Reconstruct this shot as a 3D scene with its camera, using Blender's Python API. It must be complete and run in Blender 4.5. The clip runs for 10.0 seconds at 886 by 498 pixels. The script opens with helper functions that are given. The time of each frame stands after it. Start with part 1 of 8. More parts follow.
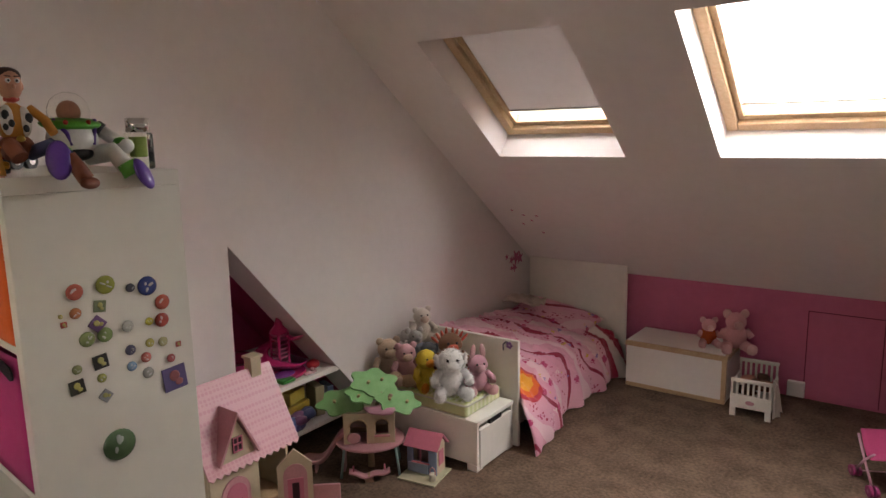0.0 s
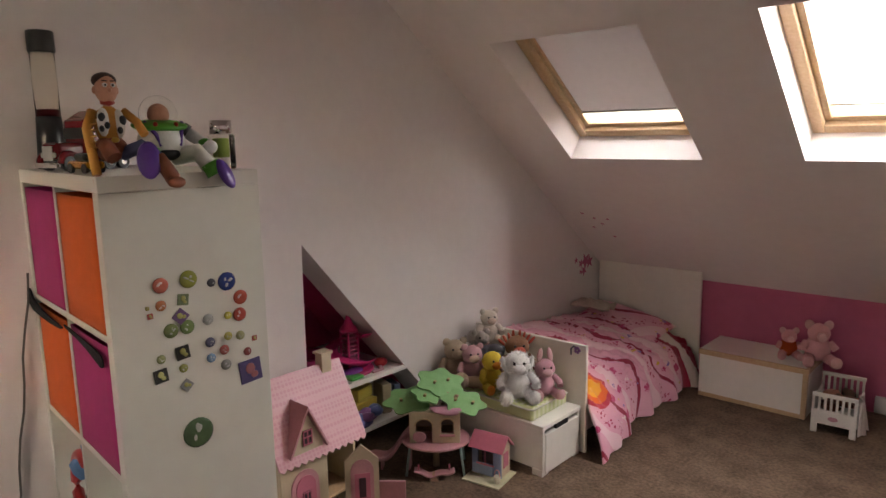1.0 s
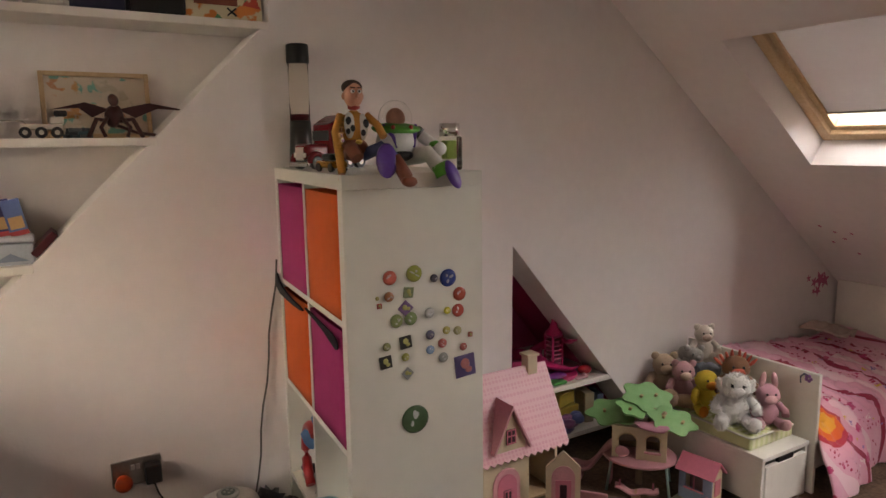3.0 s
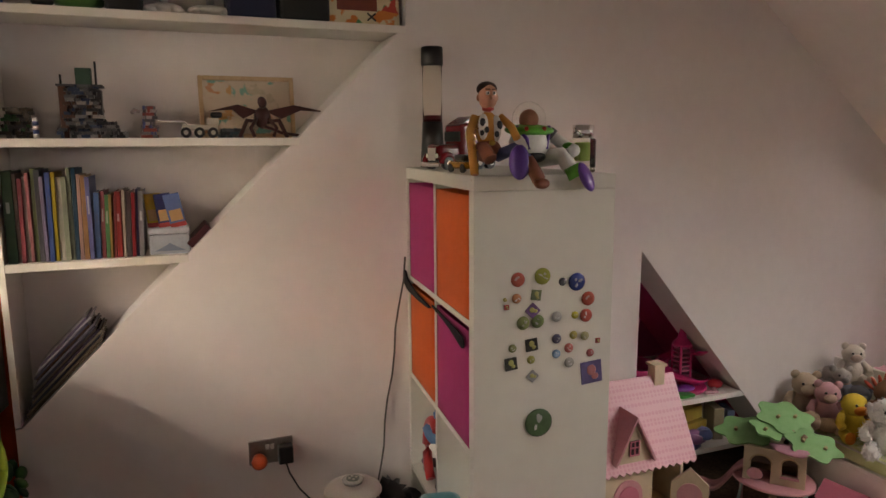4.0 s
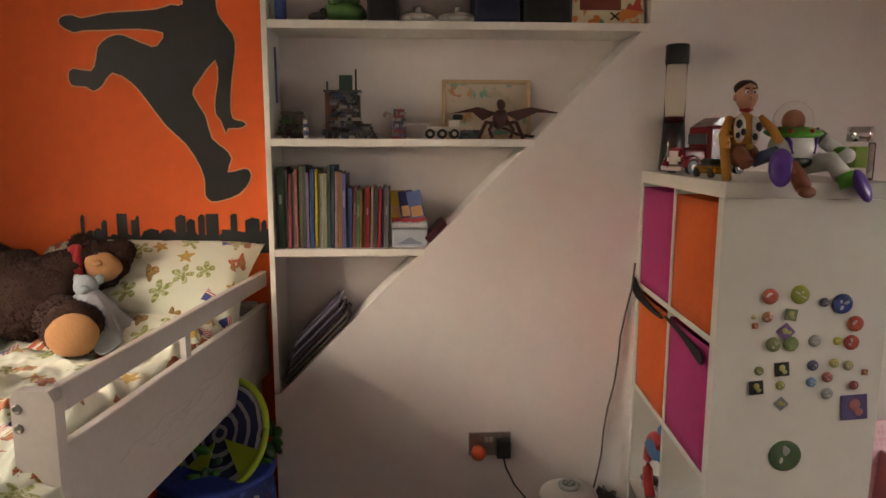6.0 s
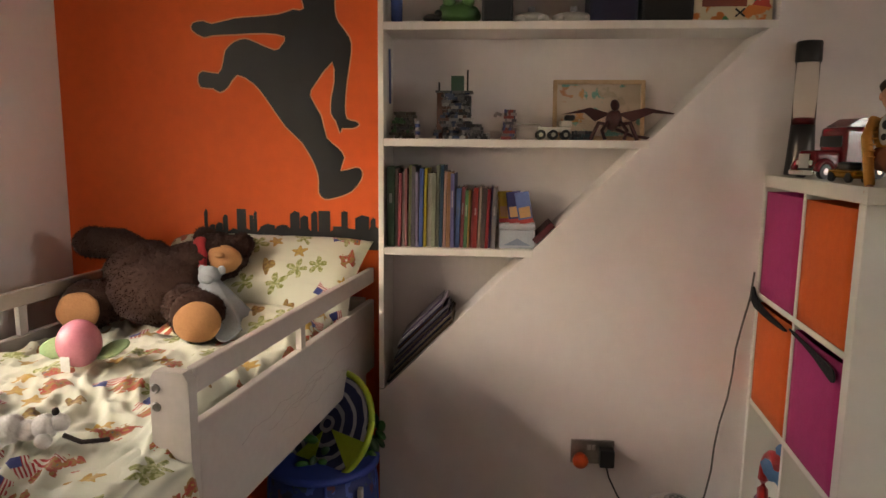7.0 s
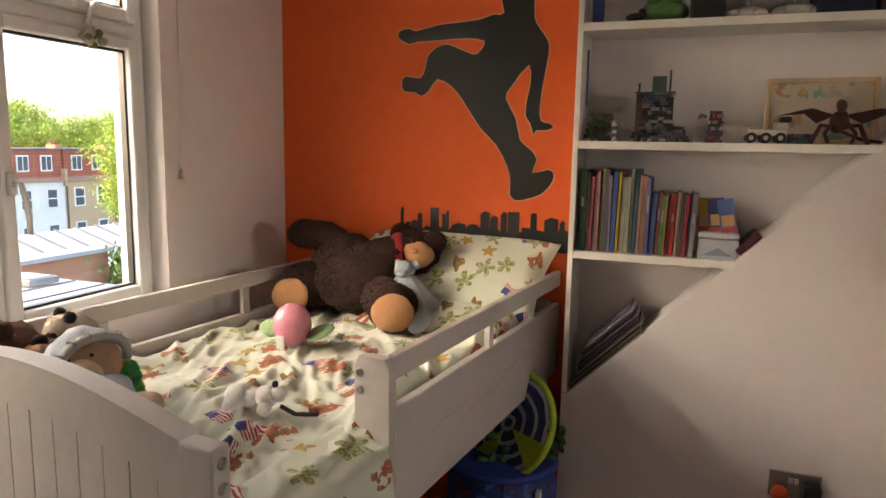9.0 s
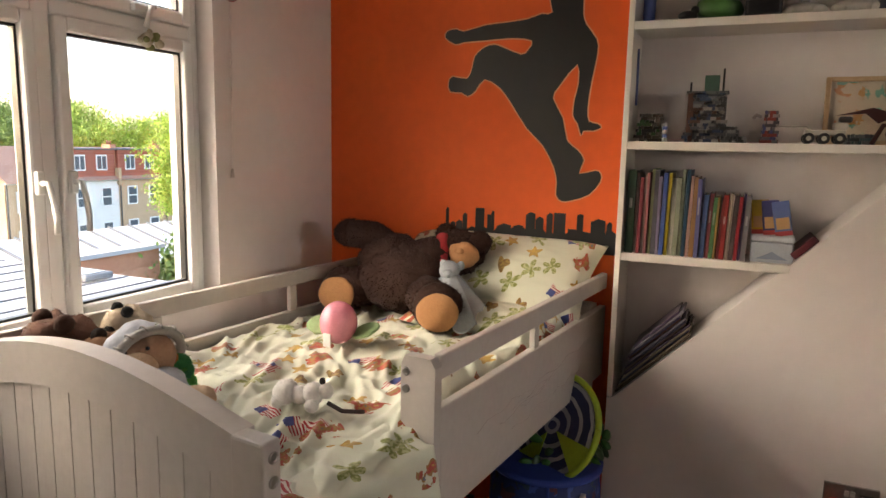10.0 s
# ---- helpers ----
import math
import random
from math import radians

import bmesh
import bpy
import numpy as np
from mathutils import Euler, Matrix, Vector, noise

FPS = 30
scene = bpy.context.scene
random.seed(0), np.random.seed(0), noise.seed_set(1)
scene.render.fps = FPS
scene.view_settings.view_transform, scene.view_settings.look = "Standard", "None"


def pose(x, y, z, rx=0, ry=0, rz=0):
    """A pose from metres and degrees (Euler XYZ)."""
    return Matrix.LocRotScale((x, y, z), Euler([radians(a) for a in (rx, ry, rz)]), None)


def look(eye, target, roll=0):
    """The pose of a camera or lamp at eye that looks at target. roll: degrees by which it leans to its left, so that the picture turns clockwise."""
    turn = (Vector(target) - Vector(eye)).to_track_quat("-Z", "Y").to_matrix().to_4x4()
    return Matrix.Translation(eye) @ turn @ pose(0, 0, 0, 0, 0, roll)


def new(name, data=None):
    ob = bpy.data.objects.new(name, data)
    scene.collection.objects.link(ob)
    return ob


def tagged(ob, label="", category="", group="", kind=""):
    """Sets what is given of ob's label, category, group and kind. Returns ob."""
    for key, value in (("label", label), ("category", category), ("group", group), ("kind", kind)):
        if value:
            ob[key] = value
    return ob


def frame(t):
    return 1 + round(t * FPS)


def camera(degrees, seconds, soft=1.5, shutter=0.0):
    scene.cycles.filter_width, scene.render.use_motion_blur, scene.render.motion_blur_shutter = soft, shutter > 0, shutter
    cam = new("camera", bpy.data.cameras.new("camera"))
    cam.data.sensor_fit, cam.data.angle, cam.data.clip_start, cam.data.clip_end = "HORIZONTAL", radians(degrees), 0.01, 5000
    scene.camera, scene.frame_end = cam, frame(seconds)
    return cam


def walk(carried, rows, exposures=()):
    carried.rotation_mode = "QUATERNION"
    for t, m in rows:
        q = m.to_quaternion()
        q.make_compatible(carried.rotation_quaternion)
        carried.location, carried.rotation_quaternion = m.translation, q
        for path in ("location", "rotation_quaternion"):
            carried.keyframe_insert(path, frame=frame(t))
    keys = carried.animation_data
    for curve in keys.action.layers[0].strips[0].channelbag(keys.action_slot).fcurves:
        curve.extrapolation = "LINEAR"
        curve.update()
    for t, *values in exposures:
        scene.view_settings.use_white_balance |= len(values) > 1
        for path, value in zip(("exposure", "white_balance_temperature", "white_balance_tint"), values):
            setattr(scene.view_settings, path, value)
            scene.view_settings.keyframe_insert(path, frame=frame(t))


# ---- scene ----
cam = camera(66.7, 10.0, shutter=0.0)
EXPO, SKY_W, WIN_W = 2.7, 5.1, 2.9
PATH = [
    (0, (0.303, 0.404, 1.543), (-0.868, 1.99, 1.206), -1.1),
    (0.5, (0.304, 0.4, 1.544), (-0.94, 1.93, 1.211), -1.1),
    (1, (0.301, 0.396, 1.544), (-1.025, 1.857, 1.215), -1.0),
    (1.5, (0.292, 0.391, 1.545), (-1.124, 1.766, 1.218), -1.0),
    (2, (0.283, 0.382, 1.544), (-1.24, 1.637, 1.223), -0.9),
    (2.5, (0.271, 0.372, 1.542), (-1.339, 1.516, 1.227), -0.9),
    (4, (0.25, 0.331, 1.547), (-1.598, 1.032, 1.24), -0.4),
    (4.5, (0.244, 0.316, 1.547), (-1.654, 0.865, 1.242), -0.3),
    (5, (0.241, 0.299, 1.547), (-1.695, 0.698, 1.245), -0.1),
    (5.5, (0.238, 0.289, 1.546), (-1.723, 0.541, 1.246), -0.0),
    (6, (0.233, 0.267, 1.55), (-1.741, 0.369, 1.247), 0.1),
    (7.5, (0.231, 0.197, 1.54), (-1.723, -0.11, 1.245), 0.8),
    (8, (0.239, 0.191, 1.544), (-1.685, -0.266, 1.246), 0.9),
    (8.5, (0.241, 0.179, 1.542), (-1.651, -0.396, 1.244), 1.0),
    (9, (0.245, 0.172, 1.543), (-1.615, -0.5, 1.244), 1.1),
    (9.5, (0.247, 0.165, 1.543), (-1.585, -0.578, 1.243), 1.2),
    (10, (0.249, 0.161, 1.542), (-1.565, -0.626, 1.242), 1.2),
]
walk(cam, [(t, look(eye, target, roll)) for t, eye, target, roll in PATH], [(0, EXPO, 6900, 13), (2.5, EXPO - 0.05, 7050, 14), (5, EXPO - 0.1, 7300, 15), (10, EXPO, 7200, 13)])

# ---- light ----
world = bpy.data.worlds.new("world")
scene.world = world
world.use_nodes = True
wn, wl = world.node_tree.nodes, world.node_tree.links
sky = wn.new("ShaderNodeTexSky")
sky.sky_type, sky.sun_disc = "NISHITA", False
sky.sun_elevation, sky.sun_rotation, sky.dust_density = radians(29), radians(147), 3.0
wn["Background"].inputs["Strength"].default_value = 0.15
wl.new(sky.outputs[0], wn["Background"].inputs["Color"])
sun = new("sun", bpy.data.lights.new("sun", "SUN"))
sun.data.energy, sun.data.angle, sun.data.color = 0.29, radians(32), (1, 0.96, 0.91)
sun.matrix_world = look((0, 0, 0), (-0.46, 0.80, -0.50))


def area(name, m, w, h, energy, color=(1, 1, 1)):
    d = bpy.data.lights.new(name, "AREA")
    d.shape, d.size, d.size_y, d.energy, d.color = "RECTANGLE", w, h, energy, color
    o = new(name, d)
    o.matrix_world = m
    return o


# ---- materials ----
def mat(name, col, rough=0.6, var=0.12, scale=6.0, bump=0.0, bscale=60.0, metal=0.0, col2=None, coat=0.0, emit=None, estr=0.0, sheen=0.0, trans=0.0):
    """Base colour broken up at two scales, with fine relief."""
    m = bpy.data.materials.new(name)
    m.use_nodes = True
    n, l = m.node_tree.nodes, m.node_tree.links
    b = n["Principled BSDF"]
    tc = n.new("ShaderNodeTexCoord")
    n1, n2 = n.new("ShaderNodeTexNoise"), n.new("ShaderNodeTexNoise")
    n1.inputs["Scale"].default_value, n1.inputs["Detail"].default_value = scale, 6
    n2.inputs["Scale"].default_value, n2.inputs["Detail"].default_value = scale * 9, 3
    add = n.new("ShaderNodeMath")
    add.operation = "ADD"
    mixc = n.new("ShaderNodeMix")
    mixc.data_type = "RGBA"
    rmp = n.new("ShaderNodeMapRange")
    rmp.inputs["From Min"].default_value, rmp.inputs["From Max"].default_value = 0.7, 1.3
    for q in (n1, n2):
        l.new(tc.outputs["Object"], q.inputs["Vector"])
    l.new(n1.outputs["Fac"], add.inputs[0])
    l.new(n2.outputs["Fac"], add.inputs[1])
    l.new(add.outputs[0], rmp.inputs["Value"])
    l.new(rmp.outputs[0], mixc.inputs["Factor"])
    c2 = col2 or tuple(c * (1 - var) for c in col)
    mixc.inputs["A"].default_value = (*col, 1)
    mixc.inputs["B"].default_value = (*c2, 1)
    l.new(mixc.outputs["Result"], b.inputs["Base Color"])
    b.inputs["Roughness"].default_value, b.inputs["Metallic"].default_value = rough, metal
    b.inputs["Coat Weight"].default_value = coat
    b.inputs["Sheen Weight"].default_value = sheen
    b.inputs["Transmission Weight"].default_value = trans
    if emit:
        b.inputs["Emission Color"].default_value = (*emit, 1)
        b.inputs["Emission Strength"].default_value = estr
    if bump:
        nb, bp = n.new("ShaderNodeTexNoise"), n.new("ShaderNodeBump")
        nb.inputs["Scale"].default_value, nb.inputs["Detail"].default_value = bscale, 4
        bp.inputs["Strength"].default_value, bp.inputs["Distance"].default_value = bump, 0.01
        l.new(tc.outputs["Object"], nb.inputs["Vector"])
        l.new(nb.outputs["Fac"], bp.inputs["Height"])
        l.new(bp.outputs[0], b.inputs["Normal"])
    return m


def glass(name, col=(1, 1, 1), rough=0.0, ior=1.45):
    m = bpy.data.materials.new(name)
    m.use_nodes = True
    b = m.node_tree.nodes["Principled BSDF"]
    b.inputs["Base Color"].default_value = (*col, 1)
    b.inputs["Roughness"].default_value, b.inputs["Transmission Weight"].default_value, b.inputs["IOR"].default_value = rough, 1.0, ior
    return m


M_WALL = mat("warm white matt emulsion", (0.775, 0.725, 0.70), 0.85, 0.05, 2.5, 0.08, 120)
M_CEIL = mat("white ceiling paint", (0.80, 0.74, 0.715), 0.9, 0.05, 2.0, 0.08, 90)
M_ORANGE = mat("orange wall paint", (0.80, 0.125, 0.02), 0.75, 0.1, 2.5, 0.08, 120)
M_PINK = mat("pink wall paint", (0.56, 0.135, 0.245), 0.8, 0.1, 2.0, 0.08, 120)
M_MAGENTA = mat("magenta niche paint", (0.52, 0.045, 0.17), 0.8, 0.12, 3.0, 0.08, 120)
M_WHITE = mat("white satin paint", (0.80, 0.765, 0.71), 0.42, 0.06, 3.0, 0.04, 80)
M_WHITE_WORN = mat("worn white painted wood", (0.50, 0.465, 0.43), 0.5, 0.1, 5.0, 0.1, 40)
M_LAMINATE = mat("off-white laminate", (0.63, 0.61, 0.545), 0.4, 0.04, 3.0, 0.02, 60)
M_PVC = mat("white plastic window frame", (0.82, 0.82, 0.80), 0.3, 0.04, 3.0)
M_CARPET = mat("brown carpet pile", (0.205, 0.132, 0.086), 0.97, 0.0, 7.0, 0.6, 300, col2=(0.062, 0.037, 0.023))
M_PINE = mat("varnished pine", (0.60, 0.43, 0.265), 0.4, 0.0, 8.0, 0.05, 40, col2=(0.50, 0.33, 0.18))
M_DARK = mat("matt black vinyl", (0.012, 0.0125, 0.014), 0.5, 0.2, 4.0)
M_BLACK = mat("black plastic", (0.012, 0.012, 0.013), 0.35, 0.2)
M_STEEL = mat("brushed steel", (0.42, 0.40, 0.38), 0.32, 0.15, 12.0, 0.02, 80, metal=1.0)
M_CHROME = mat("chrome", (0.75, 0.74, 0.72), 0.08, 0.05, metal=1.0)
M_GLASS = glass("window glass")
M_BLIND = mat("white roller blind cloth", (0.62, 0.58, 0.57), 0.85, 0.05, 3.0, 0.05, 200)
bn, bl = M_BLIND.node_tree.nodes, M_BLIND.node_tree.links
tl, mxs = bn.new("ShaderNodeBsdfTranslucent"), bn.new("ShaderNodeMixShader")
tl.inputs["Color"].default_value = (0.62, 0.58, 0.56, 1)
mxs.inputs["Fac"].default_value = 0.095
bl.new(bn["Principled BSDF"].outputs[0], mxs.inputs[1])
bl.new(tl.outputs[0], mxs.inputs[2])
bl.new(mxs.outputs[0], bn["Material Output"].inputs["Surface"])


# ---- mesh helpers ----
def bmnew():
    return bmesh.new()


def box(bm, x0, y0, z0, x1, y1, z1, bev=0.0, seg=2, mi=0):
    m = Matrix.Translation(((x0 + x1) / 2, (y0 + y1) / 2, (z0 + z1) / 2)) @ Matrix.Diagonal((x1 - x0, y1 - y0, z1 - z0, 1))
    r = bmesh.ops.create_cube(bm, size=1, matrix=m)
    vs = r["verts"]
    fs = {f for v in vs for f in v.link_faces}
    if bev:
        es = list({e for v in vs for e in v.link_edges})
        rr = bmesh.ops.bevel(bm, geom=es, offset=bev, segments=seg, affect="EDGES", profile=0.5)
        fs = set(rr["faces"]) | {f for f in fs if f.is_valid}
    for f in fs:
        f.material_index = mi
    return bm


def prism(bm, pts, axis, a, b, mi=0):
    """A polygon of (u, v) pairs drawn out along an axis from a to b."""
    def at(u, v, w):
        return {"x": (w, u, v), "y": (u, w, v), "z": (u, v, w)}[axis]
    lo = [bm.verts.new(at(u, v, a)) for u, v in pts]
    hi = [bm.verts.new(at(u, v, b)) for u, v in pts]
    k = len(pts)
    fs = [bm.faces.new(lo), bm.faces.new(hi)] + [bm.faces.new((lo[i], lo[(i + 1) % k], hi[(i + 1) % k], hi[i])) for i in range(k)]
    for f in fs:
        f.material_index = mi
    bmesh.ops.recalc_face_normals(bm, faces=fs)
    return bm


def cyl(bm, p, q, r0, r1=None, seg=16, mi=0):
    p, q = Vector(p), Vector(q)
    d = q - p
    m = Matrix.Translation((p + q) / 2) @ d.to_track_quat("Z", "Y").to_matrix().to_4x4()
    r = bmesh.ops.create_cone(bm, cap_ends=True, segments=seg, radius1=r0, radius2=r0 if r1 is None else r1, depth=d.length, matrix=m)
    for f in {f for v in r["verts"] for f in v.link_faces}:
        f.material_index, f.smooth = mi, len(f.verts) == 4
    return bm


def ell(bm, c, r, rot=(0, 0, 0), mi=0, seg=14, lump=0.0):
    r = (r, r, r) if isinstance(r, (int, float)) else r
    m = pose(*c, *rot) @ Matrix.Diagonal((*r, 1))
    o = bmesh.ops.create_uvsphere(bm, u_segments=seg, v_segments=max(6, seg * 2 // 3), radius=1, matrix=m)
    for v in o["verts"]:
        if lump:
            v.co += (v.co - Vector(c)) * lump * noise.noise(v.co * 40)
    for f in {f for v in o["verts"] for f in v.link_faces}:
        f.material_index, f.smooth = mi, True
    return bm


def tube(bm, pts, r, seg=8, mi=0):
    pts = [Vector(p) for p in pts]
    rings = []
    for i, p in enumerate(pts):
        d = (pts[min(i + 1, len(pts) - 1)] - pts[max(i - 1, 0)]).normalized()
        q = d.to_track_quat("Z", "Y")
        rings.append([bm.verts.new(p + q @ Vector((r * math.cos(t), r * math.sin(t), 0))) for t in [2 * math.pi * k / seg for k in range(seg)]])
    for a, b in zip(rings, rings[1:]):
        for k in range(seg):
            f = bm.faces.new((a[k], a[(k + 1) % seg], b[(k + 1) % seg], b[k]))
            f.smooth, f.material_index = True, mi
    for ring in (rings[0], rings[-1]):
        bm.faces.new(ring).material_index = mi
    return bm


def lathe(bm, prof, seg=24, c=(0, 0), mi=0):
    rings = [[bm.verts.new((c[0] + r * math.cos(2 * math.pi * k / seg), c[1] + r * math.sin(2 * math.pi * k / seg), z)) for k in range(seg)] for r, z in prof]
    for a, b in zip(rings, rings[1:]):
        for k in range(seg):
            f = bm.faces.new((a[k], a[(k + 1) % seg], b[(k + 1) % seg], b[k]))
            f.smooth, f.material_index = True, mi
    bm.faces.new(rings[0][::-1]).material_index = mi
    bm.faces.new(rings[-1]).material_index = mi
    return bm


def sheet(bm, nu, nv, fn, thick=0.0, mi=0):
    """A grid whose points come from fn(u, v), u and v from 0 to 1."""
    g = [[bm.verts.new(fn(i / nu, j / nv)) for j in range(nv + 1)] for i in range(nu + 1)]
    for i in range(nu):
        for j in range(nv):
            f = bm.faces.new((g[i][j], g[i + 1][j], g[i + 1][j + 1], g[i][j + 1]))
            f.smooth, f.material_index = True, mi
    if thick:
        fs = list(bm.faces)
        bmesh.ops.recalc_face_normals(bm, faces=fs)
        bmesh.ops.solidify(bm, geom=fs, thickness=thick)
    return bm


def obj(name, bm, mats, m=None):
    me = bpy.data.meshes.new(name)
    bmesh.ops.recalc_face_normals(bm, faces=list(bm.faces))
    bm.to_mesh(me)
    bm.free()
    for k in (mats if isinstance(mats, (list, tuple)) else [mats]):
        me.materials.append(k)
    o = new(name, me)
    if m is not None:
        o.matrix_basis = m
    return o


def part(name, bm, mats, parent, label="", m=None):
    o = obj(name, bm, mats, m)
    o.parent = parent
    return tagged(o, label)


def thing(name, label, category, m, group=""):
    return tagged(new(name), label, category, group) if m is None else _placed(tagged(new(name), label, category, group), m)


def _placed(o, m):
    o.matrix_basis = m
    return o


def solid(name, bm, mats, label, category, m=None, group="", kind=""):
    return tagged(obj(name, bm, mats, m), label, category, group, kind)


def setting(name, bm, mats, label, category):
    return solid(name, bm, mats, label, category, kind="structure")


# ---- the room ----
W, OW, N, S, E, TOP = -1.98, -2.176, 4.588, -1.41, 1.15, 2.42
KNEE, RISE = 0.62, 0.754
YTOP = N - (TOP - KNEE) / RISE


def slope_z(y):
    return KNEE + RISE * (N - y)


setting("floor", box(bmnew(), -2.8, S - 0.3, -0.12, E + 0.1, N + 0.1, 0.0), M_CARPET, "brown short-pile fitted carpet", "floor")
wall = [(-0.19, 0), (2.03, 0), (2.038, 1.115), (2.985, 0), (N, 0), (N, KNEE + 0.03), (YTOP, TOP + 0.03), (1.05, TOP + 0.03), (1.05, 1.945), (-0.172, 0.715), (-0.19, 0.715)]
wall_west = setting("wall_west", prism(bmnew(), wall, "x", OW, W), M_WALL, "warm white plastered partition wall with slanting niches", "wall")
setting("wall_orange", box(bmnew(), OW - 0.12, S - 0.2, 0, OW, -0.181, TOP + 0.03), M_ORANGE, "bright orange painted wall behind the high bed", "wall")
setting("wall_recess", box(bmnew(), OW - 0.12, -0.181, 0, OW - 0.003, 2.0, TOP + 0.03), M_WALL, "warm white back wall of the shelf recess", "wall")
bm = bmnew()
box(bm, -2.62, 2.0, 0, -2.55, 3.1, 1.25)
box(bm, -2.62, 1.97, 0, OW, 2.028, 1.25)
prism(bm, [(2.0, 1.16), (2.06, 1.16), (3.02, 0), (3.1, 0.0), (3.1, 0.06), (2.1, 1.25), (2.0, 1.25)], "x", -2.6, OW)
setting("wall_niche", bm, M_MAGENTA, "deep magenta painted inside of the triangular niche", "wall")
setting("wall_north", box(bmnew(), W - 0.2, N, 0, E, N + 0.1, KNEE + 0.1), M_PINK, "low pink painted knee wall", "wall")
# East wall is unseen; it stands this near to bounce light back west.
setting("wall_east_bounce", box(bmnew(), E, S - 0.2, 0, E + 0.1, N, TOP), M_WALL, "unseen warm white wall set close in to bounce light", "wall")

# south wall with its window opening
WX0, WX1, WZ0, WZ1 = -1.492, -0.12, 1.02, 2.28
bm = bmnew()
box(bm, OW - 0.1, S - 0.2, 0, WX0, S, TOP + 0.03)
box(bm, WX1, S - 0.2, 0, E, S, TOP + 0.03)
box(bm, WX0, S - 0.2, 0, WX1, S, WZ0)
box(bm, WX0, S - 0.2, WZ1, WX1, S, TOP + 0.03)
setting("wall_south", bm, M_WALL, "warm white plastered wall with the window", "wall")

# flat ceiling and the slope with two roof windows
setting("ceiling", box(bmnew(), OW - 0.1, S - 0.2, TOP, E + 0.1, YTOP + 0.02, TOP + 0.1), M_CEIL, "plain white flat ceiling", "ceiling")
ang = math.atan(RISE)
SLOPE = Matrix.Translation((0, N, KNEE)) @ Matrix.Rotation(-ang, 4, "X")


def sl(y):
    """Distance up the slope, as minus local y, of a place at y."""
    return (y - N) / math.cos(ang)


H0, H1 = sl(3.53), sl(2.83)
HOLES = [(-1.612, -0.912), (-0.480, 0.220)]
bm = bmnew()
y_low, y_high, thick = 0.08, sl(YTOP) - 0.02, 0.15
xs = [OW - 0.1, HOLES[0][0], HOLES[0][1], HOLES[1][0], HOLES[1][1], E + 0.1]
for i in range(5):
    if i in (1, 3):
        box(bm, xs[i], H0, 0, xs[i + 1], y_low, thick)
        box(bm, xs[i], y_high, 0, xs[i + 1], H1, thick)
    else:
        box(bm, xs[i], y_high, 0, xs[i + 1], y_low, thick)
bmesh.ops.remove_doubles(bm, verts=list(bm.verts), dist=1e-5)
o = setting("ceiling_slope", bm, M_CEIL, "white sloping attic ceiling with two roof windows", "ceiling")
o.matrix_basis = SLOPE


def roof_window(name, x0, x1, blind):
    root = _placed(tagged(new(name), "pine-framed roof window" + (" with its white blind mostly drawn" if blind else " with bare glass"), "roof window", kind="structure"), SLOPE)
    w = 0.05
    for nm, a in (("frame_side", (x0, H1, 0.14, x0 + w, H0, 0.23)), ("frame_side", (x1 - w, H1, 0.14, x1, H0, 0.23)), ("frame_rail", (x0 + w, H0 - w, 0.14, x1 - w, H0, 0.23)), ("frame_rail", (x0 + w, H1, 0.14, x1 - w, H1 + w, 0.23))):
        part(nm, box(bmnew(), *a, 0.006), M_PINE, root)
    c = w + 0.028
    for nm, a in (("sash_side", (x0 + w, H1 + w, 0.165, x0 + c, H0 - w, 0.225)), ("sash_side", (x1 - c, H1 + w, 0.165, x1 - w, H0 - w, 0.225)), ("sash_rail", (x0 + c, H0 - c, 0.165, x1 - c, H0 - w, 0.225)), ("sash_rail", (x0 + c, H1 + w, 0.165, x1 - c, H1 + c, 0.225))):
        part(nm, box(bmnew(), *a, 0.004), M_PINE, root)
    p = part("pane", box(bmnew(), x0 + c, H1 + c, 0.205, x1 - c, H0 - c, 0.211), M_GLASS, root)
    p.visible_shadow = False
    if blind:
        low = H0 - c - 0.085
        part("blind", box(bmnew(), x0 + c - 0.01, H1 + w, 0.176, x1 - c + 0.01, low, 0.179), M_BLIND, root, "white roller blind cloth")
        part("blind_bar", cyl(bmnew(), (x0 + c - 0.01, low, 0.176), (x1 - c + 0.01, low, 0.176), 0.006), M_STEEL, root, "grey metal bottom bar")
        part("cord", tube(bmnew(), [(x0 + c + 0.02, low + 0.03 + 0.012 * math.sin(k), 0.172) if k < 1 else (x0 + c + 0.02 + (x1 - x0 - 2 * c - 0.03) * k / 10, low + 0.022, 0.172) for k in range(11)], 0.0015, 5), M_WHITE, root)
    else:
        part("blind_bar", cyl(bmnew(), (x0 + c, H0 - c - 0.06, 0.18), (x1 - c, H0 - c - 0.06, 0.18), 0.004), M_STEEL, root, "thin metal blind bar")
    return root


roof_window("roof_window_1", *HOLES[0], True)
roof_window("roof_window_2", *HOLES[1], False)

# window
win = tagged(new("window_1"), "white plastic casement window with top lights", "window", kind="structure")
FY = -1.535


def bar(nm, x0, z0, x1, z1, y0=FY, y1=FY + 0.06, bev=0.008):
    return part(nm, box(bmnew(), x0, y0, z0, x1, y1, z1, bev), M_PVC, win)


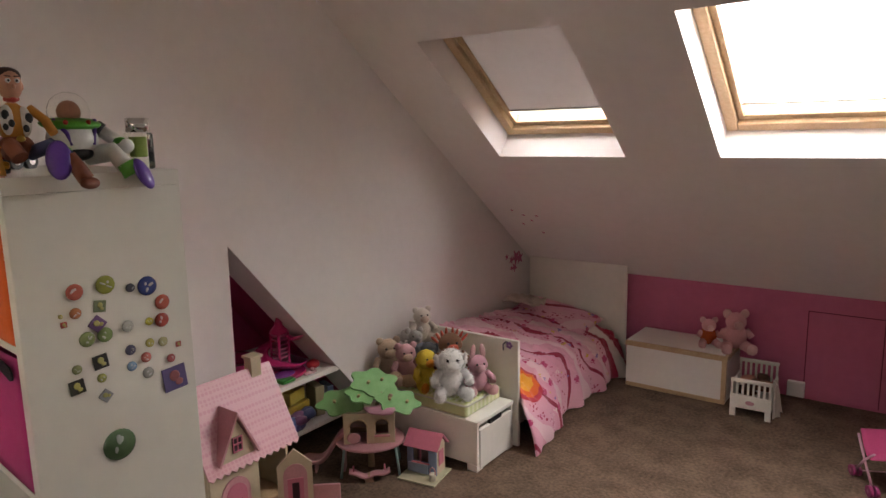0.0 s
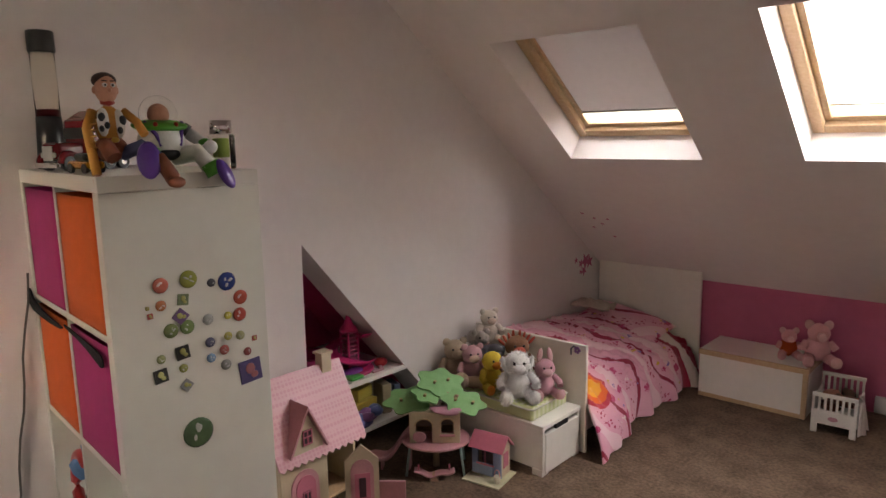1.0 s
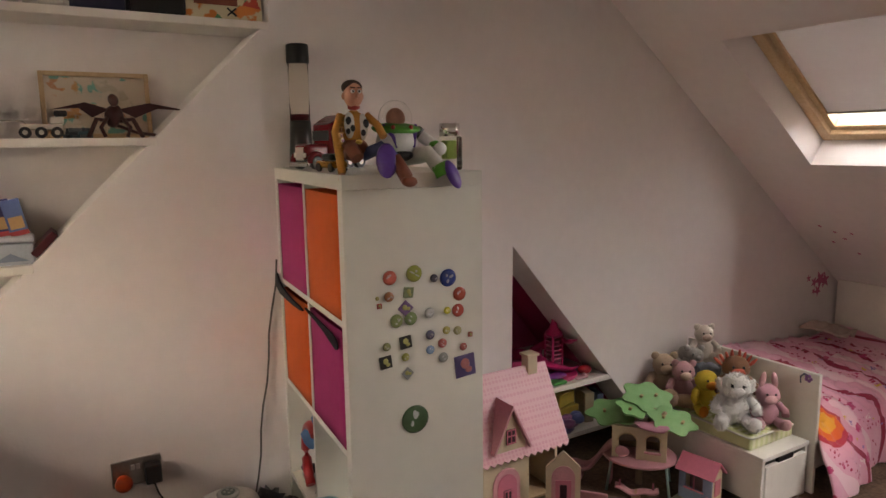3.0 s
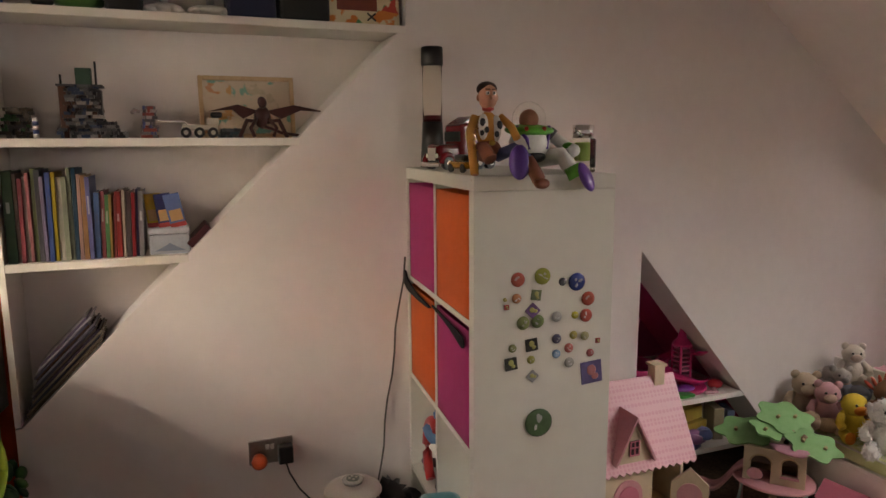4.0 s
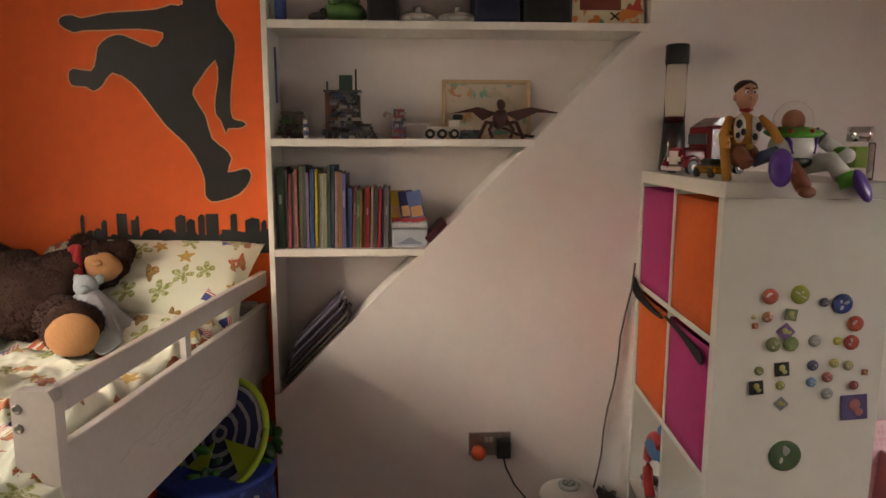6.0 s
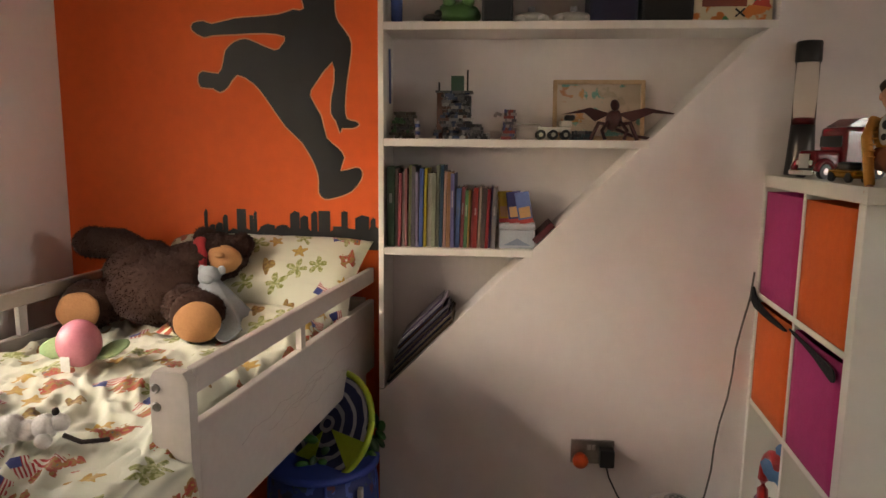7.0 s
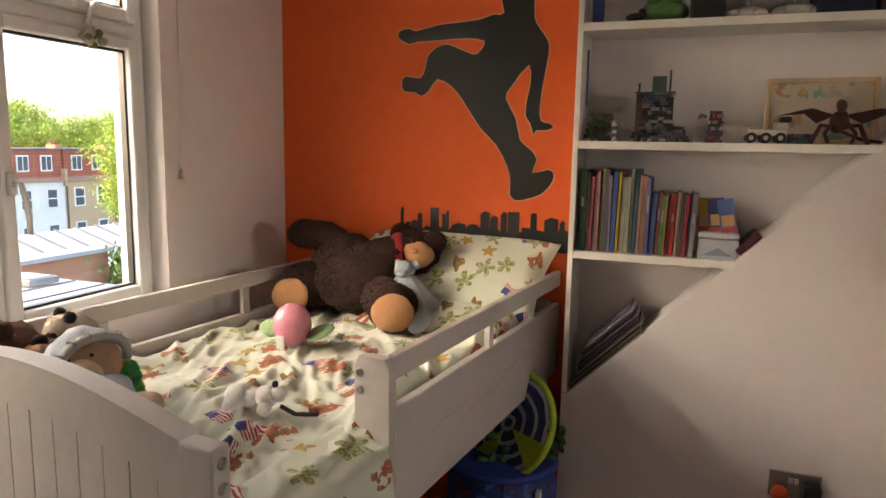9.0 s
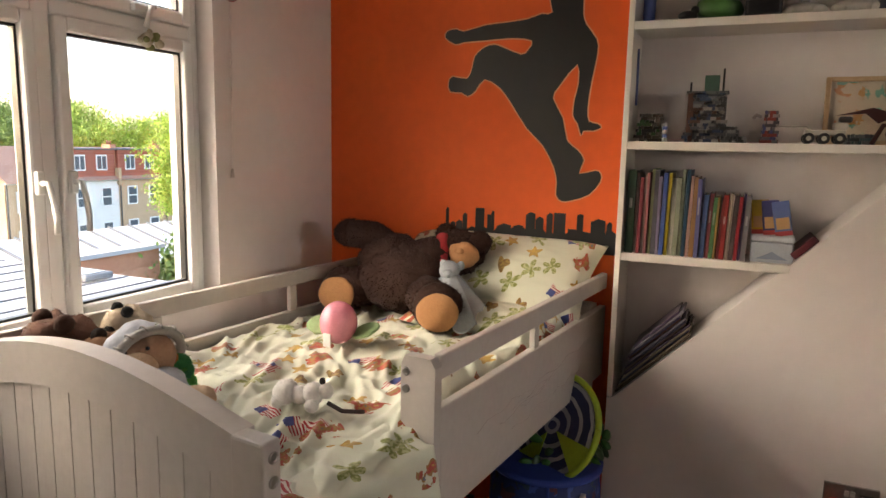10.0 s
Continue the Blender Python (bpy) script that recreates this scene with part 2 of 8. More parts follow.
bar("window_frame", WX0, WZ0, WX0 + 0.035, WZ1)
bar("window_frame", WX1 - 0.035, WZ0, WX1, WZ1)
bar("window_frame", WX0 + 0.035, WZ0, WX1 - 0.035, WZ0 + 0.03)
bar("window_frame", WX0 + 0.035, WZ1 - 0.035, WX1 - 0.035, WZ1)
MULL = (-0.953, -0.405)
for mx_ in MULL:
    bar("mullion", mx_ - 0.025, WZ0 + 0.03, mx_ + 0.025, WZ1 - 0.035)
for a, b in ((WX0 + 0.035, -0.978), (-0.928, -0.43), (-0.38, WX1 - 0.035)):
    bar("transom", a, 1.855, b, 1.90)
    for lo, hi in ((WZ0 + 0.03, 1.855), (1.90, WZ1 - 0.035)):
        k = 0.038
        bar("sash", a, lo, a + k, hi, FY + 0.012, FY + 0.075)
        bar("sash", b - k, lo, b, hi, FY + 0.012, FY + 0.075)
        bar("sash", a + k, lo, b - k, lo + k, FY + 0.012, FY + 0.075)
        bar("sash", a + k, hi - k, b - k, hi, FY + 0.012, FY + 0.075)
        for u0, v0, u1, v1 in ((a + k, lo + k, a + k + 0.007, hi - k), (b - k - 0.007, lo + k, b - k, hi - k), (a + k, lo + k, b - k, lo + k + 0.007), (a + k, hi - k - 0.007, b - k, hi - k)):
            part("gasket", box(bmnew(), u0, FY + 0.03, v0, u1, FY + 0.055, v1), M_BLACK, win)
        p = part("pane", box(bmnew(), a + k, FY + 0.03, lo + k, b - k, FY + 0.036, hi - k), M_GLASS, win)
        p.visible_shadow = False
for hx in (-1.0, -0.906):
    h = part("window_handle", box(bmnew(), hx - 0.011, FY + 0.075, 1.40, hx + 0.011, FY + 0.09, 1.46, 0.004), M_PVC, win)
    part("lever", tube(bmnew(), [(hx, FY + 0.09, 1.43), (hx, FY + 0.115, 1.432), (hx - 0.006, FY + 0.12, 1.39), (hx - 0.012, FY + 0.12, 1.345), (hx - 0.012, FY + 0.12, 1.30)], 0.008), M_PVC, h)
setting("window_sill", box(bmnew(), WX0 - 0.0, S - 0.13, WZ0 - 0.001, WX1, S + 0.02, WZ0 + 0.016, 0.005), M_PVC, "white window sill board", "window sill")

# daylight at the openings
area("window_daylight", look((-0.60, S - 1.05, 2.6), (-1.98, 0.9, 0.6)), 1.1, 1.3, WIN_W, (1, 0.98, 0.95))
NRM = Vector((0, math.sin(ang), math.cos(ang)))
for x0, x1 in HOLES:
    cpt = Vector(((x0 + x1) / 2, (3.53 + 2.83) / 2, slope_z((3.53 + 2.83) / 2))) + NRM * 0.30
    area("skylight_daylight", look(cpt, cpt - NRM), 0.66, 0.86, SKY_W)

# ---- patterned cloths ----
def nodes_of(name, rough=0.8, sheen=0.2):
    m = bpy.data.materials.new(name)
    m.use_nodes = True
    b = m.node_tree.nodes["Principled BSDF"]
    b.inputs["Roughness"].default_value, b.inputs["Sheen Weight"].default_value = rough, sheen
    return m, m.node_tree.nodes, m.node_tree.links, b


def mixed(n, l, fac, a, b):
    x = n.new("ShaderNodeMix")
    x.data_type = "RGBA"
    l.new(fac, x.inputs["Factor"])
    for key, v in (("A", a), ("B", b)):
        if isinstance(v, tuple):
            x.inputs[key].default_value = (*v, 1)
        else:
            l.new(v, x.inputs[key])
    return x.outputs["Result"]


def step(n, l, value, a, b):
    r = n.new("ShaderNodeMapRange")
    l.new(value, r.inputs["Value"])
    r.inputs["From Min"].default_value, r.inputs["From Max"].default_value = a, b
    return r.outputs[0]


def ramp(n, l, value, cols):
    r = n.new("ShaderNodeValToRGB")
    r.color_ramp.interpolation = "CONSTANT"
    while len(r.color_ramp.elements) < len(cols):
        r.color_ramp.elements.new(0.5)
    for i, c in enumerate(cols):
        r.color_ramp.elements[i].position = i / len(cols)
        r.color_ramp.elements[i].color = (*c, 1)
    l.new(value, r.inputs["Fac"])
    return r.outputs["Color"]


def tex(n, l, kind, vec, **kw):
    t = n.new("ShaderNodeTex" + kind)
    l.new(vec, t.inputs["Vector"])
    for k, v in kw.items():
        t.inputs[k].default_value = v
    return t


def weave(n, l, b, vec, strength=0.25, scale=300):
    nb, bp = tex(n, l, "Noise", vec, Scale=scale), n.new("ShaderNodeBump")
    bp.inputs["Strength"].default_value, bp.inputs["Distance"].default_value = strength, 0.004
    l.new(nb.outputs["Fac"], bp.inputs["Height"])
    l.new(bp.outputs[0], b.inputs["Normal"])


def calc(n, l, op, a, b=None, c=None):
    m_ = n.new("ShaderNodeMath")
    m_.operation = op
    for i_, v_ in enumerate((a, b, c)):
        if v_ is None:
            continue
        if isinstance(v_, (int, float)):
            m_.inputs[i_].default_value = v_
        else:
            l.new(v_, m_.inputs[i_])
    return m_.outputs[0]


def cloth_plane(n, l, sy, sz):
    """Cloth coordinates that run on from the top of a bed down its side."""
    q = n.new("ShaderNodeSeparateXYZ")
    l.new(n.new("ShaderNodeTexCoord").outputs["Object"], q.inputs[0])
    v = n.new("ShaderNodeCombineXYZ")
    l.new(q.outputs["X"], v.inputs["X"])
    l.new(calc(n, l, "ADD", calc(n, l, "MULTIPLY", q.outputs["Y"], sy), calc(n, l, "MULTIPLY", q.outputs["Z"], sz)), v.inputs["Y"])
    return v.outputs[0]


def ranch_cloth():
    """Cream cotton with flags, stars, hats, cacti and small brown figures printed apart."""
    m, n, l, b = nodes_of("cream cotton with western prints")
    v = cloth_plane(n, l, 1.0, 1.0)
    base = (0.60, 0.62, 0.50)
    nz = tex(n, l, "Noise", v, Scale=26.0, Detail=3)
    fine = tex(n, l, "Noise", v, Scale=95.0, Detail=2)
    shade = tex(n, l, "Noise", v, Scale=4.0, Detail=3)
    col = mixed(n, l, step(n, l, shade.outputs["Fac"], 0.3, 1.1), base, tuple(c * 0.84 for c in base))
    for scale, shift in ((7.6, 0.0), (6.4, 3.7)):
        mv = n.new("ShaderNodeVectorMath")
        mv.operation = "ADD"
        l.new(v, mv.inputs[0])
        mv.inputs[1].default_value = (shift, shift * 1.7, 0)
        vo = tex(n, l, "Voronoi", mv.outputs[0], Scale=scale, Randomness=0.8)
        vo.voronoi_dimensions = "2D"
        df = n.new("ShaderNodeVectorMath")
        df.operation = "SUBTRACT"
        l.new(mv.outputs[0], df.inputs[0])
        l.new(vo.outputs["Position"], df.inputs[1])
        sp = n.new("ShaderNodeSeparateColor")
        l.new(vo.outputs["Color"], sp.inputs[0])
        rot = n.new("ShaderNodeVectorRotate")
        rot.rotation_type = "Z_AXIS"
        l.new(df.outputs[0], rot.inputs["Vector"])
        l.new(calc(n, l, "MULTIPLY_ADD", sp.outputs[0], 2.4, 0.9), rot.inputs["Angle"])
        d = n.new("ShaderNodeSeparateXYZ")
        l.new(rot.outputs[0], d.inputs[0])
        x, y = d.outputs["X"], d.outputs["Y"]
        ax, ay = calc(n, l, "ABSOLUTE", x), calc(n, l, "ABSOLUTE", y)
        r = calc(n, l, "SQRT", calc(n, l, "ADD", calc(n, l, "MULTIPLY", x, x), calc(n, l, "MULTIPLY", y, y)))
        th_ = calc(n, l, "ARCTAN2", y, x)
        rough = calc(n, l, "MULTIPLY_ADD", nz.outputs["Fac"], 0.05, -0.025)

        def both(p_, q_):
            return calc(n, l, "MULTIPLY", p_, q_)

        def under(val, lim):
            return calc(n, l, "LESS_THAN", val, lim)

        pick = sp.outputs[1]

        def chosen(mask, lo, hi):
            return both(mask, both(calc(n, l, "GREATER_THAN", pick, lo), under(pick, hi)))

        # flag: red and white bars with a blue corner
        flag = chosen(both(under(ax, 0.034), under(calc(n, l, "ADD", ay, rough), 0.022)), 0.0, 0.10 if shift else 0.14)
        bars = calc(n, l, "GREATER_THAN", calc(n, l, "SINE", calc(n, l, "MULTIPLY", y, 720.0)), 0.0)
        fc = mixed(n, l, bars, (0.62, 0.56, 0.50), (0.36, 0.03, 0.035))
        fc = mixed(n, l, both(under(x, -0.004), under(y, 0.002)), fc, (0.035, 0.05, 0.20))
        col = mixed(n, l, flag, col, fc)
        # star
        sr = calc(n, l, "MULTIPLY", r, calc(n, l, "MULTIPLY_ADD", calc(n, l, "COSINE", calc(n, l, "MULTIPLY", th_, 5.0)), -0.32, 1.0))
        col = mixed(n, l, chosen(under(calc(n, l, "ADD", sr, calc(n, l, "MULTIPLY", rough, 0.2)), 0.021), 0.14, 0.30), col, mixed(n, l, step(n, l, fine.outputs["Fac"], 0.4, 0.6), (0.46, 0.30, 0.05), (0.34, 0.20, 0.04)))
        # hat: brim and crown
        brim = under(calc(n, l, "ADD", calc(n, l, "POWER", calc(n, l, "DIVIDE", ax, 0.038), 2.0), calc(n, l, "POWER", calc(n, l, "DIVIDE", ay, 0.010), 2.0)), 1.0)
        crown = under(calc(n, l, "ADD", calc(n, l, "POWER", calc(n, l, "DIVIDE", ax, 0.018), 4.0), calc(n, l, "POWER", calc(n, l, "DIVIDE", calc(n, l, "ABSOLUTE", calc(n, l, "ADD", y, -0.014)), 0.016), 2.0)), 1.0)
        hat = chosen(calc(n, l, "MAXIMUM", brim, crown), 0.30, 0.48)
        col = mixed(n, l, hat, col, mixed(n, l, step(n, l, fine.outputs["Fac"], 0.42, 0.6), (0.33, 0.22, 0.05), (0.17, 0.085, 0.025)))
        # cactus: fingers that fan upward
        fan = calc(n, l, "ABSOLUTE", calc(n, l, "COSINE", calc(n, l, "MULTIPLY", th_, 2.5)))
        cactus = chosen(under(calc(n, l, "ADD", r, rough), calc(n, l, "MULTIPLY_ADD", fan, 0.036, 0.006)), 0.48, 0.74)
        col = mixed(n, l, cactus, col, mixed(n, l, step(n, l, fine.outputs["Fac"], 0.45, 0.56), (0.19, 0.22, 0.045), (0.42, 0.44, 0.22)))
        # riders: ragged patches of brown, rust and blue
        rag = calc(n, l, "MULTIPLY", calc(n, l, "GREATER_THAN", calc(n, l, "ADD", nz.outputs["Fac"], calc(n, l, "MULTIPLY", r, -6.0)), 0.31), under(r, 0.045))
        inks = ramp(n, l, tex(n, l, "Noise", v, Scale=60.0).outputs["Fac"], [(0.06, 0.09, 0.2), (0.10, 0.12, 0.18), (0.30, 0.16, 0.04), (0.36, 0.06, 0.03), (0.40, 0.24, 0.06), (0.17, 0.08, 0.03)])
        col = mixed(n, l, chosen(rag, 0.74, 1.01), col, inks)
    l.new(col, b.inputs["Base Color"])
    weave(n, l, b, v)
    return m


M_KIDS = ranch_cloth()


def pink_cloth():
    m, n, l, b = nodes_of("pink cotton with red wavy bands")
    v = n.new("ShaderNodeTexCoord").outputs["Object"]
    q = n.new("ShaderNodeSeparateXYZ")
    l.new(v, q.inputs[0])
    cl = n.new("ShaderNodeCombineXYZ")
    l.new(calc(n, l, "SUBTRACT", q.outputs["X"], q.outputs["Z"]), cl.inputs["X"])
    l.new(q.outputs["Y"], cl.inputs["Y"])
    p_ = cl.outputs[0]
    wob = tex(n, l, "Noise", p_, Scale=2.6, Detail=0.0)
    along = calc(n, l, "ADD", q.outputs["Y"], calc(n, l, "MULTIPLY_ADD", wob.outputs["Fac"], 0.34, -0.17))
    along = calc(n, l, "ADD", along, calc(n, l, "MULTIPLY", calc(n, l, "SUBTRACT", q.outputs["X"], q.outputs["Z"]), -0.28))
    ph = calc(n, l, "FRACT", calc(n, l, "MULTIPLY", along, 3.1))

    def band(lo, hi):
        return calc(n, l, "MULTIPLY", calc(n, l, "GREATER_THAN", ph, lo), calc(n, l, "LESS_THAN", ph, hi))

    col = mixed(n, l, step(n, l, tex(n, l, "Noise", p_, Scale=3.0).outputs["Fac"], 0.35, 0.65), (0.74, 0.33, 0.45), (0.80, 0.43, 0.53))
    col = mixed(n, l, band(0.52, 0.74), col, (0.82, 0.55, 0.60))
    col = mixed(n, l, band(0.10, 0.185), col, (0.34, 0.012, 0.05))
    vo = tex(n, l, "Voronoi", p_, Scale=42.0, Randomness=0.6)
    row = band(0.80, 0.93)
    col = mixed(n, l, calc(n, l, "MULTIPLY", row, calc(n, l, "LESS_THAN", vo.outputs["Distance"], 0.34)), col, (0.46, 0.02, 0.09))
    for scale, lim, share, ink in ((9.0, 0.30, 0.45, (0.56, 0.045, 0.16)), (7.0, 0.22, 0.6, (0.84, 0.66, 0.64)), (11.0, 0.2, 0.72, (0.70, 0.42, 0.06)), (10.0, 0.2, 0.78, (0.30, 0.16, 0.42))):
        vb = tex(n, l, "Voronoi", p_, Scale=scale, Randomness=0.9)
        sp = n.new("ShaderNodeSeparateColor")
        l.new(vb.outputs["Color"], sp.inputs[0])
        wv = tex(n, l, "Noise", p_, Scale=scale * 7)
        dist = calc(n, l, "ADD", vb.outputs["Distance"], calc(n, l, "MULTIPLY_ADD", wv.outputs["Fac"], 0.4, -0.2))
        col = mixed(n, l, calc(n, l, "MULTIPLY", calc(n, l, "LESS_THAN", dist, lim), calc(n, l, "GREATER_THAN", sp.outputs[2], share)), col, ink)
    d = n.new("ShaderNodeVectorMath")
    d.operation = "DISTANCE"
    l.new(v, d.inputs[0])
    d.inputs[1].default_value = (0.71, 0.10, 0.33)
    for r_, c_ in ((0.125, (0.52, 0.03, 0.06)), (0.10, (0.74, 0.13, 0.02)), (0.07, (0.78, 0.36, 0.03)), (0.035, (0.62, 0.55, 0.06))):
        col = mixed(n, l, step(n, l, d.outputs["Value"], r_, r_ - 0.004), col, c_)
    end = calc(n, l, "ADD", q.outputs["Y"], calc(n, l, "MULTIPLY", q.outputs["Z"], 0.12))
    for lo, hi, c_ in ((1.10, 1.17, (0.38, 0.012, 0.045)), (1.17, 1.24, (0.74, 0.64, 0.60)), (1.24, 1.5, (0.38, 0.012, 0.045))):
        col = mixed(n, l, calc(n, l, "MULTIPLY", calc(n, l, "GREATER_THAN", end, lo), calc(n, l, "LESS_THAN", end, hi)), col, c_)
    l.new(col, b.inputs["Base Color"])
    weave(n, l, b, v)
    return m


M_PINKCLOTH = pink_cloth()


def check_cloth():
    m, n, l, b = nodes_of("lime and white checked cotton")
    v = n.new("ShaderNodeTexCoord").outputs["Object"]
    cols = []
    for d in ("X", "Y"):
        w = tex(n, l, "Wave", v, Scale=9.0)
        w.bands_direction = d
        cols.append(step(n, l, w.outputs["Fac"], 0.45, 0.55))
    col = mixed(n, l, cols[0], (0.70, 0.72, 0.48), (0.46, 0.53, 0.17))
    col = mixed(n, l, cols[1], col, (0.60, 0.64, 0.33))
    l.new(col, b.inputs["Base Color"])
    weave(n, l, b, v)
    return m


M_CHECK = check_cloth()


def roof_paint():
    m, n, l, b = nodes_of("pink painted scallop roof", 0.45, 0.0)
    v = n.new("ShaderNodeTexCoord").outputs["Object"]
    vo = tex(n, l, "Voronoi", v, Scale=64.0, Randomness=0.1)
    col = mixed(n, l, step(n, l, vo.outputs["Distance"], 0.36, 0.46), (0.66, 0.32, 0.37), (0.71, 0.40, 0.44))
    l.new(col, b.inputs["Base Color"])
    return m


M_ROOF = roof_paint()


def spiral_cloth():
    m, n, l, b = nodes_of("navy cloth with white rings", 0.6)
    v = n.new("ShaderNodeTexCoord").outputs["Object"]
    w = tex(n, l, "Wave", v, Scale=9.5, Distortion=1.2, Detail=1.0)
    w.wave_type, w.rings_direction = "RINGS", "Z"
    w.inputs["Detail Scale"].default_value = 3.0
    col = mixed(n, l, step(n, l, w.outputs["Fac"], 0.74, 0.8), (0.012, 0.022, 0.11), (0.42, 0.44, 0.50))
    l.new(col, b.inputs["Base Color"])
    weave(n, l, b, v)
    return m


M_SPIRAL = spiral_cloth()


def daub(name, base, inks, scale):
    m, n, l, b = nodes_of(name, 0.6, 0.0)
    v = n.new("ShaderNodeTexCoord").outputs["Object"]
    t = tex(n, l, "Noise", v, Scale=scale, Detail=3)
    vo = tex(n, l, "Voronoi", v, Scale=scale * 0.8)
    sp = n.new("ShaderNodeSeparateColor")
    l.new(vo.outputs["Color"], sp.inputs[0])
    l.new(mixed(n, l, step(n, l, t.outputs["Fac"], 0.54, 0.57), base, ramp(n, l, sp.outputs[0], inks)), b.inputs["Base Color"])
    return m


M_PAINTING = daub("child's painting on cream paper", (0.62, 0.52, 0.40), [(0.55, 0.25, 0.12), (0.18, 0.42, 0.33), (0.6, 0.32, 0.12), (0.5, 0.42, 0.3)], 22)
M_CANVAS = daub("painted canvas in green and orange", (0.62, 0.55, 0.36), [(0.06, 0.22, 0.09), (0.62, 0.2, 0.04), (0.08, 0.25, 0.1), (0.5, 0.06, 0.04)], 16)
CACHE = {}


def paint(r, g, b, rough=0.5, **kw):
    key = (r, g, b, rough, *sorted(kw.items()))
    if key not in CACHE:
        CACHE[key] = mat("paint", (r, g, b), rough, 0.15, 14.0, **kw)
    return CACHE[key]


def plush(r, g, b):
    return paint(r, g, b, 0.95, bump=0.22, bscale=160.0, sheen=0.0)


def furry(ob, count, length, seed=1):
    """Short tufts of pile all over a stuffed toy."""
    me, q_ = ob.data, random.Random(seed)
    sc = ob.matrix_basis.to_scale()[0]
    polys = [f for f in me.polygons if f.area > 0]
    picks = q_.choices(range(len(polys)), [f.area for f in polys], k=count)
    bm_ = bmesh.new()
    bm_.from_mesh(me)
    for i_ in picks:
        f = polys[i_]
        a_, b_, c_ = [me.vertices[v_].co for v_ in (f.vertices[0], f.vertices[1], f.vertices[2])]
        r1, r2 = sorted((q_.random(), q_.random()))
        if len(f.vertices) == 4 and q_.random() < 0.5:
            b_ = me.vertices[f.vertices[3]].co
        co = a_ * r1 + b_ * (r2 - r1) + c_ * (1 - r2)
        d_ = (f.normal + Vector((q_.uniform(-0.7, 0.7), q_.uniform(-0.7, 0.7), q_.uniform(-0.9, 0.3)))).normalized()
        s_ = d_.cross(Vector((q_.random() - 0.5, q_.random() - 0.5, q_.random() - 0.5))).normalized() * length * 0.16 / sc
        t_ = bm_.faces.new([bm_.verts.new(co + s_), bm_.verts.new(co - s_), bm_.verts.new(co + d_ * length * q_.uniform(0.6, 1.1) / sc)])
        t_.material_index, t_.smooth = f.material_index, True
    bm_.to_mesh(me)
    bm_.free()
    return ob


# ---- bookcase in the recess ----
case = thing("bookcase", "white painted built-in bookcase with a slanting foot", "bookcase", pose(W, -0.181, 0))
part("side_panel", box(bmnew(), OW - W, -0.009, 0.72, 0.004, 0.009, TOP, 0.002), M_WHITE, case)
for z, y1 in ((1.94, 1.228), (1.572, 0.862), (1.212, 0.505)):
    part("shelf", box(bmnew(), OW - W, 0.009, z - 0.025, 0.002, y1, z, 0.002), M_WHITE, case)
part("bracket", tube(bmnew(), [(-0.10, 0.012, 1.87), (-0.10, 0.014, 1.76), (-0.10, 0.014, 1.69)], 0.004), paint(0.12, 0.16, 0.35), case, "thin blue hanging pencil strip")

rnd = random.Random(4)
SPINES = [(0.015, 0.05, 0.025), (0.55, 0.5, 0.45), (0.35, 0.08, 0.1), (0.5, 0.45, 0.4), (0.5, 0.2, 0.22), (0.25, 0.28, 0.12), (0.1, 0.1, 0.12), (0.35, 0.3, 0.45), (0.08, 0.14, 0.42), (0.55, 0.42, 0.05), (0.62, 0.58, 0.5), (0.42, 0.46, 0.35), (0.48, 0.52, 0.38), (0.03, 0.09, 0.16), (0.5, 0.32, 0.28), (0.42, 0.22, 0.1), (0.2, 0.2, 0.45), (0.1, 0.17, 0.38), (0.4, 0.1, 0.12), (0.1, 0.28, 0.12), (0.5, 0.3, 0.1), (0.3, 0.06, 0.06), (0.42, 0.05, 0.05), (0.55, 0.5, 0.42), (0.12, 0.1, 0.1), (0.4, 0.04, 0.05), (0.1, 0.1, 0.25), (0.3, 0.3, 0.32), (0.45, 0.06, 0.07), (0.1, 0.2, 0.4)]
M_PAGES = mat("book pages", (0.62, 0.56, 0.45), 0.9, 0.2, 40)


def book(name, y, z, wid, hgt, dep, col, m=None, label=""):
    b = thing(name, label or "children's book with a coloured spine standing in the row", "book", m or pose(W - 0.01, y, z), "books on the bookcase")
    bm = bmnew()
    box(bm, -dep, 0, 0, 0, 0.0018, hgt)
    box(bm, -dep, wid - 0.0018, 0, 0, wid, hgt)
    box(bm, -0.003, 0.0, 0, 0.001, wid, hgt, 0.0008, 1)
    g_ = sum(col) / 3
    part("cover", bm, paint(*[max(0.008, 0.62 * (g_ + 1.12 * (c - g_))) for c in col], 0.4), b)
    part("page_block", box(bmnew(), -dep + 0.004, 0.002, 0.004, -0.0035, wid - 0.002, hgt - 0.004), M_PAGES, b)
    k_ = rnd.randrange(4)
    if wid > 0.011:
        part("spine_title", box(bmnew(), 0.0012, wid * 0.3, hgt * 0.55, 0.0018, wid * 0.65, hgt * rnd.uniform(0.65, 0.85)), paint(*[min(1, c * 0.5 + (0.28 if k_ % 2 else 0.02)) for c in col], 0.5), b)
    return b


